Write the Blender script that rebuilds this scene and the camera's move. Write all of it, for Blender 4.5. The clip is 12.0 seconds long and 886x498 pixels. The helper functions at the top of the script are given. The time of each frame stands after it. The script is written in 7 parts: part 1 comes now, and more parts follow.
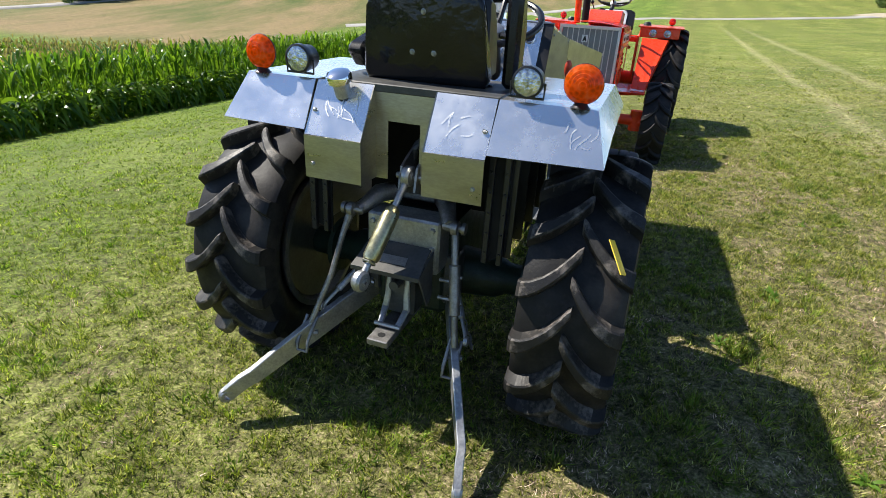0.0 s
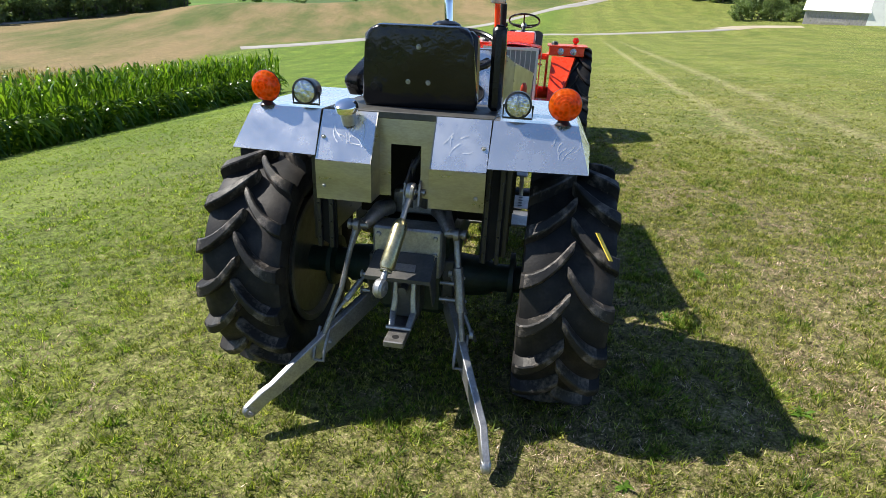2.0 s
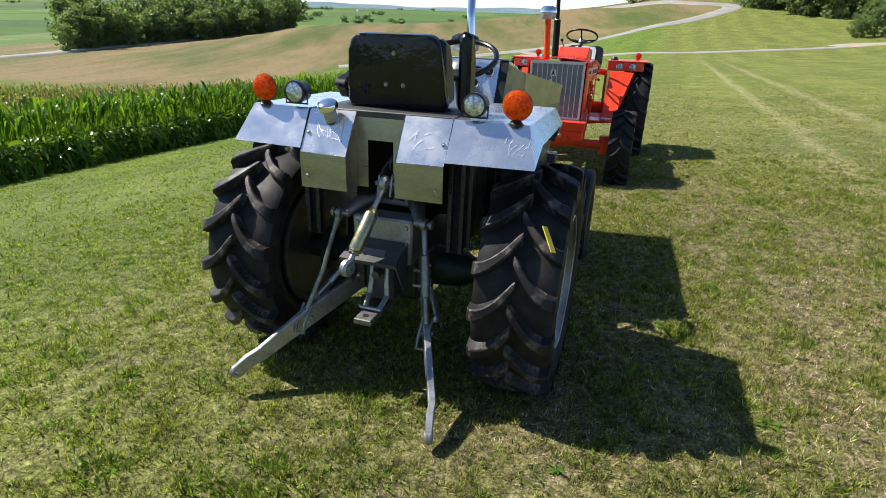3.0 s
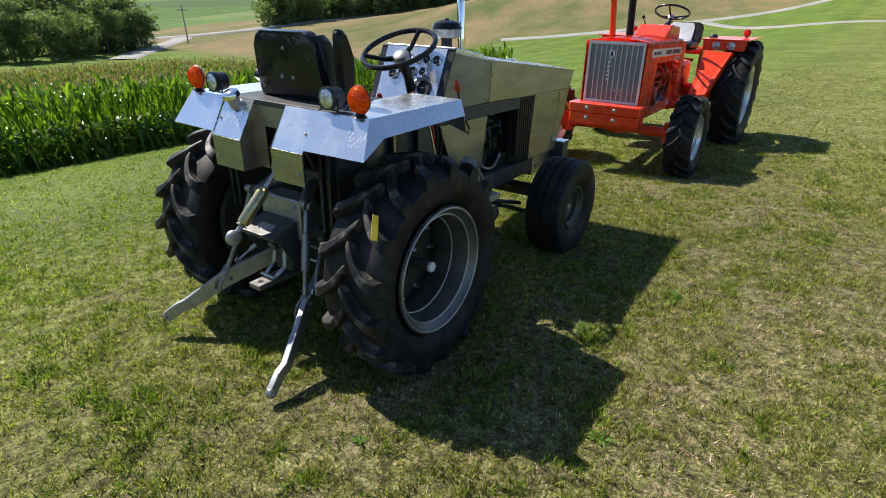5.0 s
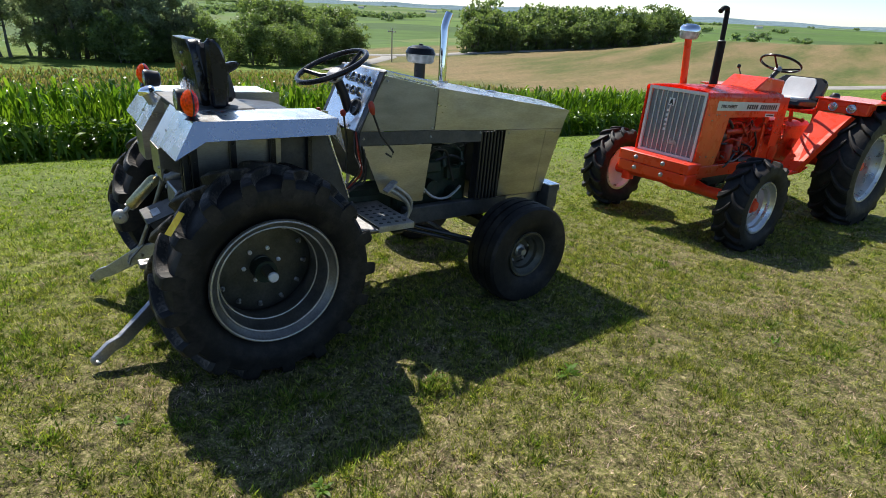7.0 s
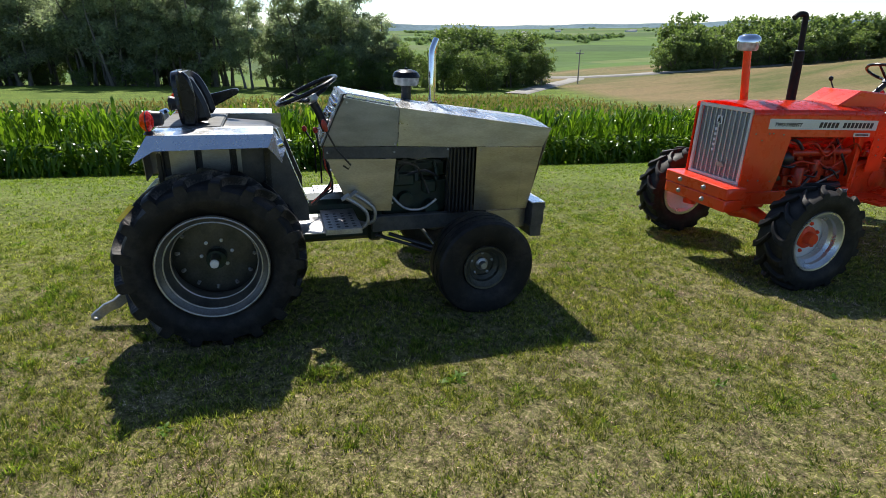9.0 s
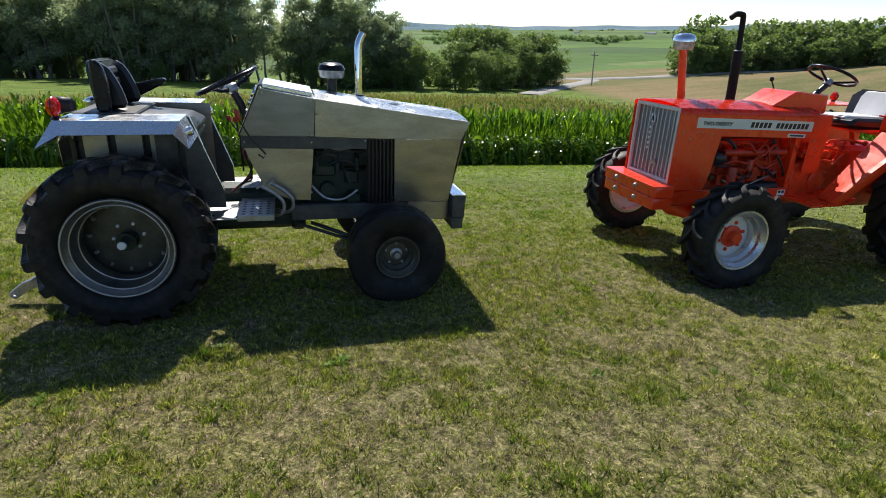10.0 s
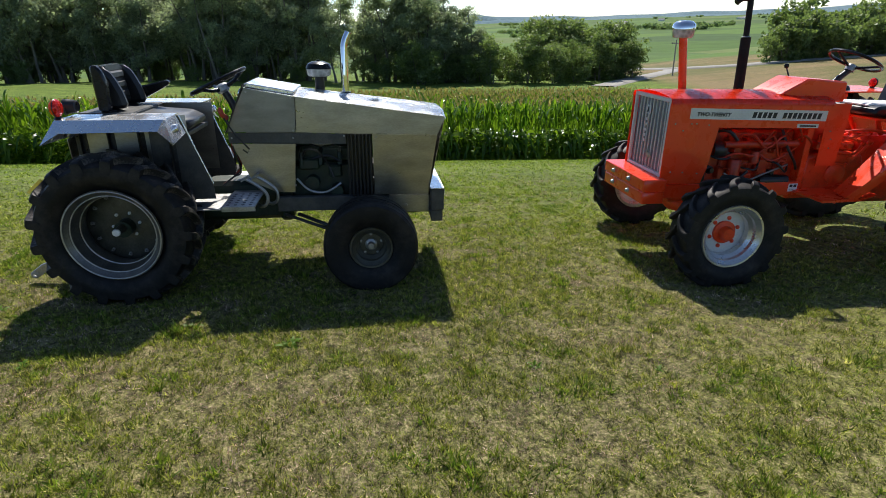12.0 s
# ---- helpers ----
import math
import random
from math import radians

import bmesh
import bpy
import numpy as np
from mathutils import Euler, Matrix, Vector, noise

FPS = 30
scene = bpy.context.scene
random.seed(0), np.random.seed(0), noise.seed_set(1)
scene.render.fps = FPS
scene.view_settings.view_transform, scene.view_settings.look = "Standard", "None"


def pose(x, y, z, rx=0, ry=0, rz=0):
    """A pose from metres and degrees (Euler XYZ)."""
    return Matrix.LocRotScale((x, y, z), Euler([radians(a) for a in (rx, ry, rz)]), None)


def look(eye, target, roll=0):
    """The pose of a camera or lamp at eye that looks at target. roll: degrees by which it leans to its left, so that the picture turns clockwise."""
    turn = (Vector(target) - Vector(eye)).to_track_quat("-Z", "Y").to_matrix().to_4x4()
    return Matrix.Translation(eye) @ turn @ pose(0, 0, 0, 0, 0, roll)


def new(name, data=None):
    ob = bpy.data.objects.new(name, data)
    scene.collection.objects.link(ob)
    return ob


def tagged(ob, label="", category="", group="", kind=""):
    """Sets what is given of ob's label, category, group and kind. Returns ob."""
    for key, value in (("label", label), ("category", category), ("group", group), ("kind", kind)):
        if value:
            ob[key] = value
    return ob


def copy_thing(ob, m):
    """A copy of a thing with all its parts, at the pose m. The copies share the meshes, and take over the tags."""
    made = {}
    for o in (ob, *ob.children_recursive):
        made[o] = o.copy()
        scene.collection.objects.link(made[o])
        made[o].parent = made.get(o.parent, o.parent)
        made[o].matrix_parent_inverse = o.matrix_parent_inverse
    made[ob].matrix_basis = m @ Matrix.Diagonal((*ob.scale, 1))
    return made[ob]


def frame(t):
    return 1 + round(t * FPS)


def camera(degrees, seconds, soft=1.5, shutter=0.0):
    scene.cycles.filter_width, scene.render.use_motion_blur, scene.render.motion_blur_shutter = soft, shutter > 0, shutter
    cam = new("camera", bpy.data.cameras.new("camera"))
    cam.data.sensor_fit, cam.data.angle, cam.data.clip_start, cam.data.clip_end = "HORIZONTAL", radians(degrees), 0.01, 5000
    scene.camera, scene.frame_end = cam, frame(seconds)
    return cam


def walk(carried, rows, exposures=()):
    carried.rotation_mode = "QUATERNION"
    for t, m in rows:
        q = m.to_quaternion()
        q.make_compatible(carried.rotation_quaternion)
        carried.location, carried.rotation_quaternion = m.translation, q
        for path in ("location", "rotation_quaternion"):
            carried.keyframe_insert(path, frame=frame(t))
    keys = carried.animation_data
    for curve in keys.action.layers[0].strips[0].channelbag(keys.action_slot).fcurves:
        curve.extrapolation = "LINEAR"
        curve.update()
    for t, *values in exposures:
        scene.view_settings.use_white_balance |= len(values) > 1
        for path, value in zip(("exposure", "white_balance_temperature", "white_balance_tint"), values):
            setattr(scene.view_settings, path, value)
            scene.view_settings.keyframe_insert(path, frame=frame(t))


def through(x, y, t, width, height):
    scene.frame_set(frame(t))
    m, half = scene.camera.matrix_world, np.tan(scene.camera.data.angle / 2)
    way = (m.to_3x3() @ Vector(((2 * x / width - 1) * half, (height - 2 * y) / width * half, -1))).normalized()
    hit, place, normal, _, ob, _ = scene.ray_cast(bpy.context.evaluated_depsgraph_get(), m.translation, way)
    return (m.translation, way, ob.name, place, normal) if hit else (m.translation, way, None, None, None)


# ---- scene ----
# ---- camera and walk ----
cam = camera(77.2, 12.0, 0.6)
METRES, EYE, TILT, LEAN, TURN = 6.494, 1.5, -2.7, 0.3, 0.0
ROWS = [
    (0.0, 0.0, 0.0, 0.0, 1.44, -24.59, -3.16),
    (0.5, -0.0273, -0.0075, 0.0011, -6.56, -24.21, -3.66),
    (1.0, -0.0504, -0.0171, 0.004, -9.82, -23.83, -1.81),
    (1.5, -0.058, -0.0237, 0.0049, -9.41, -23.07, -2.7),
    (2.0, -0.0519, -0.0321, 0.0065, -8.57, -22.42, -2.36),
    (2.5, -0.0216, -0.0497, 0.0056, -4.12, -21.24, 0.28),
    (3.0, 0.0166, -0.0686, 0.0033, 0.49, -21.03, -1.99),
    (5.0, 0.2025, -0.0583, 0.0217, 16.94, -23.93, -0.76),
    (5.5, 0.248, -0.0302, 0.0271, 21.32, -23.87, -3.92),
    (6.0, 0.2983, -0.008, 0.0266, 28.72, -23.93, -3.31),
    (6.5, 0.3514, 0.0142, 0.0311, 38.07, -23.52, -2.94),
    (7.0, 0.3941, 0.0534, 0.0254, 36.24, -21.89, -4.42),
    (9.0, 0.569, 0.1832, 0.0378, 54.97, -20.73, -1.67),
    (9.5, 0.6113, 0.2185, 0.0412, 57.28, -20.64, -1.84),
    (10.0, 0.6382, 0.2598, 0.0364, 56.71, -20.83, -2.43),
    (10.5, 0.6592, 0.301, 0.0365, 56.17, -21.46, -2.68),
    (11.0, 0.6848, 0.3298, 0.0384, 62.58, -22.43, -2.28),
    (11.5, 0.699, 0.3438, 0.0397, 64.26, -22.8, -0.85),
    (12.0, 0.704, 0.3454, 0.0413, 64.1, -21.55, -0.57),
]
HILL = pose(0, 0, EYE, TILT, LEAN, TURN)
walk(cam, [(t, HILL @ pose(METRES * x, METRES * y, METRES * z, 90 + pitch, roll, yaw)) for t, x, y, z, yaw, pitch, roll in ROWS],
     ((0.0, 0.79), (1.5, 0.80), (3.0, 0.57), (5.0, 0.51), (7.0, 0.48), (9.0, 0.39), (12.0, 0.29)))
# the slope that both tractors stand on; x to the right of the grey tractor, y ahead of it, z off the grass
STAND = HILL @ pose(-0.066, 2.029, 0.035 - EYE, 0, 0, -18.5)

# ---- world and sun ----
SUN_EL, SUN_AZ = 47.4, 155.0
world = bpy.data.worlds.new("sky")
scene.world = world
world.use_nodes = True
wn = world.node_tree
wn.nodes.clear()
sky = wn.nodes.new("ShaderNodeTexSky")
sky.sky_type, sky.sun_disc = "NISHITA", False
sky.sun_elevation, sky.sun_rotation = radians(SUN_EL), radians(90 - SUN_AZ) % (2 * math.pi)
sky.altitude, sky.air_density, sky.dust_density, sky.ozone_density = 1200, 0.78, 0.45, 3.0
bg = wn.nodes.new("ShaderNodeBackground")
bg.inputs["Strength"].default_value = 0.115
wout = wn.nodes.new("ShaderNodeOutputWorld")
wn.links.new(sky.outputs[0], bg.inputs[0])
wn.links.new(bg.outputs[0], wout.inputs[0])
sun = new("sun", bpy.data.lights.new("sun", "SUN"))
sun.data.energy, sun.data.angle, sun.data.color = 5.0, radians(0.53), (1.0, 0.95, 0.87)
sun_dir = Vector((math.cos(radians(SUN_EL)) * math.cos(radians(SUN_AZ)), math.cos(radians(SUN_EL)) * math.sin(radians(SUN_AZ)), math.sin(radians(SUN_EL))))
sun.matrix_world = look(sun_dir * 50, (0, 0, 0))


# ---- materials ----
def material(name):
    m = bpy.data.materials.new(name)
    m.use_nodes = True
    nt = m.node_tree
    return m, nt, nt.nodes["Principled BSDF"]


def node(nt, kind, values=None, **props):
    n = nt.nodes.new(kind)
    for k, v in props.items():
        put_prop(n, k, v)
    for k, v in (values or {}).items():
        n.inputs[k].default_value = v
    return n


def put_prop(n, k, v):
    if k == "operation":
        n.operation = v
    elif k == "data_type":
        n.data_type = v
    elif k == "blend_type":
        n.blend_type = v
    elif k == "attribute_name":
        n.attribute_name = v
    elif k == "feature":
        n.feature = v


def coords(nt, space, stretch=(1, 1, 1)):
    if space == "world":
        src = nt.nodes.new("ShaderNodeNewGeometry").outputs["Position"]
    else:
        src = nt.nodes.new("ShaderNodeTexCoord").outputs["Object"]
    mp = node(nt, "ShaderNodeMapping", {"Scale": stretch})
    nt.links.new(src, mp.inputs["Vector"])
    return mp.outputs["Vector"]


def noise_at(nt, vec, scale, detail=4.0, rough=0.55):
    n = node(nt, "ShaderNodeTexNoise", {"Scale": scale, "Detail": detail, "Roughness": rough})
    nt.links.new(vec, n.inputs["Vector"])
    return n.outputs["Fac"]


def ramp(nt, fac, stops):
    r = nt.nodes.new("ShaderNodeValToRGB")
    e = r.color_ramp.elements
    while len(e) < len(stops):
        e.new(0.5)
    for el, (p, c) in zip(e, stops):
        el.position, el.color = p, (*c, 1) if len(c) == 3 else c
    nt.links.new(fac, r.inputs["Fac"])
    return r.outputs["Color"]


def mix(nt, fac, a, b, blend="MIX"):
    m = node(nt, "ShaderNodeMix", data_type="RGBA", blend_type=blend)
    for v, i in ((fac, 0), (a, 6), (b, 7)):
        if hasattr(v, "links"):
            nt.links.new(v, m.inputs[i])
        elif i == 0:
            m.inputs[i].default_value = v
        else:
            m.inputs[i].default_value = (*v, 1)
    return m.outputs[2]


def grey(v):
    return (v, v, v)


def bump(nt, fac, bsdf, strength, distance):
    b = node(nt, "ShaderNodeBump", {"Strength": strength, "Distance": distance})
    nt.links.new(fac, b.inputs["Height"])
    nt.links.new(b.outputs[0], bsdf.inputs["Normal"])


def surface(name, low, high, rough=(0.4, 0.6), metal=0.0, scale=8.0, fine=60.0, relief=0.15, depth=0.002, stretch=(1, 1, 1), dust=None, coat=0.0, spec=0.5, grain=0.35):
    """A solid material: two tones at one scale, grain and relief at a finer one, and dust in patches."""
    m, nt, b = material(name)
    v = coords(nt, "object", stretch)
    big, small = noise_at(nt, v, scale), noise_at(nt, v, fine, 3.0)
    col = ramp(nt, big, [(0.3, low), (0.7, high)])
    col = mix(nt, grain, col, ramp(nt, small, [(0.3, grey(0.25)), (0.75, grey(0.8))]), "OVERLAY")
    if dust:
        col = mix(nt, ramp(nt, noise_at(nt, v, scale * 0.7, 6.0, 0.7), [(0.48, grey(0)), (0.75, grey(dust[1]))]), col, dust[0])
    nt.links.new(col, b.inputs["Base Color"])
    nt.links.new(ramp(nt, noise_at(nt, v, scale * 1.7, 6.0, 0.65), [(0.3, grey(rough[0])), (0.7, grey(rough[1]))]), b.inputs["Roughness"])
    b.inputs["Metallic"].default_value = metal
    b.inputs["Coat Weight"].default_value = coat
    b.inputs["Coat Roughness"].default_value = 0.08
    b.inputs["Specular IOR Level"].default_value = spec
    if relief:
        bump(nt, small, b, relief, depth)
    return m


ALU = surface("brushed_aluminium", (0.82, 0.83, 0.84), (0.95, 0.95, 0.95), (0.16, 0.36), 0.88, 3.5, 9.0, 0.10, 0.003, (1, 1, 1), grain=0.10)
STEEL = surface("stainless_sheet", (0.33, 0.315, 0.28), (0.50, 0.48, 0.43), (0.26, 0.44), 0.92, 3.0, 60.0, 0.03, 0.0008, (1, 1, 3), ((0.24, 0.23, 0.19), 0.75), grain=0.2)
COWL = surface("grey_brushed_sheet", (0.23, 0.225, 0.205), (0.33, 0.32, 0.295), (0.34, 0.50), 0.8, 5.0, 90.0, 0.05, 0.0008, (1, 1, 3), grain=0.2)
GALV = surface("galvanised_steel", (0.34, 0.34, 0.34), (0.50, 0.50, 0.49), (0.35, 0.55), 0.85, 14.0, 120.0, 0.25, 0.001, dust=((0.2, 0.18, 0.15), 0.4))
BARE = surface("worn_bare_steel", (0.22, 0.21, 0.20), (0.38, 0.37, 0.35), (0.35, 0.6), 0.85, 20.0, 140.0, 0.4, 0.001, dust=((0.14, 0.10, 0.07), 0.5))
GOLD = surface("yellow_zinc_steel", (0.42, 0.36, 0.17), (0.58, 0.55, 0.36), (0.25, 0.42), 0.9, 18.0, 120.0, 0.15, 0.001)
DARKSTEEL = surface("dark_grey_painted_steel", (0.045, 0.045, 0.045), (0.085, 0.085, 0.08), (0.4, 0.6), 0.2, 9.0, 90.0, 0.2, 0.001, dust=((0.2, 0.18, 0.14), 0.35))
BLACK = surface("black_painted_steel", (0.012, 0.012, 0.013), (0.025, 0.025, 0.026), (0.25, 0.45), 0.0, 9.0, 110.0, 0.12, 0.001)
MATTBLACK = surface("matt_black_paint", (0.005, 0.005, 0.005), (0.011, 0.011, 0.011), (0.6, 0.8), 0.0, 9.0, 110.0, 0.2, 0.001, spec=0.3)
PLASTIC = surface("black_moulded_plastic", (0.006, 0.006, 0.007), (0.012, 0.012, 0.013), (0.2, 0.32), 0.0, 6.0, 260.0, 0.15, 0.0006, spec=0.28)
VINYL = surface("black_seat_vinyl", (0.008, 0.008, 0.009), (0.015, 0.015, 0.016), (0.3, 0.45), 0.0, 8.0, 320.0, 0.35, 0.0008)
SHELL = surface("dented_black_shell", (0.006, 0.006, 0.007), (0.012, 0.012, 0.013), (0.12, 0.26), 0.0, 7.0, 13.0, 0.55, 0.012, spec=0.4)
WHITEVINYL = surface("white_seat_vinyl", (0.72, 0.72, 0.70), (0.84, 0.84, 0.82), (0.35, 0.5), 0.0, 8.0, 320.0, 0.3, 0.0008)
RUBBER = surface("tyre_rubber", (0.006, 0.0056, 0.0055), (0.014, 0.013, 0.012), (0.50, 0.70), 0.0, 9.0, 110.0, 0.4, 0.002, dust=((0.13, 0.108, 0.088), 0.32), spec=0.32)
TREAD = surface("dusty_tread_rubber", (0.008, 0.0075, 0.007), (0.020, 0.018, 0.016), (0.45, 0.65), 0.0, 14.0, 110.0, 0.5, 0.003, dust=((0.40, 0.34, 0.285), 0.80), spec=0.4)
CHROME = surface("polished_chrome", (0.80, 0.80, 0.82), (0.90, 0.90, 0.90), (0.03, 0.09), 1.0, 6.0, 60.0, 0.0)
ORANGE = surface("orange_gloss_paint", (0.90, 0.050, 0.008), (0.97, 0.064, 0.012), (0.22, 0.36), 0.0, 5.0, 80.0, 0.02, 0.0008, coat=0.4, grain=0.08)
ORANGECAST = surface("orange_painted_casting", (0.80, 0.050, 0.009), (0.93, 0.074, 0.013), (0.30, 0.48), 0.0, 12.0, 90.0, 0.5, 0.003, dust=((0.16, 0.03, 0.012), 0.5))
# engine orange darkened in patches to hold the shade of the bay
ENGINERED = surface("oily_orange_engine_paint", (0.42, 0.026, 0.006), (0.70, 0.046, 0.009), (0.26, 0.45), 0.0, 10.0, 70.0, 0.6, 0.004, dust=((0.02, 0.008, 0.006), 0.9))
SCUFF = surface("polished_scuff", (0.82, 0.83, 0.84), (0.93, 0.93, 0.93), (0.30, 0.48), 0.9, 12.0, 90.0, 0.1, 0.001)
SILVERWHITE = surface("silver_white_rim_paint", (0.58, 0.58, 0.57), (0.76, 0.76, 0.75), (0.22, 0.38), 0.75, 6.0, 80.0, 0.08, 0.001, dust=((0.5, 0.47, 0.4), 0.3))
WHITEPAINT = surface("white_wheel_paint", (0.70, 0.70, 0.68), (0.82, 0.82, 0.80), (0.25, 0.4), 0.0, 6.0, 80.0, 0.08, 0.001, dust=((0.5, 0.47, 0.4), 0.3))
CREAM = surface("cream_grille_paint", (0.66, 0.64, 0.58), (0.78, 0.76, 0.70), (0.3, 0.45), 0.0, 6.0, 80.0, 0.08, 0.001)
SCREEN = surface("grey_grille_mesh", (0.24, 0.235, 0.24), (0.32, 0.315, 0.32), (0.4, 0.6), 0.4, 6.0, 200.0, 0.2, 0.001)
GREENCAST = surface("dark_green_engine_casting", (0.006, 0.018, 0.011), (0.016, 0.036, 0.022), (0.4, 0.6), 0.1, 15.0, 90.0, 0.5, 0.003, dust=((0.05, 0.04, 0.03), 0.6))
# rim colour darkened to hold the shade inside the channel
DARKRIM = surface("dull_rim_paint", (0.13, 0.125, 0.115), (0.24, 0.23, 0.21), (0.3, 0.5), 0.7, 8.0, 100.0, 0.1, 0.001, dust=((0.2, 0.17, 0.13), 0.5))
SILVERRIM = surface("silver_wheel_paint", (0.42, 0.41, 0.38), (0.60, 0.58, 0.54), (0.3, 0.5), 0.7, 8.0, 100.0, 0.1, 0.001, dust=((0.3, 0.27, 0.22), 0.5))
RIMDARK = surface("dark_wheel_centre", (0.060, 0.060, 0.045), (0.12, 0.115, 0.090), (0.35, 0.55), 0.5, 8.0, 100.0, 0.15, 0.001)
# zinc, its near-white colour holding the sky reflected in the bolt heads
ZINC = surface("bright_zinc_bolts", (0.74, 0.74, 0.72), (0.86, 0.85, 0.83), (0.3, 0.45), 0.15, 20.0, 100.0, 0.1, 0.001)
YELLOW = surface("yellow_tyre_sticker", (0.75, 0.52, 0.03), (0.85, 0.62, 0.06), (0.5, 0.6), 0.0, 9.0, 80.0, 0.0)
WHITE = surface("white_face", (0.75, 0.75, 0.74), (0.84, 0.84, 0.83), (0.4, 0.5), 0.0, 9.0, 80.0, 0.0)
INK = surface("black_ink", (0.012, 0.012, 0.012), (0.02, 0.02, 0.02), (0.4, 0.5), 0.0, 9.0, 80.0, 0.0)
REDKNOB = surface("red_plastic_knob", (0.35, 0.03, 0.015), (0.45, 0.05, 0.02), (0.3, 0.4), 0.0, 9.0, 80.0, 0.0)


def lens(name, colour, through=0.5, rough=0.06, cells=90.0):
    """Moulded coloured plastic: light shines through it, the skin is glossy."""
    m, nt, b = material(name)
    v = coords(nt, "object")
    b.inputs["Roughness"].default_value = rough
    b.inputs["Coat Weight"].default_value = 0.6
    vor = node(nt, "ShaderNodeTexVoronoi", {"Scale": cells})
    nt.links.new(v, vor.inputs["Vector"])
    # bright and dark facet glints are put into the lens colour by cell
    tone = ramp(nt, vor.outputs["Distance"], [(0.1, tuple(c * 0.62 for c in colour)), (0.55, colour), (0.9, tuple(min(1, c * 1.3 + 0.06) for c in colour))])
    nt.links.new(tone, b.inputs["Base Color"])
    bump(nt, vor.outputs["Distance"], b, 0.3, 0.002)
    tr = nt.nodes.new("ShaderNodeBsdfTranslucent")
    nt.links.new(tone, tr.inputs["Color"])
    ms = node(nt, "ShaderNodeMixShader", {0: through})
    nt.links.new(b.outputs[0], ms.inputs[1])
    nt.links.new(tr.outputs[0], ms.inputs[2])
    nt.links.new(ms.outputs[0], nt.nodes["Material Output"].inputs["Surface"])
    return m


AMBER = lens("amber_lens", (0.98, 0.20, 0.004), 0.72, 0.03, 70.0)
REDLENS = lens("red_lens", (0.75, 0.025, 0.012), 0.5)
BOWL = lens("clear_plastic_bowl", (0.72, 0.73, 0.72), 0.45, 0.12, 30.0)


def facet_chrome():
    """Reflector of pressed mirror facets."""
    m, nt, b = material("faceted_reflector")
    vor = node(nt, "ShaderNodeTexVoronoi", {"Scale": 75.0, "Randomness": 0.25})
    nt.links.new(coords(nt, "object"), vor.inputs["Vector"])
    nt.links.new(ramp(nt, vor.outputs["Distance"], [(0.2, grey(0.92)), (0.6, grey(0.6))]), b.inputs["Base Color"])
    b.inputs["Metallic"].default_value, b.inputs["Roughness"].default_value = 1.0, 0.08
    bump(nt, vor.outputs["Distance"], b, 1.0, 0.012)
    return m


FACET = facet_chrome()
# light and dark facet reflections painted into the lamp glass colour
CLEAR = surface("faceted_lamp_glass", (0.16, 0.18, 0.19), (0.95, 0.96, 0.97), (0.04, 0.12), 0.75, 48.0, 70.0, 0.7, 0.008, coat=1.0, grain=0.7)


# ---- mesh helpers ----
def finish(bm, name, mat, sharp=35):
    bmesh.ops.recalc_face_normals(bm, faces=bm.faces)
    me = bpy.data.meshes.new(name)
    bm.to_mesh(me)
    bm.free()
    me.materials.append(mat)
    me.polygons.foreach_set("use_smooth", [True] * len(me.polygons))
    me.set_sharp_from_angle(angle=radians(sharp))
    return me


def part(name, bm, mat, parent, label="", sharp=35):
    ob = new(name, finish(bm, name, mat, sharp))
    ob.parent = parent
    if label:
        tagged(ob, label)
    return ob


def again(ob, m, parent=None):
    """The same part once more, at the pose m in its parent."""
    o = new(ob.name.split(".")[0], ob.data)
    o.parent = parent or ob.parent
    o.matrix_basis = m
    for key in ("label",):
        if key in ob:
            o[key] = ob[key]
    return o


def thing(name, m, label, category, group=""):
    ob = new(name)
    ob.empty_display_size = 0.1
    ob.matrix_basis = m
    return tagged(ob, label, category, group)


def box(bm, x0, x1, y0, y1, z0, z1, r=0.004, m=None):
    g = bmesh.ops.create_cube(bm, size=1, matrix=Matrix.Translation(((x0 + x1) / 2, (y0 + y1) / 2, (z0 + z1) / 2)) @ Matrix.Diagonal((abs(x1 - x0), abs(y1 - y0), abs(z1 - z0), 1)))
    vs = g["verts"]
    if m is not None:
        bmesh.ops.transform(bm, matrix=m, verts=vs)
    if r:
        es = list({e for v in vs for e in v.link_edges})
        bmesh.ops.bevel(bm, geom=es, offset=r, segments=1, profile=0.5, affect="EDGES")
    return bm


def prism(bm, pts, axis, a, b, r=0.0):
    """A plate: the outline pts, two coordinates each, between a and b along the axis (0 x, 1 y, 2 z)."""
    def at(p, c):
        q = list(p)
        q.insert(axis, c)
        return q
    lo, hi = [bm.verts.new(at(p, a)) for p in pts], [bm.verts.new(at(p, b)) for p in pts]
    fs = [bm.faces.new(lo[::-1]), bm.faces.new(hi)]
    for i in range(len(pts)):
        fs.append(bm.faces.new((lo[i], lo[(i + 1) % len(pts)], hi[(i + 1) % len(pts)], hi[i])))
    if r:
        bmesh.ops.bevel(bm, geom=list({e for fc in fs for e in fc.edges}), offset=r, segments=1, profile=0.5, affect="EDGES")
    return bm


def sheet(bm, corners, t=0.004):
    """A flat sheet with thickness t laid behind its corners."""
    c = [Vector(p) for p in corners]
    n = (c[1] - c[0]).cross(c[2] - c[0]).normalized() * t
    a, b = [bm.verts.new(p) for p in c], [bm.verts.new(p - n) for p in c]
    bm.faces.new(a)
    bm.faces.new(b[::-1])
    for i in range(len(c)):
        bm.faces.new((a[i], b[i], b[(i + 1) % len(c)], a[(i + 1) % len(c)]))
    return bm


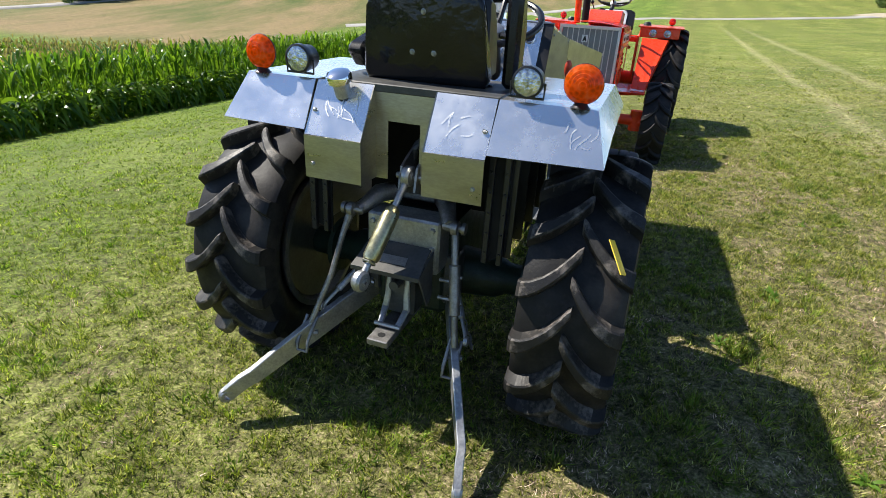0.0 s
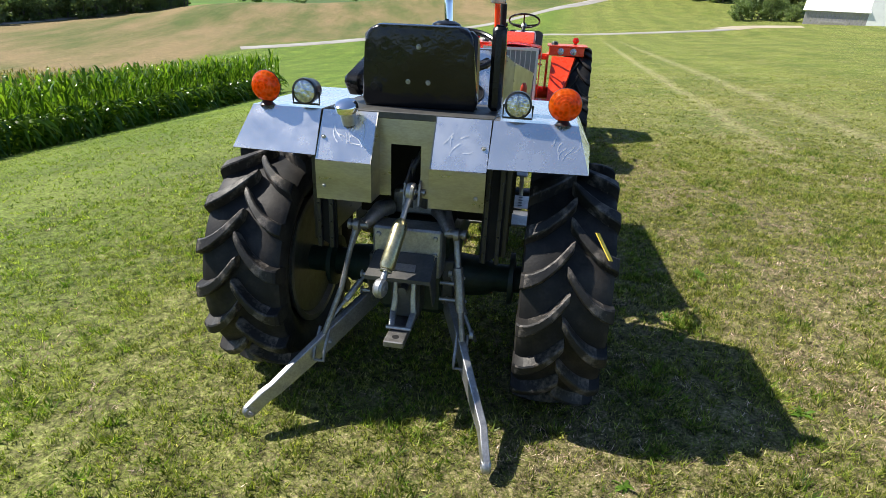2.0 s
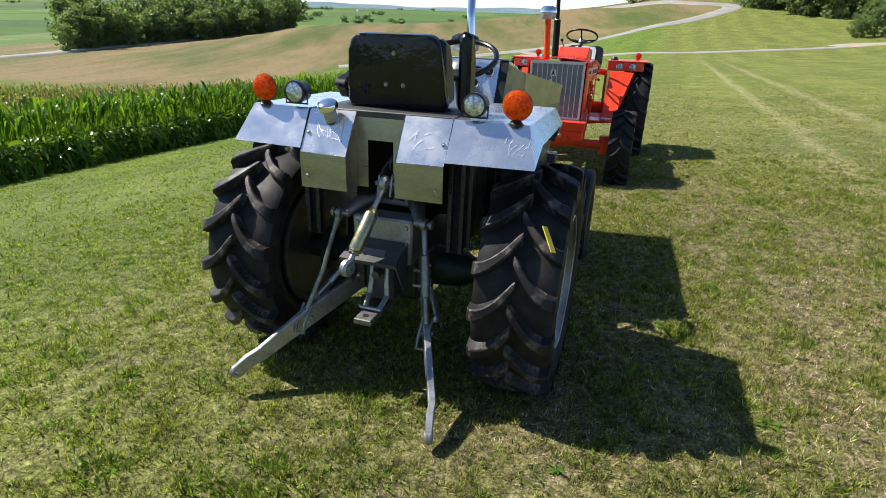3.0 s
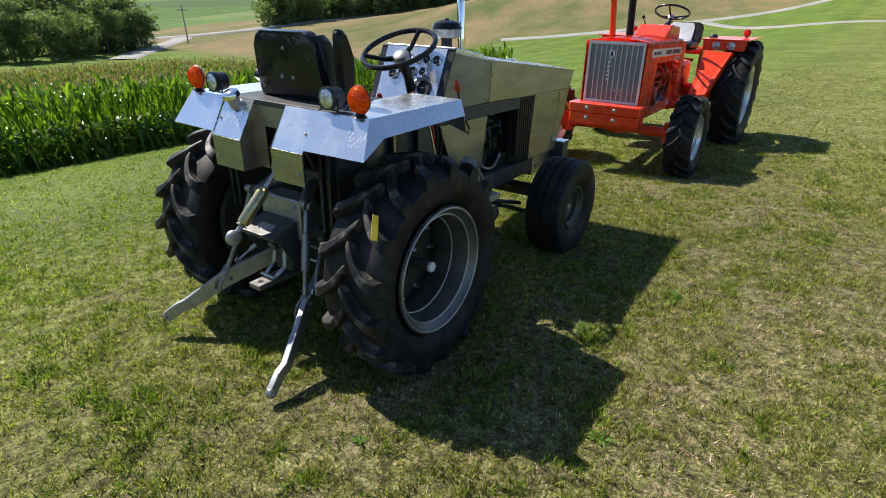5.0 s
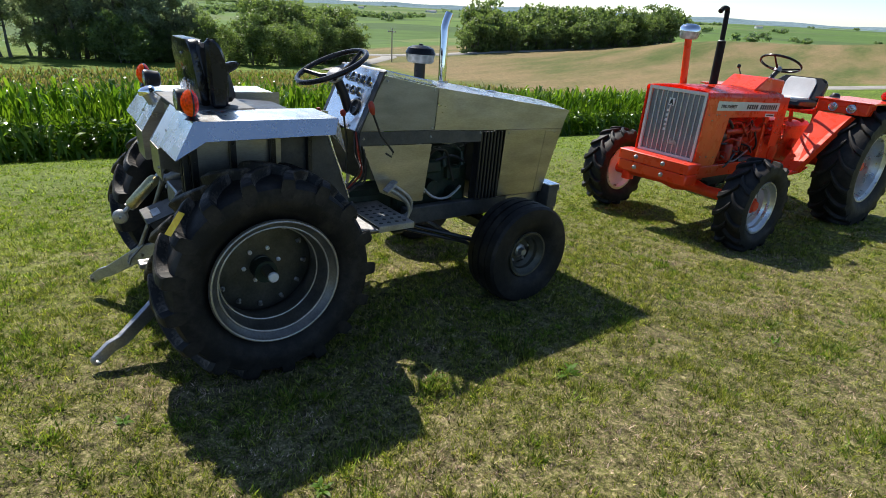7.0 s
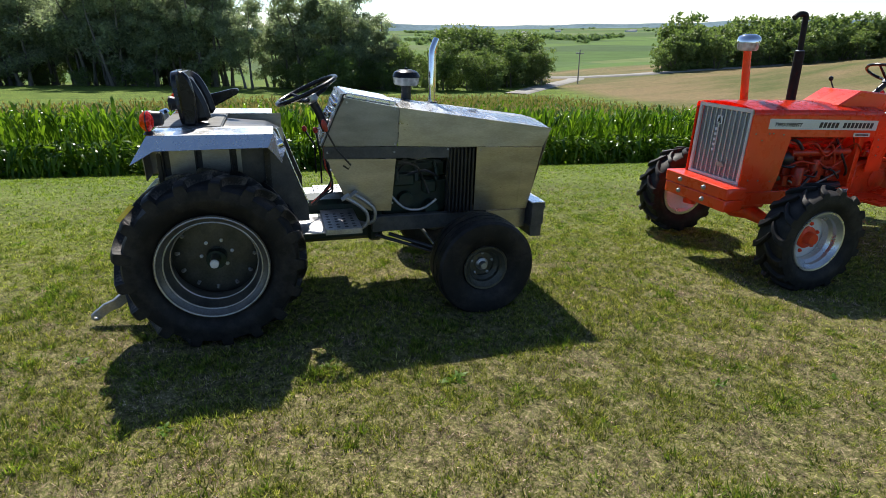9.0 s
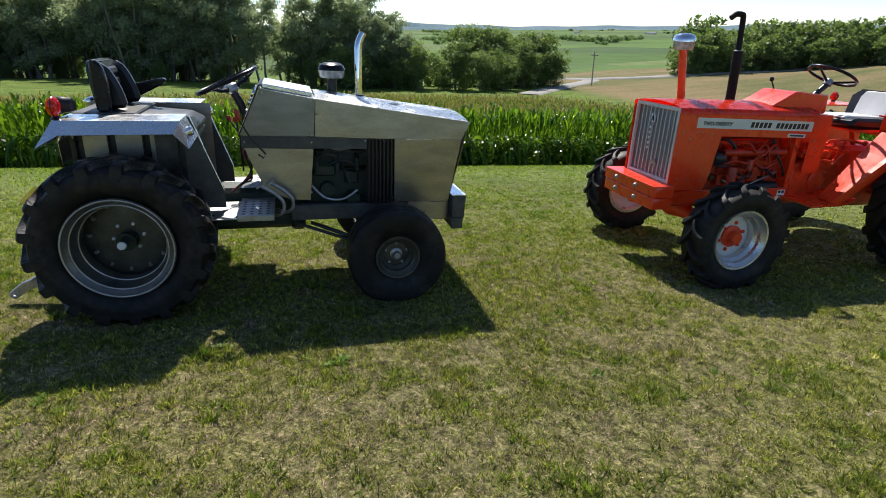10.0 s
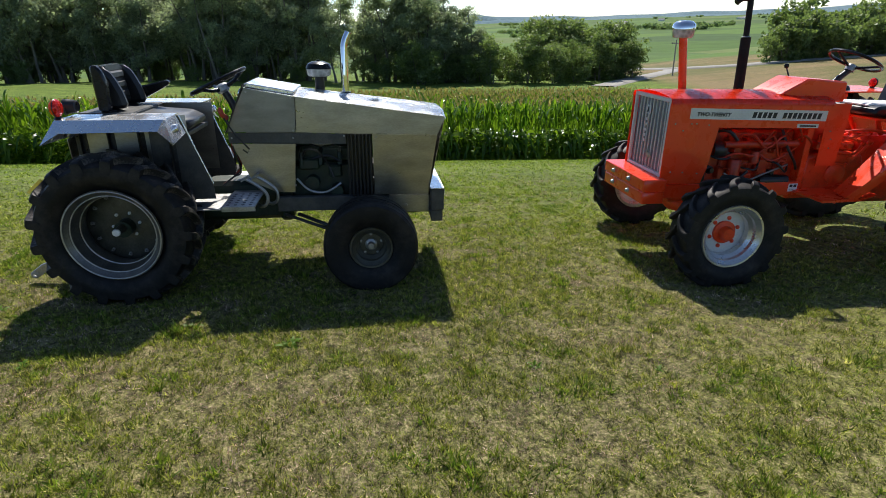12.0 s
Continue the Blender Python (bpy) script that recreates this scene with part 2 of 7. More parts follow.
def tube(bm, pts, r, seg=10, closed=False, caps=True, flat=1.0):
    """A round bar along pts; r is one radius or one for each point."""
    pts = [Vector(p) for p in pts]
    n = len(pts)
    rs = r if isinstance(r, (list, tuple)) else [r] * n
    rings = []
    up = None
    for i, p in enumerate(pts):
        a, b = (pts[i - 1], pts[(i + 1) % n]) if closed else (pts[max(i - 1, 0)], pts[min(i + 1, n - 1)])
        d = (b - a).normalized()
        if up is None:
            up = Vector((0, 0, 1)) if abs(d.z) < 0.9 else Vector((0, 1, 0))
        side = d.cross(up).normalized()
        up = side.cross(d).normalized()
        rings.append([bm.verts.new(p + rs[i] * (math.cos(k * 2 * math.pi / seg) * side + flat * math.sin(k * 2 * math.pi / seg) * up)) for k in range(seg)])
    for i in range(n if closed else n - 1):
        a, b = rings[i], rings[(i + 1) % n]
        for k in range(seg):
            bm.faces.new((a[k], a[(k + 1) % seg], b[(k + 1) % seg], b[k]))
    if caps and not closed:
        bm.faces.new(rings[0][::-1])
        bm.faces.new(rings[-1])
    return bm


def lathe(bm, prof, seg=40, m=Matrix(), ends=False):
    """The profile (radius, along) turned round the x axis, then moved by m."""
    rings = []
    for r, a in prof:
        if r < 1e-6:
            rings.append([bm.verts.new(m @ Vector((a, 0, 0)))])
        else:
            rings.append([bm.verts.new(m @ Vector((a, r * math.cos(k * 2 * math.pi / seg), r * math.sin(k * 2 * math.pi / seg)))) for k in range(seg)])
    for a, b in zip(rings, rings[1:]):
        for k in range(seg):
            q = [a[k % len(a)], a[(k + 1) % len(a)], b[(k + 1) % len(b)], b[k % len(b)]]
            q = [v for i, v in enumerate(q) if v not in q[:i]]
            if len(q) > 2:
                bm.faces.new(q)
    return bm


AXIS_Y, AXIS_Z = pose(0, 0, 0, 0, 0, 90), pose(0, 0, 0, 0, -90, 0)


def bolt(bm, m, r=0.009, h=0.007):
    lathe(bm, [(0, h), (r * 0.7, h), (r, h * 0.5), (r, 0), (r * 1.25, -0.0005)], 6, m)
    return bm


def B():
    return bmesh.new()


# ---- ground ----
def hump(u, knots):
    """Smooth height along a line of knots."""
    us, zs = [k[0] for k in knots], [k[1] for k in knots]
    return np.interp(u, us, zs)


ACROSS = [(-400, 3.0), (-120, 2.6), (-60, 2.1), (-30, 1.35), (-12, 0.72), (-6, 0.44), (-3, 0.255), (-1.8, 0.175), (-0.7, 0.095), (0.2, 0.045), (0.8, 0.034), (1.7, 0.03), (2.7, 0.0), (3.6, -0.08), (5.3, -0.33), (8, -0.85), (11, -1.5),
          (15.3, -2.4), (22, -3.1), (32, -3.8), (47, -4.7), (70, -5.6), (90, -6.1), (140, -9.0), (220, -16.0), (320, -24.0), (420, -29.0), (600, -32.0), (5000, -32.0)]
ALONG = [(-5000, 0), (-60, 0), (60, 0), (100, 1.2), (160, 3.0), (230, 1.5), (330, -6.0), (500, -18.0), (800, -26.0), (5000, -28.0)]
FINE = np.linspace(-300, 1000, 6501)


def smooth_knots(knots):
    z = hump(FINE, knots)
    for w in (5, 9, 5):
        z = np.convolve(np.pad(z, w, mode="edge"), np.ones(2 * w + 1) / (2 * w + 1), "valid")
    return z


ZU, ZV = smooth_knots(ACROSS), smooth_knots(ALONG)


def terrain(x, y):
    """Height of the ground at x, y."""
    x, y = np.asarray(x, float), np.asarray(y, float)
    u, v = -0.93 * x + 0.36 * y, 0.36 * x + 0.93 * y
    r = np.hypot(x, y)
    tilt = -0.0471 * y - 0.0052 * x + 1.5 * (1 - 0.9989)
    tilt = np.where(r > 70, tilt * 70 / np.maximum(r, 1), tilt)
    z = np.interp(u, FINE, ZU) + np.interp(v, FINE, ZV) + tilt
    # the tyres have settled into the sward
    for px, py, deep in ((0.52, 1.78, 0.045), (1.04, 3.33, 0.032), (2.06, 5.67, 0.045), (2.74, 7.52, 0.050)):
        z = z - deep * np.exp(-(((x - px) ** 2 + (y - py) ** 2) / 0.42 ** 2) ** 1.5)
    wave = 0.6 * np.sin(x * 0.021 + 1.3) * np.sin(y * 0.017 + 0.4) + 0.35 * np.sin(x * 0.06) * np.cos(y * 0.05 + 1)
    z = z + wave * np.clip((r - 30) / 120, 0, 3)
    side = np.clip((85 - np.degrees(np.arctan2(y, x))) / 22, 0, 1) * np.clip((np.degrees(np.arctan2(y, x)) + 20) / 40, 0, 1)
    z = z + 0.062 * np.clip(r - 104, 0, 90) * side * side * (3 - 2 * side)
    # the meadow swells to a crest that climbs to the east
    swell = np.interp(np.degrees(np.arctan2(y, x)), [56, 64, 70, 75, 79, 84, 90, 95, 99, 103.5, 107, 112], [0, 2.2, 3.6, 4.7, 5.5, 4.8, 3.0, 1.8, 2.0, 1.6, 0.3, 0])
    near, past = np.clip((r - 122) / 58, 0, 1), np.clip((r - 220) / 120, 0, 1)
    z = z + swell * near * near * (3 - 2 * near) * (1 - past * past * (3 - 2 * past))
    return np.maximum(z, -33.5 + 1.2 * np.sin(x * 0.004) * np.sin(y * 0.005) + r * 0.0008)


def stand_on(x, y):
    return float(terrain(x, y))


def cloud_mesh(name, verts, faces, mats):
    me = bpy.data.meshes.new(name)
    nf, k = faces.shape
    me.vertices.add(len(verts))
    me.vertices.foreach_set("co", np.ascontiguousarray(verts, dtype=np.float32).ravel())
    me.loops.add(nf * k)
    me.loops.foreach_set("vertex_index", np.ascontiguousarray(faces, dtype=np.int32).ravel())
    me.polygons.add(nf)
    me.polygons.foreach_set("loop_start", np.arange(0, nf * k, k, dtype=np.int32))
    me.update(calc_edges=True)
    for m in mats:
        me.materials.append(m)
    return me


ROAD = [(-16, 85.5), (-9, 87), (0, 90.5), (10, 96.5), (17, 99), (25.5, 103), (32.5, 105.5), (43, 112), (52.7, 120.6), (60, 127)]
BEND = [(61.5, 131), (57, 135.5), (51.5, 144), (46, 152), (42, 161)]
PATH = [(12, 97.5), (14, 86), (17.5, 74), (22, 67), (29, 64.7), (40, 63.5), (44, 64.6)]


def road_y(x):
    return np.interp(x, [p[0] for p in ROAD], [p[1] for p in ROAD])


def zones(x, y):
    """How far the ground is meadow, and how far field crop, at x, y."""
    u, v, r = -0.93 * x + 0.36 * y, 0.36 * x + 0.93 * y, np.hypot(x, y)
    beyond = np.clip((y - road_y(x) - 2.5) / 2.0, 0, 1) * (x < 60)
    left = np.clip((u - 43) / 3, 0, 1) * np.clip((v - 40) / 6, 0, 1)
    meadow = np.maximum(beyond, left)
    crop = np.clip((r - 203) / 20, 0, 1) * np.clip((u - 60) / 30, 0, 1)
    return meadow, crop


def grass_tones(nt, straw=1.0):
    """Green with thin dry patches, by place; lusher down the slope."""
    v = coords(nt, "world")
    patch = noise_at(nt, v, 3.0, 7.0, 0.70)
    down = node(nt, "ShaderNodeVectorMath", {1: (-0.93, 0.36, 0.0)}, operation="DOT_PRODUCT")
    nt.links.new(v, down.inputs[0])
    lush = node(nt, "ShaderNodeMapRange", {"From Min": 0.3, "From Max": 4.5})
    nt.links.new(down.outputs["Value"], lush.inputs["Value"])
    dry = ramp(nt, patch, [(0.50, grey(0)), (0.72, grey(0.6 * straw))])
    dry = mix(nt, lush.outputs[0], dry, mix(nt, 1.0, dry, grey(0.22), "MULTIPLY"))
    # two pale wheel tracks along the slope
    across = node(nt, "ShaderNodeVectorMath", {1: (0.932, -0.363, 0.0)}, operation="DOT_PRODUCT")
    nt.links.new(v, across.inputs[0])
    sway = node(nt, "ShaderNodeMath", {1: 0.25}, operation="MULTIPLY_ADD")
    nt.links.new(noise_at(nt, v, 0.35, 3.0), sway.inputs[0])
    nt.links.new(across.outputs["Value"], sway.inputs[2])
    lane = node(nt, "ShaderNodeMapRange", {"From Min": 1.6, "From Max": 5.1})
    nt.links.new(sway.outputs[0], lane.inputs["Value"])
    track = ramp(nt, lane.outputs[0], [(0.18, grey(0)), (0.25, grey(0.50)), (0.32, grey(0)), (0.57, grey(0)), (0.65, grey(0.42)), (0.73, grey(0))])
    along = node(nt, "ShaderNodeSeparateXYZ")
    nt.links.new(v, along.inputs[0])
    reach = node(nt, "ShaderNodeMapRange", {"From Min": 3.5, "From Max": 6.5})
    nt.links.new(along.outputs["Y"], reach.inputs["Value"])
    far = node(nt, "ShaderNodeMapRange", {"From Min": 62.0, "From Max": 30.0})
    nt.links.new(along.outputs["Y"], far.inputs["Value"])
    track = mix(nt, 1.0, mix(nt, 1.0, track, reach.outputs[0], "MULTIPLY"), far.outputs[0], "MULTIPLY")
    dry = mix(nt, 1.0, dry, track, "ADD")
    broad = noise_at(nt, v, 0.45, 4.0)
    green = ramp(nt, broad, [(0.35, (0.112, 0.150, 0.024)), (0.65, (0.185, 0.202, 0.044))])
    green = mix(nt, lush.outputs[0], green, ramp(nt, broad, [(0.35, (0.085, 0.142, 0.018)), (0.65, (0.142, 0.200, 0.030))]))
    fine = noise_at(nt, v, 60.0, 3.0, 0.75)
    green = mix(nt, 1.0, green, ramp(nt, fine, [(0.34, grey(0.38)), (0.5, grey(0.95)), (0.66, grey(1.75))]), "MULTIPLY")
    # mowing stripes along the slope
    wave = node(nt, "ShaderNodeTexWave", {"Scale": 0.085, "Distortion": 2.5, "Detail": 2.0})
    rot = node(nt, "ShaderNodeMapping", {"Rotation": (0, 0, radians(21))})
    nt.links.new(v, rot.inputs["Vector"])
    nt.links.new(rot.outputs[0], wave.inputs["Vector"])
    green = mix(nt, 1.0, green, ramp(nt, wave.outputs["Fac"], [(0.3, grey(0.94)), (0.7, grey(1.07))]), "MULTIPLY")
    return v, fine, mix(nt, dry, green, (0.37, 0.34, 0.17)), lush.outputs[0]


def lawn_material():
    m, nt, b = material("lawn_and_fields")
    v, fine, lawn, lush = grass_tones(nt)
    at_t = node(nt, "ShaderNodeAttribute", attribute_name="thatch")
    # tan straw litter; the darkest stop paints the shade in gaps between blades
    mat_ = ramp(nt, noise_at(nt, v, 70.0, 4.0, 0.8), [(0.36, (0.022, 0.018, 0.009)), (0.50, (0.115, 0.090, 0.046)), (0.66, (0.40, 0.30, 0.20))])
    half = node(nt, "ShaderNodeMath", {1: 0.68}, operation="MULTIPLY")
    nt.links.new(at_t.outputs["Fac"], half.inputs[0])
    lawn = mix(nt, half.outputs[0], lawn, mat_)
    blade = ramp(nt, noise_at(nt, v, 18.0, 6.0, 0.85), [(0.38, grey(0.05)), (0.62, grey(0.95))])
    lawn = mix(nt, 0.85, lawn, blade, "OVERLAY")
    at_m, at_c = node(nt, "ShaderNodeAttribute", attribute_name="meadow"), node(nt, "ShaderNodeAttribute", attribute_name="crop")
    lie = node(nt, "ShaderNodeMapping", {"Rotation": (0, 0, radians(21)), "Scale": (1.0, 0.22, 1.0)})
    nt.links.new(v, lie.inputs["Vector"])
    big = noise_at(nt, lie.outputs[0], 0.085, 6.0, 0.65)
    meadow = ramp(nt, big, [(0.34, (0.080, 0.110, 0.026)), (0.46, (0.150, 0.140, 0.052)), (0.58, (0.235, 0.175, 0.085))])
    meadow = mix(nt, 0.4, meadow, ramp(nt, noise_at(nt, v, 1.6, 4.0, 0.7), [(0.3, grey(0.25)), (0.7, grey(0.75))]), "OVERLAY")
    stalks = node(nt, "ShaderNodeMapping", {"Rotation": (0, 0, radians(21)), "Scale": (1.0, 0.5, 1.0)})
    nt.links.new(v, stalks.inputs["Vector"])
    meadow = mix(nt, 0.55, meadow, ramp(nt, noise_at(nt, stalks.outputs[0], 7.0, 6.0, 0.85), [(0.36, grey(0.12)), (0.64, grey(0.85))]), "OVERLAY")
    vor = node(nt, "ShaderNodeTexVoronoi", {"Scale": 0.0042, "Randomness": 0.8})
    nt.links.new(v, vor.inputs["Vector"])
    strip = node(nt, "ShaderNodeSeparateColor")
    nt.links.new(vor.outputs["Color"], strip.inputs[0])
    crop = ramp(nt, strip.outputs[0], [(0.1, (0.085, 0.150, 0.034)), (0.45, (0.120, 0.200, 0.042)), (0.7, (0.070, 0.120, 0.038)), (0.9, (0.155, 0.200, 0.066))])
    crop = mix(nt, 0.35, crop, ramp(nt, noise_at(nt, v, 0.03, 5.0, 0.65), [(0.3, grey(0.2)), (0.7, grey(0.75))]), "OVERLAY")
    col = mix(nt, at_c.outputs["Fac"], mix(nt, at_m.outputs["Fac"], lawn, meadow), crop)
    nt.links.new(col, b.inputs["Base Color"])
    b.inputs["Roughness"].default_value = 0.95
    b.inputs["Specular IOR Level"].default_value = 0.15
    bump(nt, fine, b, 0.6, 0.02)
    return m


LAWN = lawn_material()


def near_weight(x, y):
    """Where the sward close to the tractors is thick with blades."""
    d = np.hypot(x - 2.0, y - 2.4)
    return np.clip(1.45 - d / 4.2, 0.0, 1.0)


def mid_weight(x, y):
    d = np.hypot(x - 1.0, y - 3.5)
    return np.clip((d - 2.2) / 2.0, 0, 1) * np.clip(1.3 - d / 14, 0.0, 1)


def ground_mesh():
    na, rs = 288, np.concatenate(([0.0], np.geomspace(0.35, 4600, 190)))
    cx, cy = 1.0, 3.0
    ang = np.linspace(0, 2 * math.pi, na, endpoint=False)
    R, A = np.meshgrid(rs, ang, indexing="ij")
    x, y = cx + R * np.cos(A), cy + R * np.sin(A)
    z = terrain(x, y)
    verts = np.stack([x, y, z], -1).reshape(-1, 3)
    i, j = np.meshgrid(np.arange(len(rs) - 1), np.arange(na), indexing="ij")
    k = (j + 1) % na
    faces = np.stack([i * na + j, (i + 1) * na + j, (i + 1) * na + k, i * na + k], -1).reshape(-1, 4)
    me = cloud_mesh("ground", verts, faces, [LAWN])
    me.polygons.foreach_set("use_smooth", [True] * len(me.polygons))
    mw, cr = zones(verts[:, 0], verts[:, 1])
    for nm, val in (("meadow", mw), ("crop", cr), ("thatch", np.maximum(near_weight(verts[:, 0], verts[:, 1]), 0.45 * mid_weight(verts[:, 0], verts[:, 1])))):
        me.attributes.new(nm, "FLOAT", "POINT").data.foreach_set("value", val.astype(np.float32))
    return me


tagged(new("ground", ground_mesh()), "mown green lawn with dry straw patches running down to meadow and fields", "ground", kind="structure")

GRAVEL = surface("pale_gravel", (0.24, 0.225, 0.20), (0.36, 0.34, 0.31), (0.8, 0.95), 0.0, 0.4, 14.0, 0.5, 0.01)


def strip_on_ground(name, line, width, mat, label, lift=0.06):
    pts = []
    for (x0, y0), (x1, y1) in zip(line, line[1:]):
        n = max(2, int(math.hypot(x1 - x0, y1 - y0) / 2))
        pts += [(x0 + (x1 - x0) * i / n, y0 + (y1 - y0) * i / n) for i in range(n)]
    pts.append(line[-1])
    pts = np.array(pts)
    for _ in range(3):
        pts[1:-1] = (pts[:-2] + 2 * pts[1:-1] + pts[2:]) / 4
    d = np.gradient(pts, axis=0)
    d /= np.linalg.norm(d, axis=1)[:, None]
    side = np.stack([-d[:, 1], d[:, 0]], 1)
    rows = []
    for s in (-1.15, -1, -0.5, 0, 0.5, 1, 1.15):
        p = pts + side * s * width / 2
        z = terrain(p[:, 0], p[:, 1]) + (lift if abs(s) <= 1 else -0.1)
        rows.append(np.column_stack([p, z]))
    n, w = len(pts), len(rows)
    verts = np.stack(rows, 1).reshape(-1, 3)
    i, j = np.meshgrid(np.arange(n - 1), np.arange(w - 1), indexing="ij")
    faces = np.stack([i * w + j, (i + 1) * w + j, (i + 1) * w + j + 1, i * w + j + 1], -1).reshape(-1, 4)
    ob = new(name, cloud_mesh(name, verts, faces, [mat]))
    return tagged(ob, label, "road", kind="structure")


strip_on_ground("road_1", ROAD + BEND, 3.6, GRAVEL, "pale gravel farm lane between lawn and meadow")
strip_on_ground("road_2", PATH, 1.4, GRAVEL, "narrow pale gravel path across the lawn")
strip_on_ground("road_3", [(-150, 82), (-118, 97), (-96, 97), (-84, 98), (-76, 108), (-76, 130), (-72, 160), (-66, 200)], 5.0, GRAVEL, "pale country road below the tan meadow", 0.25)
strip_on_ground("road_4", [(-86, 99.5), (-80, 94.5), (-76, 88), (-71, 80), (-66.9, 73), (-62.8, 65.3), (-58, 57)], 3.2, GRAVEL, "pale side road joining the country road", 0.12)


# ---- leaves: corn, grass, trees ----
def leaf_material(name, low, high, translucent=0.35, gloss=0.5, glow=(1.6, 1.7, 0.7)):
    m, nt, b = material(name)
    geo = nt.nodes.new("ShaderNodeNewGeometry")
    col = ramp(nt, geo.outputs["Random Per Island"], [(0.0, low), (1.0, high)])
    v = coords(nt, "world")
    col = mix(nt, 0.4, col, ramp(nt, noise_at(nt, v, 0.8, 3.0), [(0.3, grey(0.25)), (0.7, grey(0.75))]), "OVERLAY")
    nt.links.new(col, b.inputs["Base Color"])
    b.inputs["Roughness"].default_value = gloss
    b.inputs["Specular IOR Level"].default_value = 0.3
    tr = nt.nodes.new("ShaderNodeBsdfTranslucent")
    bright = mix(nt, 1.0, col, glow, "MULTIPLY")
    nt.links.new(bright, tr.inputs["Color"])
    ms = node(nt, "ShaderNodeMixShader", {0: translucent})
    nt.links.new(b.outputs[0], ms.inputs[1])
    nt.links.new(tr.outputs[0], ms.inputs[2])
    nt.links.new(ms.outputs[0], nt.nodes["Material Output"].inputs["Surface"])
    return m


CORNLEAF = leaf_material("corn_leaf", (0.042, 0.105, 0.012), (0.172, 0.272, 0.030), 0.45, 0.25, (1.62, 1.68, 0.7))
TASSEL = leaf_material("corn_tassel", (0.21, 0.170, 0.085), (0.33, 0.280, 0.15), 0.4)


def ribbon(pts, widths, across):
    """Vertices of a strip of leaf along pts."""
    a = np.asarray(pts) + np.asarray(across) * np.asarray(widths)[:, None]
    b = np.asarray(pts) - np.asarray(across) * np.asarray(widths)[:, None]
    return np.stack([a, b], 1).reshape(-1, 3)


def corn_template(rng, full):
    """One maize plant, about 2.1 m: stalk, drooping leaves, tassel. Vertices, quads, and which quads are tassel."""
    V, F, M = [], [], []

    def add(v, segs, mat):
        o = sum(len(q) for q in V)
        V.append(v)
        for s in range(segs):
            F.append((o + 2 * s, o + 2 * s + 1, o + 2 * s + 3, o + 2 * s + 2))
            M.append(mat)
    h = rng.uniform(1.85, 2.15)
    lean = rng.normal(0, 0.04, 2)
    for k in range(2):
        c = np.array([math.cos(k * 1.57), math.sin(k * 1.57), 0])
        zs = np.array([0, h * 0.95])
        add(ribbon(np.column_stack([lean[0] * zs, lean[1] * zs, zs]), [0.014, 0.007], c), 1, 0)
    n = 14 if full else 7
    z0 = 0.12 if full else 0.8
    zt = h - 0.34 if full else h * 0.72
    turn = rng.uniform(0, 6.28)
    for i in range(n):
        z = z0 + (zt - z0) * i / (n - 1)
        a = turn + i * 3.14 + rng.normal(0, 0.5)
        high = i > n - (7 if full else 5)
        L = rng.uniform(0.62, 0.95) * (0.80 if i > n - 3 else 1)
        s = np.linspace(0, 1, 6 if full else 4)
        if high:
            # upper leaves stand up and nod only at the tip
            rise, out = rng.uniform(0.85, 1.25), L * rng.uniform(0.25, 0.6) * s ** 1.3
            up = L * (rise * s - rng.uniform(0.15, 0.75) * s ** 3.2)
        else:
            rise, out = rng.uniform(0.5, 1.0), L * (s - 0.12 * s ** 3)
            up = L * (rise * s - (rise + rng.uniform(0.15, 0.6)) * s ** 2.2)
        d = np.array([math.cos(a), math.sin(a), 0])
        p = np.outer(out, d) + np.outer(up + z, [0, 0, 1]) + np.array([lean[0] * z, lean[1] * z, 0])
        w = np.array([0.028, 0.044, 0.047, 0.040, 0.025, 0.003]) * (1.0 if high else 1.25) if full else np.array([0.035, 0.066, 0.056, 0.004])
        tw = rng.normal(0, 0.5)
        ac = np.array([-d[1], d[0], 0]) * math.cos(tw) + np.array([0, 0, 1]) * math.sin(tw)
        add(ribbon(p, w, ac), len(s) - 1, 0)
    for i in range(1 if full else 8):
        a, t = rng.uniform(0, 6.28), rng.uniform(0.05, 0.5 if full else 0.8)
        L = rng.uniform(0.14, 0.24) * (0.8 if full else 1.3)
        d = np.array([math.cos(a) * math.sin(t), math.sin(a) * math.sin(t), math.cos(t)])
        p = np.array([lean[0] * h, lean[1] * h, h - 0.06]) + np.outer([0, L], d)
        add(ribbon(p, [0.008, 0.004] if full else [0.026, 0.014], np.array([-math.sin(a), math.cos(a), 0])), 1, 1)
    return np.concatenate(V), np.array(F), np.array(M)


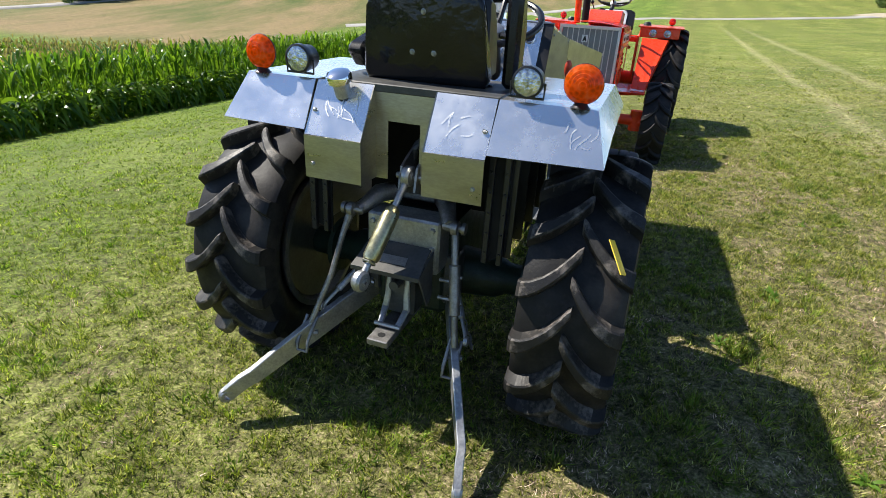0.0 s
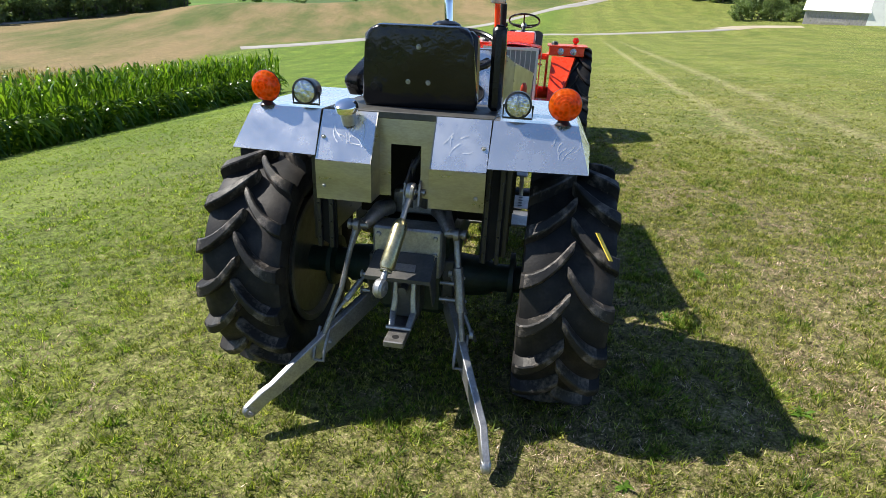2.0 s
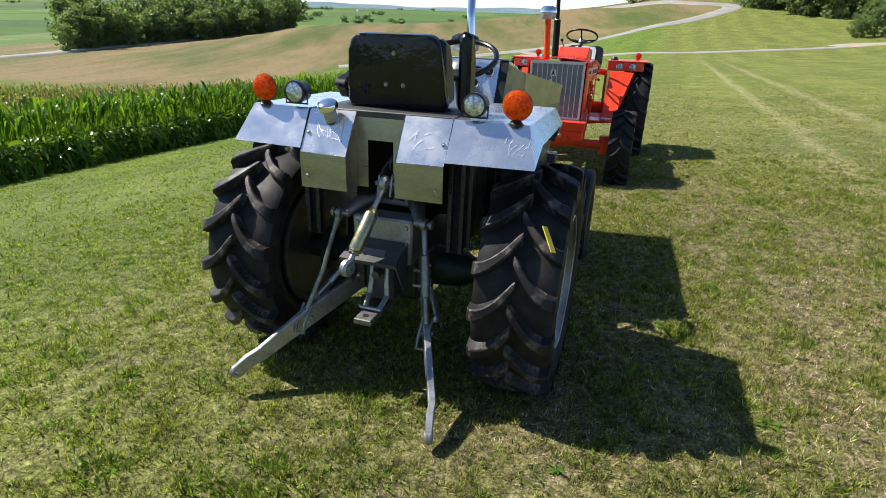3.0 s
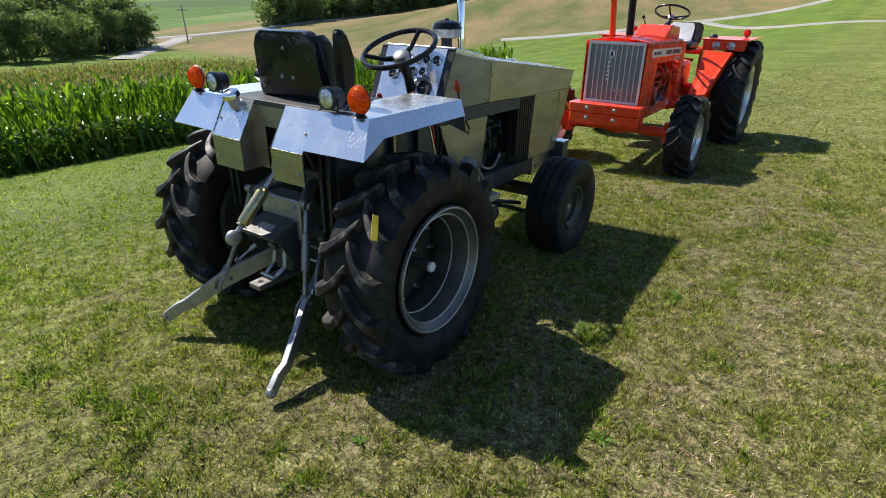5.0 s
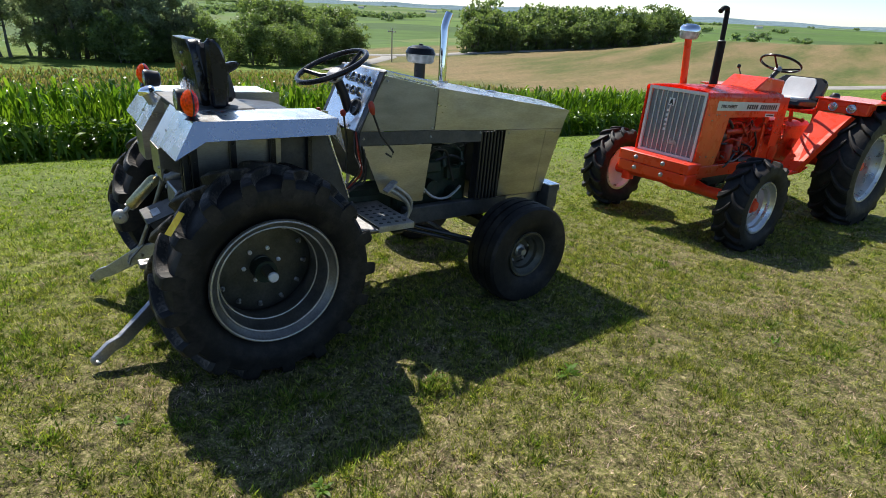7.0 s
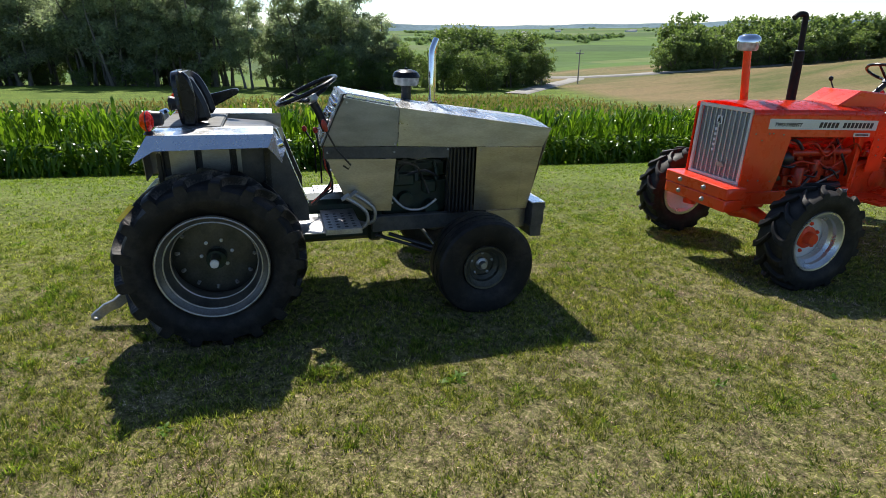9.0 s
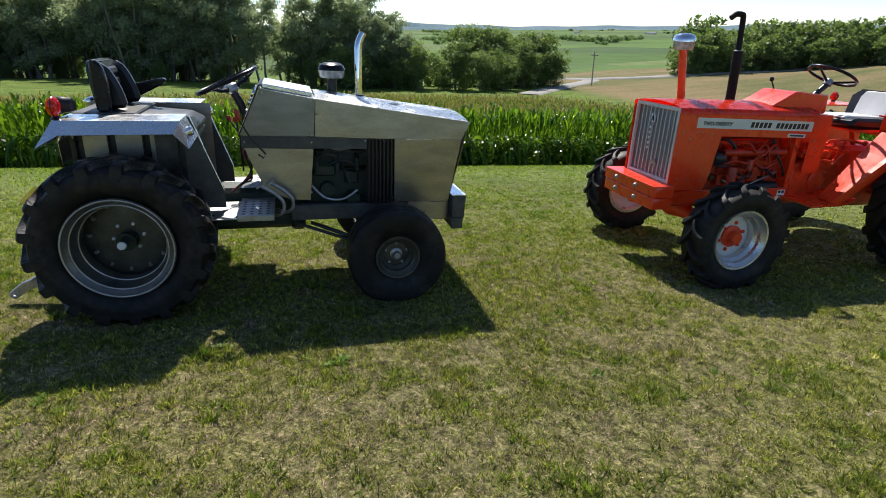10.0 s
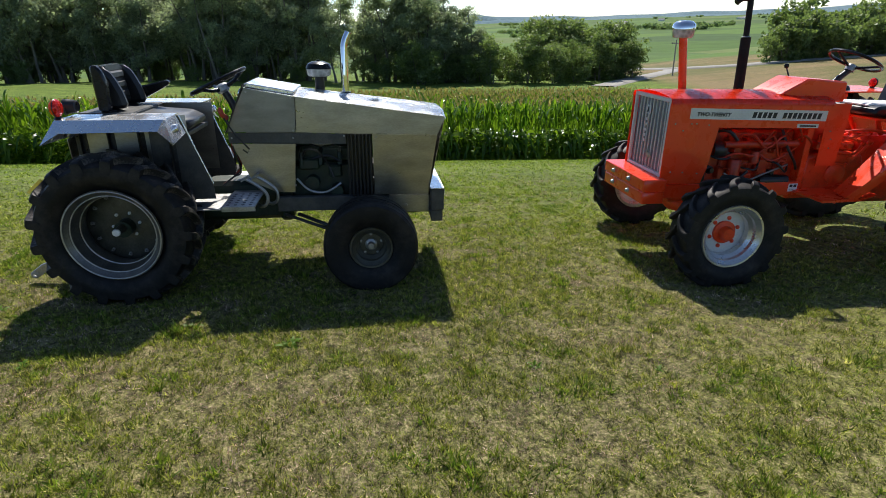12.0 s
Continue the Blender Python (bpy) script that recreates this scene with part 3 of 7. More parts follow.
def scatter(name, templates, xs, ys, rng, mats, scale=(0.78, 0.93), sink=0.0, zs=None):
    VV, FF, MM, o = [], [], [], 0
    z = terrain(xs, ys) if zs is None else zs
    pick = rng.integers(0, len(templates), len(xs))
    for ti, (v, f, m) in enumerate(templates):
        idx = np.nonzero(pick == ti)[0]
        if not len(idx):
            continue
        a, s = rng.uniform(0, 2 * math.pi, len(idx)), rng.uniform(*scale, len(idx))
        c, sn = np.cos(a)[:, None], np.sin(a)[:, None]
        X = (v[None, :, 0] * c - v[None, :, 1] * sn) * s[:, None] + xs[idx][:, None]
        Y = (v[None, :, 0] * sn + v[None, :, 1] * c) * s[:, None] + ys[idx][:, None]
        Z = v[None, :, 2] * s[:, None] + z[idx][:, None] - sink
        VV.append(np.stack([X, Y, Z], -1).reshape(-1, 3))
        FF.append((f[None] + (np.arange(len(idx)) * len(v))[:, None, None] + o).reshape(-1, f.shape[1]))
        MM.append(np.tile(m, len(idx)))
        o += len(idx) * len(v)
    me = cloud_mesh(name, np.concatenate(VV), np.concatenate(FF), mats)
    me.polygons.foreach_set("material_index", np.concatenate(MM).astype(np.int32))
    return me


def corn_edge(v):
    return 13.3 + 0.03 * v


def plant_corn():
    rng = np.random.default_rng(5)
    near = [corn_template(rng, True) for _ in range(7)]
    far = [corn_template(rng, False) for _ in range(5)]
    for name, tmpl, rows, step, size in (("corn_edge_rows", near, range(0, 6), 0.135, (0.80, 0.93)), ("corn_field", far, range(6, 42), 0.26, (0.76, 0.86))):
        xs, ys = [], []
        for k in rows:
            v = np.arange(-34 if k < 8 else -31 + (k - 8) * 1.1, 25.5 - 0.04 * k, step * (1 if k < 14 else 1.4))
            v = v + rng.normal(0, 0.04, len(v))
            u = corn_edge(v) + 0.76 * k + rng.normal(0, 0.05, len(v))
            xs.append(-0.935 * u + 0.362 * v)
            ys.append(0.362 * u + 0.935 * v)
        ob = new(name, scatter(name, tmpl, np.concatenate(xs), np.concatenate(ys), rng, [CORNLEAF, TASSEL], size, sink=0.03))
        tagged(ob, "tall green maize plants with brown tassels in rows", "corn", kind="stuff")


plant_corn()

BARK = surface("grey_brown_bark", (0.10, 0.088, 0.070), (0.22, 0.20, 0.165), (0.85, 0.95), 0.0, 3.0, 20.0, 0.8, 0.02, (1, 1, 0.25))
# pale grey-green: distance haze is mixed into the leaf colour
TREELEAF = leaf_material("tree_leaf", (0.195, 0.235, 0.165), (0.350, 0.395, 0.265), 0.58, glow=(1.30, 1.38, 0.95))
BUSHLEAF = leaf_material("bush_leaf", (0.105, 0.155, 0.064), (0.225, 0.285, 0.115), 0.5, glow=(1.35, 1.45, 0.75))


def leaf_crown(rng, lumps, count, size):
    """Leaves spread over the shells of many uneven lumps."""
    C, Rr = np.array([l[:3] for l in lumps]), np.array([l[3] for l in lumps])
    w = Rr ** 2
    i = rng.choice(len(lumps), count, p=w / w.sum())
    d = rng.normal(size=(count, 3))
    d /= np.linalg.norm(d, axis=1)[:, None]
    d[:, 2] = np.where(d[:, 2] < -0.45, -d[:, 2], d[:, 2])
    p = C[i] + d * (Rr[i] * rng.uniform(0.25, 1.45, count))[:, None] * np.array([1, 1, 0.85])
    a = rng.normal(size=(count, 3))
    a /= np.linalg.norm(a, axis=1)[:, None]
    b = np.cross(a, d + 0.6 * rng.normal(size=(count, 3)))
    b /= np.linalg.norm(b, axis=1)[:, None] + 1e-9
    s = size * rng.uniform(0.6, 1.4, count)[:, None]
    q = np.stack([p - a * s * 0.9, p + a * s * 0.6 + b * s * 0.7, p + a * s * 0.6 - b * s * 0.7], 1).reshape(-1, 3)
    return q, np.arange(3 * count).reshape(-1, 3)


def tree(name, seed, height, spread, bare, leaves, size, mat, label, stems=3):
    """A tree of a few stems: upright limbs above the bare foot, small lumps of leaves along them with gaps between."""
    rng = np.random.default_rng(seed)
    ob = thing(name, Matrix(), label, name.replace("_", " "), "trees of the valley edge")
    bm = B()
    lumps = []
    for sidx in range(stems):
        turn = sidx * 6.28 / stems + rng.uniform(0, 1.2)
        wide = (0.14 if stems > 1 else 0.0) * spread
        x, y, lx, ly = wide * math.cos(turn), wide * math.sin(turn), math.cos(turn), math.sin(turn)
        tall = height * (0.9 if sidx == 0 else rng.uniform(0.66, 0.86))
        pts, rad = [], []
        for i in range(7):
            t = i / 6
            pts.append((x, y, t * tall - 0.3))
            rad.append(height * 0.0150 * (1 - 0.86 * t) * (1.35 if i == 0 else 1))
            step = spread * (0.055 if stems > 1 else 0.0)
            x += lx * step + rng.normal(0, height * 0.009)
            y += ly * step + rng.normal(0, height * 0.009)
        tube(bm, pts, rad, 6)
        n = 9
        for k in range(n):
            t = min(bare + (0.96 - bare) * (k + rng.uniform(0, 0.9)) / n, 0.97)
            base = Vector(pts[min(int(t * 6), 5)]).lerp(Vector(pts[min(int(t * 6) + 1, 6)]), t * 6 % 1)
            a = rng.uniform(0, 6.28)
            body = math.sin(math.pi * min(1.0, 0.12 + 0.88 * (t - bare) / (1.0 - bare)))
            L = spread * (0.30 + 0.50 * body) * rng.uniform(0.6, 1.2)
            tip = base + Vector((math.cos(a) * L, math.sin(a) * L, L * rng.uniform(0.35, 1.0)))
            mid = base.lerp(tip, 0.5) + Vector((0, 0, -L * 0.05))
            r0 = height * 0.0045 * (1.1 - 0.6 * t)
            tube(bm, [base, mid, tip], [r0, r0 * 0.7, r0 * 0.25], 4)
            for f, sz in ((1.05, 0.26), (0.75, 0.26), (0.45, 0.20)):
                q = base.lerp(tip, f)
                lumps.append((q.x + rng.normal(0, 0.10 * spread), q.y + rng.normal(0, 0.10 * spread), q.z + rng.normal(0, 0.08 * spread), spread * sz * rng.uniform(0.6, 1.3)))
        lumps.append((x, y, tall * 0.99, spread * 0.22))
    part("trunk", bm, BARK, ob)
    v, f = leaf_crown(rng, lumps, leaves, size)
    crown = new("crown", cloud_mesh("crown", v, f, [mat]))
    crown.parent = ob
    return ob


def plant(kinds, spots):
    rng = random.Random(7)
    used = set()
    for k, x, y, s in spots:
        src = kinds[k]
        m = Matrix.Translation((x, y, stand_on(x, y) - 0.1)) @ Matrix.Rotation(rng.uniform(0, 6.28), 4, "Z")
        if k not in used:
            used.add(k)
            src.matrix_basis = m
            src.scale = (s, s, s * rng.uniform(0.92, 1.08))
        else:
            o = copy_thing(src, m)
            o.scale = (s * rng.uniform(0.9, 1.1), s * rng.uniform(0.9, 1.1), s * rng.uniform(0.92, 1.1))


KINDS = {
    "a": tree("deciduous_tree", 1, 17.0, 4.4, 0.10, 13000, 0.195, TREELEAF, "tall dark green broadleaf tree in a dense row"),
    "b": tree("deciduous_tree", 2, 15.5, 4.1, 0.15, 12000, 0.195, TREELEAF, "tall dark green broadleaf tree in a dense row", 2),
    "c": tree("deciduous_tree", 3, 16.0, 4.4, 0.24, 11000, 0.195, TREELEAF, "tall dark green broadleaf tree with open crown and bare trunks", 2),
    "d": tree("bushy_tree", 4, 7.0, 2.8, 0.02, 5200, 0.165, BUSHLEAF, "low green bushy tree with leaves to the ground"),
    "e": tree("bushy_tree", 5, 5.6, 2.8, 0.02, 4600, 0.165, BUSHLEAF, "low green bushy tree with leaves to the ground"),
    "f": tree("bushy_tree", 6, 7.5, 3.0, 0.03, 1700, 0.31, BUSHLEAF, "low dark green tree in a distant wood"),
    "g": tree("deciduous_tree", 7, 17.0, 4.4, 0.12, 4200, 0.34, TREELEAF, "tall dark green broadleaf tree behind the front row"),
}


def polar(az, r):
    return r * math.cos(radians(az)), r * math.sin(radians(az))


def tree_spots():
    rng = random.Random(11)
    out = []
    for i in range(24):
        az = 206 - i * 2.0 + rng.uniform(-0.6, 0.6)
        r = 128 - 38 * min(1, i / 23) + rng.uniform(-6, 8)
        low = 0.80 if i > 21 else 1.0
        out.append((rng.choice("abac"), *polar(az, r), low * rng.uniform(0.95, 1.15)))
        if i > 20:
            continue
        out.append((rng.choice("gc"), *polar(az + 0.9, r + 4), low * rng.uniform(0.85, 1.05)))
        out.append(("g", *polar(az + 1, r + 14), low * rng.uniform(1.0, 1.2)))
        if i % 3 != 1:
            out.append((rng.choice("de"), *polar(az + 0.7, r - 3), rng.uniform(0.35, 0.6)))
        for off in (-0.4, 0.6):
            out.append((rng.choice("de"), *polar(az + off, r + 8), rng.uniform(0.6, 1.0)))
    for az, r, sc in ((158.4, 91, 0.86), (156.9, 89, 0.98), (155.4, 92, 1.02), (154.0, 88, 1.0), (152.6, 91, 0.96), (151.3, 88, 0.82), (150.0, 90, 0.74), (148.6, 88, 0.64)):
        out.append((rng.choice("abc"), *polar(az, r), sc))
        out.append((rng.choice("de"), *polar(az + 0.5, r - 3), rng.uniform(0.5, 0.8)))
        out.append((rng.choice("de"), *polar(az - 0.3, r + 5), rng.uniform(0.6, 0.9)))
    for i in range(24):
        az = 155 - i * 0.93 + rng.uniform(-0.35, 0.35)
        r = 84 + rng.uniform(-3, 10) + i * 0.35
        out.append((rng.choice("dde"), *polar(az, r), rng.uniform(0.8, 1.12)))
    for i in range(10):
        out.append(("d", *polar(143 - i * 0.95 + rng.uniform(-0.3, 0.3), 99 + rng.uniform(0, 8)), rng.uniform(1.15, 1.4)))
    for i in range(34):
        az = 122.9 - i * 0.56 + rng.uniform(-0.2, 0.2)
        r = 150 + i * 2.0 + rng.uniform(-4, 10)
        out.append(("f", *polar(az, r), rng.uniform(1.25, 1.75) * (0.75 if i % 4 == 0 else 1)))
        out.append(("f", *polar(az + 0.2, r - 9), rng.uniform(0.7, 1.2)))
    for k in range(15):
        az = 63.0 - k * 0.85 + rng.uniform(-0.3, 0.3)
        if k not in (2, 9):
            out.append(("f", *polar(az, 140 + rng.uniform(-5, 8) - 2.4 * k), rng.uniform(0.8, 1.3)))
            out.append(("f", *polar(az + 0.5, 141 + rng.uniform(-3, 8)), rng.uniform(1.2, 1.7)))
    out.append(("f", *polar(73.0, 165), 0.9))
    for az, r, sc in ((55.4, 93, 0.55), (54.2, 96, 0.8), (52.9, 94, 0.62), (51.4, 93, 0.45)):
        out.append(("e", *polar(az, r), sc))
    return out


plant(KINDS, tree_spots())


# ---- far country ----
def far_country():
    rng = np.random.default_rng(21)
    lumps = [(*(rng.normal(0, 5, 2)), rng.uniform(1.0, 3.5), rng.uniform(2.0, 4.5)) for _ in range(8)]
    tm = []
    for _ in range(3):
        v, f = leaf_crown(rng, lumps, 520, 1.3)
        tm.append((v, f, np.zeros(len(f))))
    az, r = rng.uniform(88, 165, 60), np.exp(rng.uniform(math.log(1000), math.log(3600), 60))
    x, y = r * np.cos(np.radians(az)), r * np.sin(np.radians(az))
    # hedgerows and woods stand in broken lines
    x2, y2 = [], []
    for k in range(16):
        a, rr, d = rng.uniform(95, 160), np.exp(rng.uniform(math.log(900), math.log(3200))), rng.uniform(0, 3.14)
        n = rng.integers(5, 14)
        t = np.arange(n) * 13.0
        x2.append(rr * math.cos(radians(a)) + t * math.cos(d) * 1.5)
        y2.append(rr * math.sin(radians(a)) + t * math.sin(d) * 0.5)
    x, y = np.concatenate([x, *x2]), np.concatenate([y, *y2])
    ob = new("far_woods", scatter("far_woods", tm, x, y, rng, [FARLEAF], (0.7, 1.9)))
    tagged(ob, "distant clumps of trees and hedgerows among green fields", "woods", kind="stuff")
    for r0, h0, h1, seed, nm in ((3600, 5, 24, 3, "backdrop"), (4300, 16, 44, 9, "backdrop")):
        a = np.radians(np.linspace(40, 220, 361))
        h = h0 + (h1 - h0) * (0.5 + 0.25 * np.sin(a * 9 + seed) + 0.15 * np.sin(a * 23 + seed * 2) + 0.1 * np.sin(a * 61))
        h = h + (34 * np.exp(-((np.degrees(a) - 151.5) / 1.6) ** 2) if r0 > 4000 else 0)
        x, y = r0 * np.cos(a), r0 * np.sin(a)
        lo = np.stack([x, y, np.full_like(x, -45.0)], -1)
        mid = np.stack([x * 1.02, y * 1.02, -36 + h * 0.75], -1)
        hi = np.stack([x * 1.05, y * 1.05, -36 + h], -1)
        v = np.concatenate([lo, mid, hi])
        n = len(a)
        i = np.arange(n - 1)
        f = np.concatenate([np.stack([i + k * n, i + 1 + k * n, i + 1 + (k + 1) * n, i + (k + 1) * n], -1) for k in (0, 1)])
        tagged(new(nm, cloud_mesh(nm, v, f, [FARRIDGE])), "wooded ridge on the horizon, tinted blue-green for haze", "hills", kind="structure")


# leaf colour lightened and blued to hold the haze of the plain
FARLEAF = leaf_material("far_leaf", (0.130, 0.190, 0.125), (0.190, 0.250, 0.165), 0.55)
# ridge colour carries the blue of the haze in front of it
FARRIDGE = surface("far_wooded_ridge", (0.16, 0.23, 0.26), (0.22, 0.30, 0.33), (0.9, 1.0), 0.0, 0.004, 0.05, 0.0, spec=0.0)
far_country()


# ---- white barn up the slope ----
BARNWHITE = surface("white_painted_metal", (0.76, 0.76, 0.74), (0.84, 0.84, 0.82), (0.4, 0.6), 0.0, 1.5, 20.0, 0.1, 0.002)
BARNGREY = surface("weathered_grey_boards", (0.26, 0.24, 0.23), (0.40, 0.38, 0.36), (0.75, 0.9), 0.0, 2.0, 14.0, 0.4, 0.006, (1, 1, 0.2))
TIMBER = surface("grey_timber", (0.30, 0.28, 0.25), (0.42, 0.40, 0.36), (0.7, 0.9), 0.0, 3.0, 30.0, 0.4, 0.004)


def white_barn():
    c = Vector((61.4, 64.2, stand_on(61.4, 64.2)))
    a = math.degrees(math.atan2(c.y, c.x)) - 90
    ob = thing("barn", Matrix.Translation(c) @ pose(0, 0, 0, 0, 0, a), "white metal barn with low grey board wall", "barn")
    first = None
    for k in range(16):
        p = pose(-6.7 + k * 0.42, 0, 0)
        if first is None:
            bm = B()
            box(bm, 0.0, 0.40, 0.0, 0.05, -0.6, 1.52, 0.008)
            first = part("wall_board", bm, BARNGREY, ob)
            first.matrix_basis = p
        else:
            again(first, p)
    bm = B()
    sheet(bm, [(-7.0, -0.25, 1.42), (0.15, -0.25, 1.42), (0.15, 5.2, 6.2), (-7.0, 5.2, 6.2)], 0.06)
    part("roof", bm, BARNWHITE, ob, "white metal roof")
    bm = B()
    prism(bm, [(0.0, -0.6), (12.0, -0.6), (12.0, 5.6), (6.0, 8.2), (0.0, 5.6)], 1, 0.0, 0.12)
    part("gable_wall", bm, BARNWHITE, ob, "white gable wall")
    bm = B()
    prism(bm, [(0.12, -0.6), (10.0, -0.6), (10.0, 6.0), (5.2, 6.1), (0.12, 1.6)], 0, -6.7, -6.6)
    part("end_wall", bm, BARNGREY, ob)
    tr = thing("timber_stack", Matrix.Translation(c) @ pose(0, 0, 0, 0, 0, a) @ pose(-3.4, -0.7, 0.0), "low stack of pale timber beside the barn wall", "timber")
    for k in range(3):
        bm = B()
        box(bm, -1.6, 1.7, -0.15 + k * 0.1, -0.06 + k * 0.1, 0.12, 0.30, 0.01)
        part("timber", bm, TIMBER, tr)
    for x in (-1.4, 1.4):
        bm = B()
        box(bm, x - 0.1, x + 0.1, -0.2, 0.2, -0.15, 0.12, 0.01)
        part("bearer", bm, TIMBER, tr)


white_barn()


def far_farmsteads():
    first = None
    for az, r, turn, sc in ((127.2, 2150, 20, 1.0), (127.7, 2190, 80, 0.8), (134.0, 2400, 50, 1.0), (137.1, 2050, 10, 0.9), (143.6, 2300, 35, 1.1), (112.5, 2500, 15, 1.2), (104.6, 2300, 70, 1.0), (98.4, 2450, 40, 1.1), (114.3, 1900, 60, 0.8)):
        x, y = polar(az, r)
        m = Matrix.Translation((x, y, stand_on(x, y))) @ pose(0, 0, 0, 0, 0, turn) @ Matrix.Scale(sc, 4)
        if first is None:
            first = thing("farm_building", m, "distant white farm building among green fields", "farm building", "farmsteads of the plain")
            bm = B()
            prism(bm, [(-6, -1), (6, -1), (6, 5), (0, 8.5), (-6, 5)], 0, -11, 11)
            part("wall", bm, BARNWHITE, first)
            bm = B()
            for k in (-1, 1):
                sheet(bm, [(-11.6, k * 6.6, 4.8), (11.6, k * 6.6, 4.8), (11.6, 0, 8.9), (-11.6, 0, 8.9)], 0.2)
            part("roof", bm, BARNGREY, first, "grey metal roof")
        else:
            copy_thing(first, m)


far_farmsteads()
SAND = surface("bare_sandy_soil", (0.34, 0.28, 0.19), (0.46, 0.39, 0.28), (0.85, 0.95), 0.0, 0.5, 6.0, 0.3, 0.01)
strip_on_ground("trim_bare_soil", [(43.5, 65.2), (47, 67.5), (50.5, 66.8), (53.5, 64.8)], 3.2, SAND, "bare sandy patch in the lawn", 0.03)


# ---- utility pole by the country road ----
def utility_pole(x, y, h):
    ob = thing("utility_pole", Matrix.Translation((x, y, stand_on(x, y) - 0.3)), "weathered grey wooden utility pole by the road", "utility pole")
    bm = B()
    tube(bm, [(0, 0, 0), (0, 0, h * 0.6), (0.03, 0, h)], [0.12, 0.10, 0.085], 10)
    part("pole", bm, TIMBER, ob)
    bm = B()
    box(bm, -0.9, 0.9, -0.06, 0.06, h - 0.7, h - 0.55, 0.01)
    part("crossarm", bm, TIMBER, ob)
    for k in (-0.8, -0.3, 0.8):
        bm = B()
        lathe(bm, [(0, 0.16), (0.05, 0.15), (0.06, 0.06), (0.03, 0.0)], 10, Matrix.Translation((k, 0, h - 0.55)) @ pose(0, 0, 0, 0, -90, 0))
        part("insulator", bm, WHITE, ob)


utility_pole(-66.6, 79.5, 6.0)


# ---- wheels ----
def lug_tyre(R, W, rim, lug_h=0.036):
    """The carcass of a farm tyre round the x axis."""
    bm = B()
    rc, h = R - lug_h, W / 2
    prof = []
    for x, r in ((-0.60, rim - 0.01), (-0.66, rim + 0.01), (-0.80, rim + 0.03), (-0.97, rim + (rc - rim) * 0.42), (-1.0, rim + (rc - rim) * 0.62), (-0.96, rc * 0.955), (-0.82, rc * 0.985), (-0.45, rc * 0.998), (0, rc),
                 (0.45, rc * 0.998), (0.82, rc * 0.985), (0.96, rc * 0.955), (1.0, rim + (rc - rim) * 0.62), (0.97, rim + (rc - rim) * 0.42), (0.80, rim + 0.03), (0.66, rim + 0.01), (0.60, rim - 0.01)):
        prof.append((r, x * h))
    lathe(bm, prof, 56)
    return bm


def lug_bar(R, W, lugs, lug_h, half, lean=0.27, lug_w=0.045):
    """One bar of the tread, from the middle to the shoulder."""
    bm = B()
    rc, h = R - lug_h, W / 2

    def at(x, rho, th):
        return bm.verts.new((x, -rho * math.cos(th), rho * math.sin(th)))
    rows = []
    for x, top, w in ((-0.05, 0.994, 0.70), (0.02, 1.0, 0.95), (0.16, 1.0, 1.0), (0.34, 1.0, 1.0), (0.55, 0.997, 1.02), (0.76, 0.989, 1.1), (0.93, 0.970, 1.2), (0.995, 0.950, 1.25), (1.015, 0.885, 0.95)):
        # steep at the middle, bending out to the shoulder
        f = 1.02 - (1.0 - min(1.0, max(0.0, x))) ** 1.9 + min(0.0, x) * 1.6
        th = -lean * f + lean * 0.5
        dt = lug_w * w / 2 / R
        last = x > 1.0
        rb = rc * (0.86 if last else (0.93 if x > 0.9 else 0.975))
        rt = R * top if not last else rc * 0.90
        xx, xt = half * h * x, half * h * (x if not last else 1.005)
        rows.append([at(xx, rb, th + dt * 1.4), at(xt, rt, th + dt), at(xt, rt, th - dt), at(xx, rb, th - dt * 1.4)])
    for a, b in zip(rows, rows[1:]):
        for i in range(3):
            bm.faces.new((a[i], a[i + 1], b[i + 1], b[i]))
    bm.faces.new(rows[0])
    bm.faces.new(rows[-1][::-1])
    tops = [e for r in rows[:-1] for e in r[1].link_edges if e.other_vert(r[1]) in [q[1] for q in rows]] + [e for r in rows[:-1] for e in r[2].link_edges if e.other_vert(r[2]) in [q[2] for q in rows]]
    bmesh.ops.bevel(bm, geom=list(set(tops)), offset=0.005, segments=1, affect="EDGES")
    return bm


def rib_tyre(R, W, rim):
    bm = B()
    h = W / 2
    g = 0.012
    tread = []
    for x0, x1 in ((-0.86, -0.50), (-0.44, -0.06), (0.06, 0.44), (0.50, 0.86)):
        for x in (x0, x1):
            tread.append((R - 0.010 * abs(x) ** 2, x * h))
        tread.append((R - g, (x1 + 0.012) * h))
        tread.append((R - g, (x1 + 0.045) * h))
    tread = tread[:-2]
    left = [(rim - 0.01, -0.55 * h), (rim + 0.012, -0.62 * h), (rim + 0.03, -0.80 * h), (rim + (R - rim) * 0.5, -1.0 * h), (R * 0.93, -0.97 * h)]
    lathe(bm, left + tread + [(r, -x) for r, x in left[::-1]], 56)
    return bm


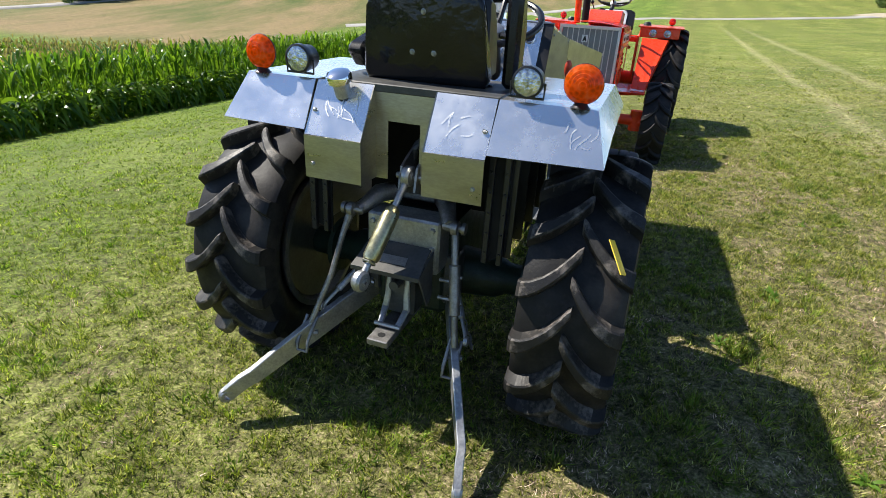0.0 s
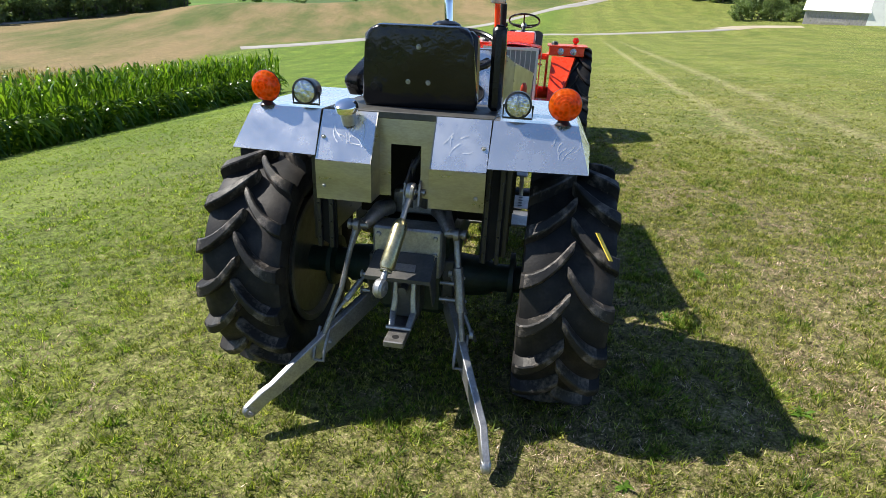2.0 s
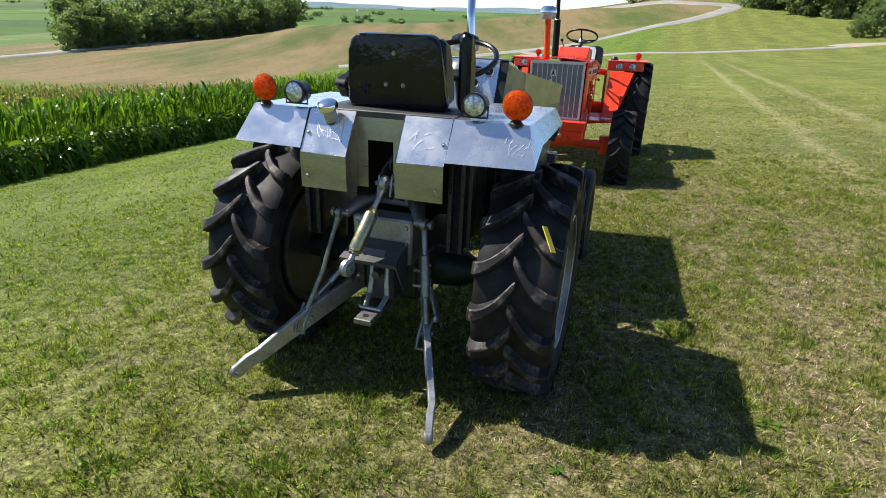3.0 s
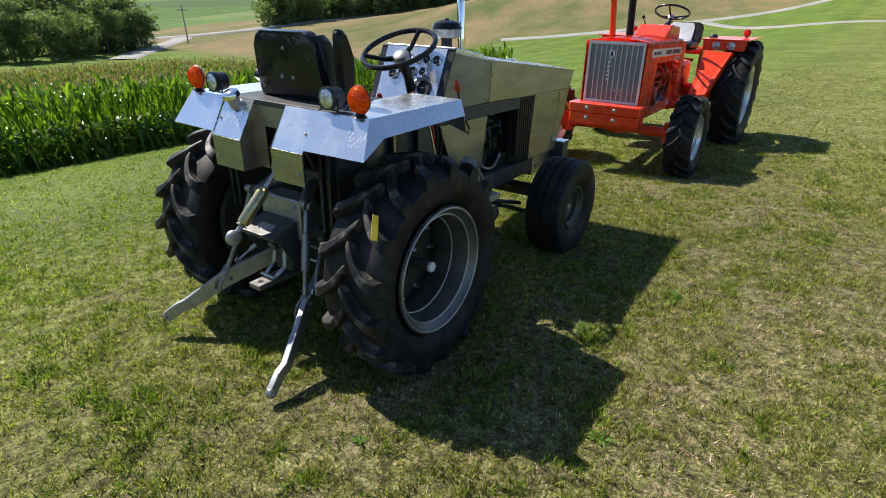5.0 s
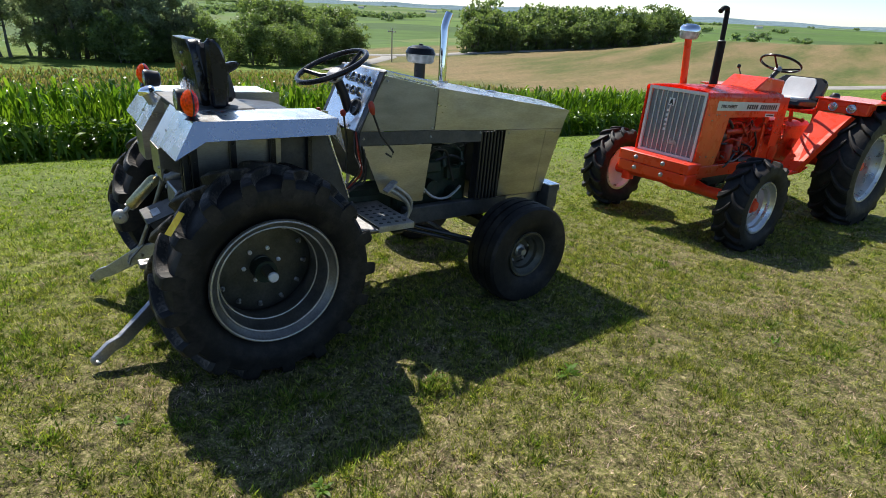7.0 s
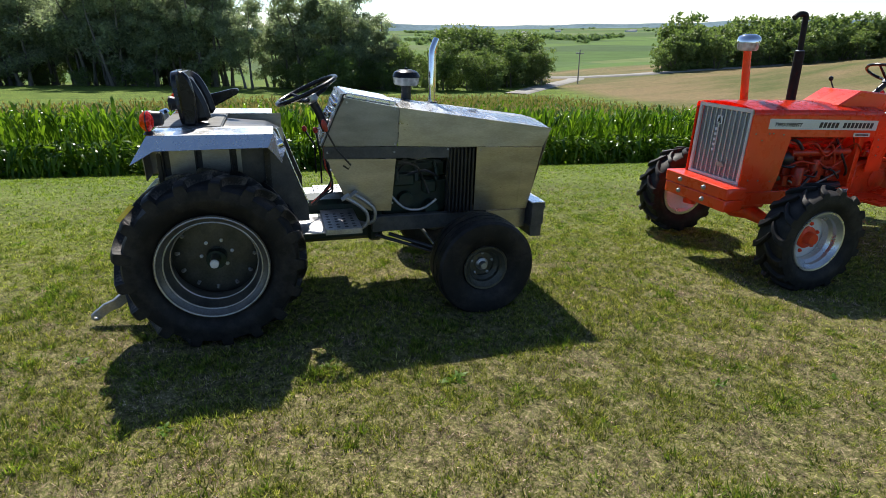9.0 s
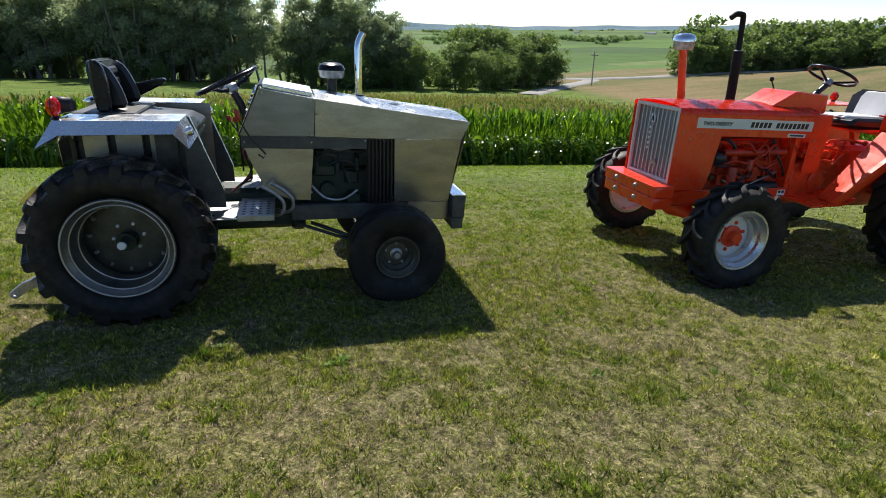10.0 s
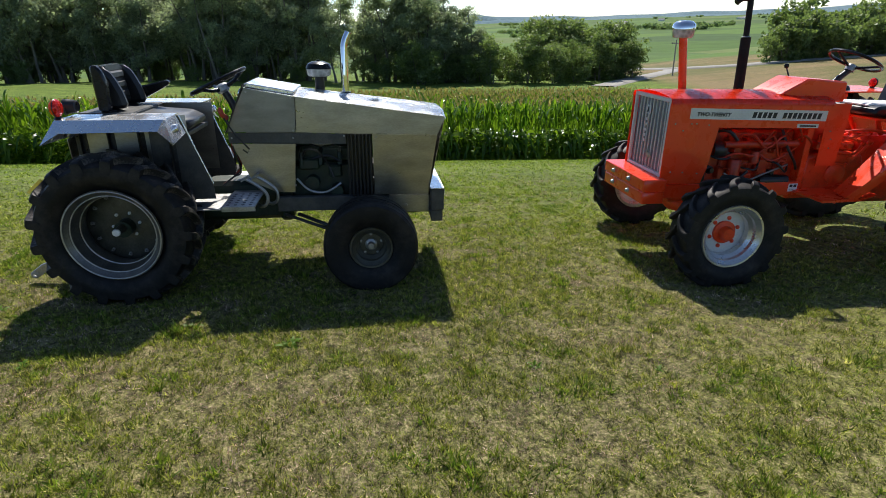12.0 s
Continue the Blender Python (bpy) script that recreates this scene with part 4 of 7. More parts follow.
def rim_ring(rim, W):
    """A dropped-centre rim: two rolled lips, the outer at +W/2."""
    bm = B()
    h = W / 2
    prof = [(rim - 0.012, -h), (rim + 0.012, -h), (rim + 0.010, -h + 0.012), (rim - 0.02, -h + 0.03), (rim - 0.045, -0.3 * h), (rim - 0.045, 0.25 * h), (rim - 0.022, h - 0.05), (rim - 0.020, h - 0.03), (rim + 0.004, h - 0.018), (rim + 0.014, h - 0.006),
            (rim + 0.010, h + 0.004), (rim - 0.002, h + 0.002), (rim - 0.010, h - 0.012), (rim - 0.030, h - 0.028), (rim - 0.034, h - 0.052), (rim - 0.056, 0.22 * h), (rim - 0.056, -0.3 * h), (rim - 0.03, -h + 0.03), (rim - 0.012, -h)]
    return lathe(bm, prof, 56)


def farm_wheel(parent, name, m, side, R, W, rim, lugs, disc_at, disc_mat, rim_mat, hub_mat, studs, hub_r, hub_out, label, lug_h=0.036, tyre_label="", rim_w=None, lugs_ring=None, lug_w=0.045, lug_mat=TREAD):
    flip = Matrix.Diagonal((side, 1, 1, 1))
    bm = B()
    lathe(bm, [(0.0, disc_at + 0.004), (hub_r * 0.9, disc_at + 0.004), (rim * 0.55, disc_at + 0.006), (rim * 0.82, disc_at - 0.004), (rim - 0.028, disc_at - 0.012), (rim - 0.028, disc_at - 0.024), (rim * 0.8, disc_at - 0.016), (0, disc_at - 0.012)], 48, flip)
    disc = part(name, bm, disc_mat, parent, label)
    disc.matrix_basis = m
    bm = lug_tyre(R, W, rim, lug_h) if lugs else rib_tyre(R, W, rim)
    part("tyre", bm, RUBBER, disc, tyre_label)
    for half in (-1, 1):
        bar = None
        for k in range(lugs):
            p = pose(0, 0, 0, -(k + (0.5 if half > 0 else 0)) * 360 / lugs)
            if bar is None:
                bar = part("tread_lug", lug_bar(R, W, lugs, lug_h, half, lug_w=lug_w), lug_mat, disc)
                # the ends on the sidewall are clean black rubber
                bar.data.materials.append(RUBBER)
                for f in bar.data.polygons:
                    f.material_index = 1 if abs(f.center.x) > 0.455 * W or f.center.yz.length < R * 0.93 else 0
                bar.matrix_basis = p
            else:
                again(bar, p)
    bm = rim_ring(rim, rim_w or W * 0.72)
    bmesh.ops.transform(bm, matrix=flip, verts=bm.verts)
    part("rim", bm, rim_mat, disc)
    bm = B()
    lathe(bm, [(0, hub_out), (hub_r * 0.5, hub_out), (hub_r * 0.56, hub_out - 0.008), (hub_r * 0.62, disc_at + 0.03), (hub_r, disc_at + 0.022), (hub_r, disc_at)], 28, flip)
    part("hub", bm, hub_mat, disc)
    n, ring, r, mat = studs
    first = None
    for k in range(n):
        a = k * 2 * math.pi / n + 0.3
        p = pose(side * (disc_at + 0.004), ring * math.cos(a), ring * math.sin(a))
        if first is None:
            bm = B()
            lathe(bm, [(0, 0.020), (r * 0.5, 0.020), (r * 0.55, 0.014), (r, 0.012), (r, 0.0), (r * 1.5, -0.001)], 6, flip)
            first = part("wheel_bolt", bm, mat, disc)
            first.matrix_basis = p
        else:
            again(first, p)
    if lugs_ring:
        first = None
        n, ring, s = lugs_ring
        for k in range(n):
            a = k * 2 * math.pi / n + 0.1
            p = Matrix.Translation((side * (disc_at + 0.002), ring * math.cos(a), ring * math.sin(a))) @ pose(0, 0, 0, math.degrees(a))
            if first is None:
                bm = B()
                box(bm, -0.002, 0.012, -s, s * 1.3, -s * 0.8, s * 0.8, 0.004)
                bmesh.ops.transform(bm, matrix=flip, verts=bm.verts)
                lathe(bm, [(0, 0.030), (s * 0.5, 0.030), (s * 0.55, 0.012), (s * 0.8, 0.010)], 6, flip)
                first = part("rim_clamp", bm, GALV, disc)
                first.matrix_basis = p
            else:
                again(first, p)
    return disc


def curve_pts(ctrl, n=6):
    pts = [Vector(p) for p in ctrl]
    fine = []
    for i in range(len(pts) - 1):
        p0, p1, p2, p3 = pts[max(i - 1, 0)], pts[i], pts[i + 1], pts[min(i + 2, len(pts) - 1)]
        for k in range(n):
            t = k / n
            fine.append(0.5 * ((2 * p1) + (p2 - p0) * t + (2 * p0 - 5 * p1 + 4 * p2 - p3) * t * t + (3 * p1 - p0 - 3 * p2 + p3) * t ** 3))
    fine.append(pts[-1])
    return fine


# ---- grey tractor ----
GT = thing("grey_tractor", STAND, "home-built grey tractor with bare aluminium fenders and stainless hood", "tractor")


def grey_running_gear():
    for s in (-1, 1):
        w = farm_wheel(GT, "rear_wheel", pose(s * 0.617, 0.02, 0.486, -9.5), s, 0.514, 0.330, 0.291, 17, -0.100, RIMDARK, DARKRIM, RIMDARK, (6, 0.086, 0.011, ZINC), 0.046, 0.080,
                       "dark wheel disc with a ring of bolts and silver rim", 0.046, "lugged black farm tyre", 0.29, (12, 0.212, 0.012), 0.044)
        bm = B()
        lathe(bm, [(0, 0.092), (0.021, 0.091), (0.025, 0.086), (0.025, 0.074)], 16, Matrix.Diagonal((s, 1, 1, 1)))
        part("hub_cap", bm, ZINC, w, "bright axle end")
        # bright rings put in as the lit edges of the rim
        for x, r in ((0.148, 0.294), (0.117, 0.259), (0.034, 0.235)):
            bm = B()
            tube(bm, [(s * x, r * math.cos(k * math.pi / 24), r * math.sin(k * math.pi / 24)) for k in range(48)], 0.0045, 8, closed=True)
            part("rim_lip", bm, SILVERRIM, w, "bright rim edge, its lit line put in as a ring")
        if s > 0:
            bm = B()
            box(bm, -0.001, 0.002, -0.013, 0.013, -0.055, 0.055, 0.0)
            st = part("sticker", bm, YELLOW, w, "yellow paper tyre label")
            n, tang = Vector((0.62, -0.20, 0.62)).normalized(), Vector((-0.42, 0.58, 0.607)).normalized()
            st.matrix_basis = pose(0, 0, 0, 9.5) @ Matrix.Translation((0.104, -0.398, 0.327)) @ Matrix((n, tang.cross(n), tang)).transposed().to_4x4()
        farm_wheel(GT, "front_wheel", pose(s * 0.622, 1.657, 0.320), s, 0.331, 0.255, 0.138, 0, 0.0, RIMDARK, RIMDARK, GALV, (5, 0.075, 0.010, GALV), 0.042, 0.06,
                   "dark front wheel with five bolts and worn rim", tyre_label="black ribbed front tyre", rim_w=0.19)
    for s in (-1, 1):
        bm = B()
        tube(bm, [(s * 0.12, 0.02, 0.47), (s * 0.30, 0.02, 0.47), (s * 0.34, 0.02, 0.47), (s * 0.60, 0.02, 0.472)], [0.10, 0.085, 0.062, 0.055], 18)
        axle = part("rear_axle", bm, GREENCAST, GT, "dark green cast rear axle")
        bm = B()
        lathe(bm, [(0.06, 0.0), (0.115, 0.0), (0.115, 0.02), (0.07, 0.025)], 24, pose(s * 0.40, 0.02, 0.472))
        part("axle_flange", bm, GREENCAST, axle)
    bm = B()
    box(bm, -0.15, 0.15, -0.16, 0.34, 0.34, 0.74, 0.03)
    box(bm, -0.12, 0.12, 0.32, 1.02, 0.36, 0.66, 0.03)
    box(bm, -0.17, 0.17, 0.98, 1.08, 0.36, 0.74, 0.02)
    for x in (-0.1, 0.1):
        tube(bm, [(x, 0.1, 0.74), (x, 0.1, 0.80)], 0.03, 12)
    part("transmission", bm, GREENCAST, GT, "dark green transmission housing")
    for s in (-1, 1):
        bm = B()
        prism(bm, [(0.985, 0.472), (1.82, 0.472), (1.82, 0.578), (0.985, 0.578)], 0, s * 0.235, s * 0.295, 0.005)
        part("frame_rail", bm, DARKSTEEL, GT)
    bm = B()
    box(bm, -0.30, 0.30, 1.80, 2.108, 0.44, 0.58, 0.006)
    for x in (-0.302, 0.302):
        for y in (1.86, 1.93):
            bolt(bm, pose(x, y, 0.50, 0, 0, 0 if x > 0 else 180), 0.012, 0.012)
    part("front_bolster", bm, STEEL, GT, "stainless bolster plate with two bolts")
    bm = B()
    prism(bm, [(2.106, 0.480), (2.204, 0.480), (2.204, 0.645), (2.106, 0.645)], 0, -0.40, 0.40, 0.005)
    prism(bm, [(2.112, 0.395), (2.196, 0.395), (2.196, 0.480), (2.098, 0.480)], 0, -0.396, 0.396, 0.004)
    part("bumper", bm, DARKSTEEL, GT, "dark steel channel bumper")
    bm = B()
    box(bm, -0.404, 0.404, 2.103, 2.207, 0.645, 0.652, 0.002)
    box(bm, -0.404, 0.404, 2.2045, 2.2075, 0.600, 0.645, 0.001)
    part("bumper_cap", bm, ALU, GT, "bright folded aluminium cap")
    bm = B()
    box(bm, -0.50, 0.50, 1.615, 1.70, 0.34, 0.42, 0.012)
    box(bm, -0.16, 0.16, 1.58, 1.74, 0.40, 0.47, 0.01)
    for s in (-1, 1):
        tube(bm, [(s * 0.50, 1.657, 0.46), (s * 0.50, 1.657, 0.26)], 0.032, 14)
        tube(bm, [(s * 0.50, 1.657, 0.318), (s * 0.62, 1.657, 0.318)], 0.03, 14)
        tube(bm, [(s * 0.50, 1.62, 0.27), (s * 0.47, 1.47, 0.27)], 0.016, 8)
    part("front_axle", bm, BLACK, GT)
    bm = B()
    tube(bm, [(-0.47, 1.475, 0.285), (0.47, 1.475, 0.285)], 0.013, 10)
    part("tie_rod", bm, BLACK, GT)
    bm = B()
    tube(bm, [(0.20, 1.12, 0.42), (0.40, 1.46, 0.34)], 0.014, 10)
    tube(bm, [(0.20, 1.02, 0.42), (0.36, 1.44, 0.31)], 0.012, 10)
    part("drag_link", bm, BLACK, GT)


def hood_x(y, low=False):
    """Half width of the hood, which flares to the front."""
    return 0.25 + (y - 0.70) * (0.090 if not low else 0.062)


def grey_hood():
    gap = 0.002
    for s in (-1, 1):
        def pl(pts, inset=0.0):
            return [(s * (hood_x(y, z < 0.8) - inset), y, z) for y, z in (pts if s > 0 else pts[::-1])]
        for nm, pts, mat, lab in (
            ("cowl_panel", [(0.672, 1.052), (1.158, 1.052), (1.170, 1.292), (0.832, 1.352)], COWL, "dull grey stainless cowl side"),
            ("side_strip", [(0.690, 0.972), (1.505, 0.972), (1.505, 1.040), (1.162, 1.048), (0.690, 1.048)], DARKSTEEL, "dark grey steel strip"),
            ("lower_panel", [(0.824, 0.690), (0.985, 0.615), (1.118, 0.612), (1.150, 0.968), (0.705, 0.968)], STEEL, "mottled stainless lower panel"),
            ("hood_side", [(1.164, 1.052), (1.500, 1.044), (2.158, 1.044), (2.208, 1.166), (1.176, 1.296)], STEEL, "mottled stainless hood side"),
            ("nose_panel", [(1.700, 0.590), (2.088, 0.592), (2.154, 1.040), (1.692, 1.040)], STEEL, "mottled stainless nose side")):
            bm = B()
            sheet(bm, pl(pts), 0.004)
            part(nm, bm, mat, GT, lab)
        bm = B()
        sheet(bm, pl([(2.018, 0.594), (2.090, 0.594), (2.151, 1.030), (2.022, 1.030)], -0.0035), 0.003)
        part("nose_fold", bm, STEEL, GT, "folded stainless edge of the nose")
    bm = B()
    n = 7
    rows = []
    for y, z in ((1.172, 1.296), (1.5, 1.254), (1.9, 1.203), (2.12, 1.176), (2.19, 1.166), (2.213, 1.150)):
        w = hood_x(y) + 0.004
        rows.append([bm.verts.new((w * (2 * i / (n - 1) - 1), y + (0.012 * (1 - (2 * i / (n - 1) - 1) ** 2) if y > 2 else 0), z + 0.030 * (1 - (2 * i / (n - 1) - 1) ** 2))) for i in range(n)])
    for a, b in zip(rows, rows[1:]):
        for i in range(n - 1):
            bm.faces.new((a[i], a[i + 1], b[i + 1], b[i]))
    bmesh.ops.solidify(bm, geom=bm.faces[:], thickness=0.004)
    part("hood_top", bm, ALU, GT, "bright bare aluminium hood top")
    bm = B()
    sheet(bm, [(-0.375, 2.203, 1.155), (0.375, 2.203, 1.155), (0.325, 2.092, 0.592), (-0.325, 2.092, 0.592)], -0.004)
    part("front_panel", bm, STEEL, GT)
    bm = B()
    sheet(bm, [(-0.255, 0.822, 1.352), (0.255, 0.822, 1.352), (0.288, 1.172, 1.292), (-0.288, 1.172, 1.292)], -0.004)
    part("cowl_top", bm, ALU, GT)
    bm = B()
    m = Matrix.Translation((0, 1.0, 1.325)) @ pose(0, 0, 0, -9.7)
    box(bm, -0.245, 0.245, -0.165, 0.160, 0.004, 0.030, 0.006, m)
    part("lid", bm, ALU, GT, "raised aluminium lid on the cowl")
    bm = B()
    lathe(bm, [(0, 0.014), (0.030, 0.013), (0.036, 0.004), (0.036, 0.0)], 20, Matrix.Translation((0.12, 1.72, 1.258)) @ AXIS_Z @ pose(0, 0, 0, 0, 180, 0))
    bmesh.ops.recalc_face_normals(bm, faces=bm.faces)
    part("radiator_cap", bm, ALU, GT)
    # bolts along the panels
    first = None
    for y, z in ((0.70, 1.335), (1.145, 1.285), (1.145, 1.062), (0.712, 1.010), (1.140, 1.012), (1.495, 1.028), (1.125, 0.665), (1.72, 1.02), (2.10, 1.02), (1.73, 0.61), (2.05, 0.61), (0.845, 1.325)):
        for s in (-1, 1):
            if y == 0.70:
                continue
            p = pose(s * (hood_x(y, z < 0.8) + 0.0005), y, z, 0, 0, 0 if s > 0 else 180)
            if first is None:
                bm = B()
                bolt(bm, Matrix(), 0.007, 0.006)
                first = part("panel_bolt", bm, GALV, GT, "zinc bolt head")
                first.matrix_basis = p
            else:
                again(first, p)
    # slatted screen beside the radiator
    for s in (-1, 1):
        bm = B()
        prism(bm, [(1.508, 0.578), (1.690, 0.578), (1.690, 1.036), (1.508, 1.036)], 0, s * 0.24, s * 0.255)
        part("screen_frame", bm, BLACK, GT)
        first = None
        for k in range(7):
            y = 1.520 + k * 0.026
            if first is None:
                bm = B()
                box(bm, -0.012, 0.012, -0.007, 0.007, 0.585, 1.032, 0.003)
                first = part("screen_slat", bm, BLACK, GT)
                first.matrix_basis = pose(s * (hood_x(y) - 0.022), y, 0)
            else:
                again(first, pose(s * (hood_x(y) - 0.022), y, 0))
    # radiator and engine
    bm = B()
    box(bm, -0.24, 0.24, 1.72, 1.80, 0.60, 1.14, 0.01)
    part("radiator", bm, BLACK, GT)
    bm = B()
    box(bm, -0.15, 0.15, 1.08, 1.56, 0.46, 0.80, 0.02)
    box(bm, -0.14, 0.14, 1.10, 1.54, 0.80, 0.92, 0.02)
    for i in range(3):
        box(bm, -0.12, 0.12, 1.12 + i * 0.145, 1.235 + i * 0.145, 0.92, 1.0, 0.015)
        tube(bm, [(0.13, 1.17 + i * 0.14, 0.90), (0.20, 1.17 + i * 0.14, 0.88), (0.215, 1.17 + i * 0.14, 0.80)], 0.016, 8)
    lathe(bm, [(0, 0.06), (0.05, 0.06), (0.055, 0.0)], 18, pose(0.15, 1.24, 0.66))
    lathe(bm, [(0, 0.09), (0.045, 0.09), (0.05, 0.0)], 18, pose(0.14, 1.42, 0.60))
    box(bm, 0.14, 0.21, 1.15, 1.30, 0.76, 0.84, 0.012)
    box(bm, 0.14, 0.20, 1.36, 1.46, 0.70, 0.79, 0.012)
    part("engine", bm, GREENCAST, GT, "dark green diesel engine")
    for a, mat in (([(0.22, 1.13, 0.70), (0.24, 1.22, 0.615), (0.24, 1.34, 0.60), (0.22, 1.45, 0.66)], GALV), ([(0.2, 1.18, 0.86), (0.24, 1.22, 0.92), (0.24, 1.3, 0.90), (0.2, 1.36, 0.80), (0.21, 1.40, 0.70)], BLACK),
                   ([(0.2, 1.25, 0.84), (0.23, 1.36, 0.87), (0.22, 1.46, 0.82)], BLACK), ([(0.2, 1.10, 0.95), (0.23, 1.2, 0.98), (0.22, 1.33, 0.95), (0.2, 1.48, 0.98)], GALV), ([(0.16, 1.5, 0.92), (0.2, 1.58, 0.98), (0.2, 1.7, 1.02)], BLACK)):
        bm = B()
        pts = [Vector(p) for p in a]
        fine = []
        for i in range(len(pts) - 1):
            p0, p1, p2, p3 = pts[max(i - 1, 0)], pts[i], pts[i + 1], pts[min(i + 2, len(pts) - 1)]
            for k in range(5):
                t = k / 5
                fine.append(0.5 * ((2 * p1) + (p2 - p0) * t + (2 * p0 - 5 * p1 + 4 * p2 - p3) * t * t + (3 * p1 - p0 - 3 * p2 + p3) * t ** 3))
        fine.append(pts[-1])
        tube(bm, fine, 0.009, 8)
        part("hose", bm, mat, GT)
    # intake cleaner and exhaust
    bm = B()
    tube(bm, [(-0.141, 1.314, 1.27), (-0.141, 1.314, 1.41)], 0.036, 20)
    cleaner = part("air_cleaner", bm, BLACK, GT, "black stem under the cleaner")
    bm = B()
    lathe(bm, [(0.040, 1.395), (0.078, 1.400), (0.088, 1.412), (0.094, 1.455), (0.090, 1.457), (0.084, 1.412), (0.04, 1.402)], 32, Matrix.Translation((-0.141, 1.314, 0)) @ pose(0, 0, 0, 0, -90, 0))
    part("bowl", bm, BOWL, cleaner, "clear plastic bowl")
    bm = B()
    lathe(bm, [(0, 1.515), (0.012, 1.515), (0.014, 1.506), (0.05, 1.503), (0.082, 1.488), (0.096, 1.462), (0.097, 1.452), (0.09, 1.452)], 32, Matrix.Translation((-0.141, 1.314, 0)) @ pose(0, 0, 0, 0, -90, 0))
    part("cap", bm, PLASTIC, cleaner, "black domed cap")
    bm = B()
    pts = [(-0.150, 1.505, 1.24), (-0.155, 1.507, 1.40), (-0.165, 1.507, 1.60), (-0.168, 1.512, 1.63), (-0.171, 1.522, 1.66), (-0.175, 1.536, 1.69), (-0.179, 1.550, 1.715), (-0.182, 1.560, 1.735)]
    tube(bm, pts, 0.027, 20, caps=False)
    tube(bm, pts, 0.0245, 20, caps=False)
    bmesh.ops.bisect_plane(bm, geom=bm.verts[:] + bm.edges[:] + bm.faces[:], plane_co=(-0.18, 1.54, 1.715), plane_no=(0, 0.35, 0.9), clear_outer=True)
    ex = part("exhaust_pipe", bm, CHROME, GT, "bright chrome curved exhaust pipe")
    bm = B()
    lathe(bm, [(0.040, 0.014), (0.044, 0.0)], 20, Matrix.Translation((-0.150, 1.505, 1.268)) @ AXIS_Z @ pose(0, 0, 0, 0, 0, 0))
    tube(bm, [(-0.150, 1.505, 1.25), (-0.151, 1.505, 1.285)], 0.040, 20)
    part("flange", bm, BLACK, ex)


def grey_cockpit():
    # instrument panel
    a, b = Vector((0, 0.672, 1.050)), Vector((0, 0.818, 1.372))
    up = (b - a).normalized()
    face = Vector((0, -up.z, up.y))
    bm = B()
    sheet(bm, [(-0.215, *a[1:]), (0.215, *a[1:]), (0.215, *b[1:]), (-0.215, *b[1:])], 0.006)
    dash = part("instrument_panel", bm, ALU, GT, "bare aluminium instrument panel with round gauges")
    bm = B()
    for x0, x1 in ((-0.262, -0.215), (0.215, 0.262)):
        sheet(bm, [(x0, *(a - face * 0.004)[1:]), (x1, *(a - face * 0.004)[1:]), (x1, *(b - face * 0.004)[1:]), (x0, *(b - face * 0.004)[1:])], 0.008)
    sheet(bm, [(-0.262, *b[1:]), (0.262, *b[1:]), (0.262, *(b + up * 0.012 - face * 0.012)[1:]), (-0.262, *(b + up * 0.012 - face * 0.012)[1:])], 0.008)
    part("panel_edging", bm, BLACK, dash)
    turn = Matrix((Vector((1, 0, 0)), up, face)).transposed().to_4x4()
    for x, w, r in ((-0.10, 0.29, 0.026), (-0.035, 0.29, 0.026), (0.035, 0.285, 0.026), (0.100, 0.285, 0.026), (0.165, 0.285, 0.026), (-0.06, 0.215, 0.024), (0.02, 0.215, 0.024), (0.09, 0.215, 0.024), (0.125, 0.125, 0.042), (-0.12, 0.19, 0.03)):
        p = Matrix.Translation(a + up * w + Vector((x, 0, 0)) + face * 0.001) @ turn @ pose(0, 0, 0, 0, -90, 0)
        bm = B()
        lathe(bm, [(r * 0.86, 0.004), (r * 0.90, 0.012), (r, 0.013), (r * 1.08, 0.008), (r * 1.1, 0.0)], 24, p)
        g = part("gauge", bm, CHROME if r < 0.04 else BLACK, dash)
        bm = B()
        lathe(bm, [(0, 0.005), (r * 0.87, 0.005), (r * 0.87, 0.002)], 24, p)
        part("dial", bm, INK, g)
        bm = B()
        q = p @ pose(0.0065, 0, 0, random.uniform(-60, 60))
        sheet(bm, [q @ Vector((0, -0.0016, -r * 0.1)), q @ Vector((0, 0.0016, -r * 0.1)), q @ Vector((0, 0.0008, r * 0.75)), q @ Vector((0, -0.0008, r * 0.75))], 0.001)
        part("needle", bm, WHITE, g)
    # steering
    c = Vector((0.031, 0.618, 1.376))
    tilt = Matrix.Translation(c) @ pose(0, 0, 0, 25, 0, 0)
    bm = B()
    tube(bm, [tilt @ Vector((0.205 * math.cos(k * math.pi / 24), 0.205 * math.sin(k * math.pi / 24), 0)) for k in range(48)], 0.0145, 10, closed=True)
    for k in (90, 210, 330):
        d = Vector((math.cos(radians(k)), math.sin(radians(k)), 0))
        tube(bm, [tilt @ (d * 0.025 + Vector((0, 0, -0.055))), tilt @ (d * 0.10 + Vector((0, 0, -0.042))), tilt @ (d * 0.198)], [0.017, 0.013, 0.012], 8)
    wheel = part("steering_wheel", bm, PLASTIC, GT, "black three-spoke steering wheel")
    bm = B()
    lathe(bm, [(0, -0.018), (0.03, -0.022), (0.046, -0.035), (0.048, -0.07), (0.03, -0.085)], 24, tilt @ pose(0, 0, 0, 0, -90, 0))
    part("wheel_cap", bm, GALV, wheel, "pale grey centre cap")
    bm = B()
    tube(bm, [tilt @ Vector((0, 0, -0.06)), tilt @ Vector((0, 0.005, -0.16)), (0.031, 0.74, 1.10)], [0.028, 0.026, 0.030], 16)
    part("steering_column", bm, BLACK, GT)
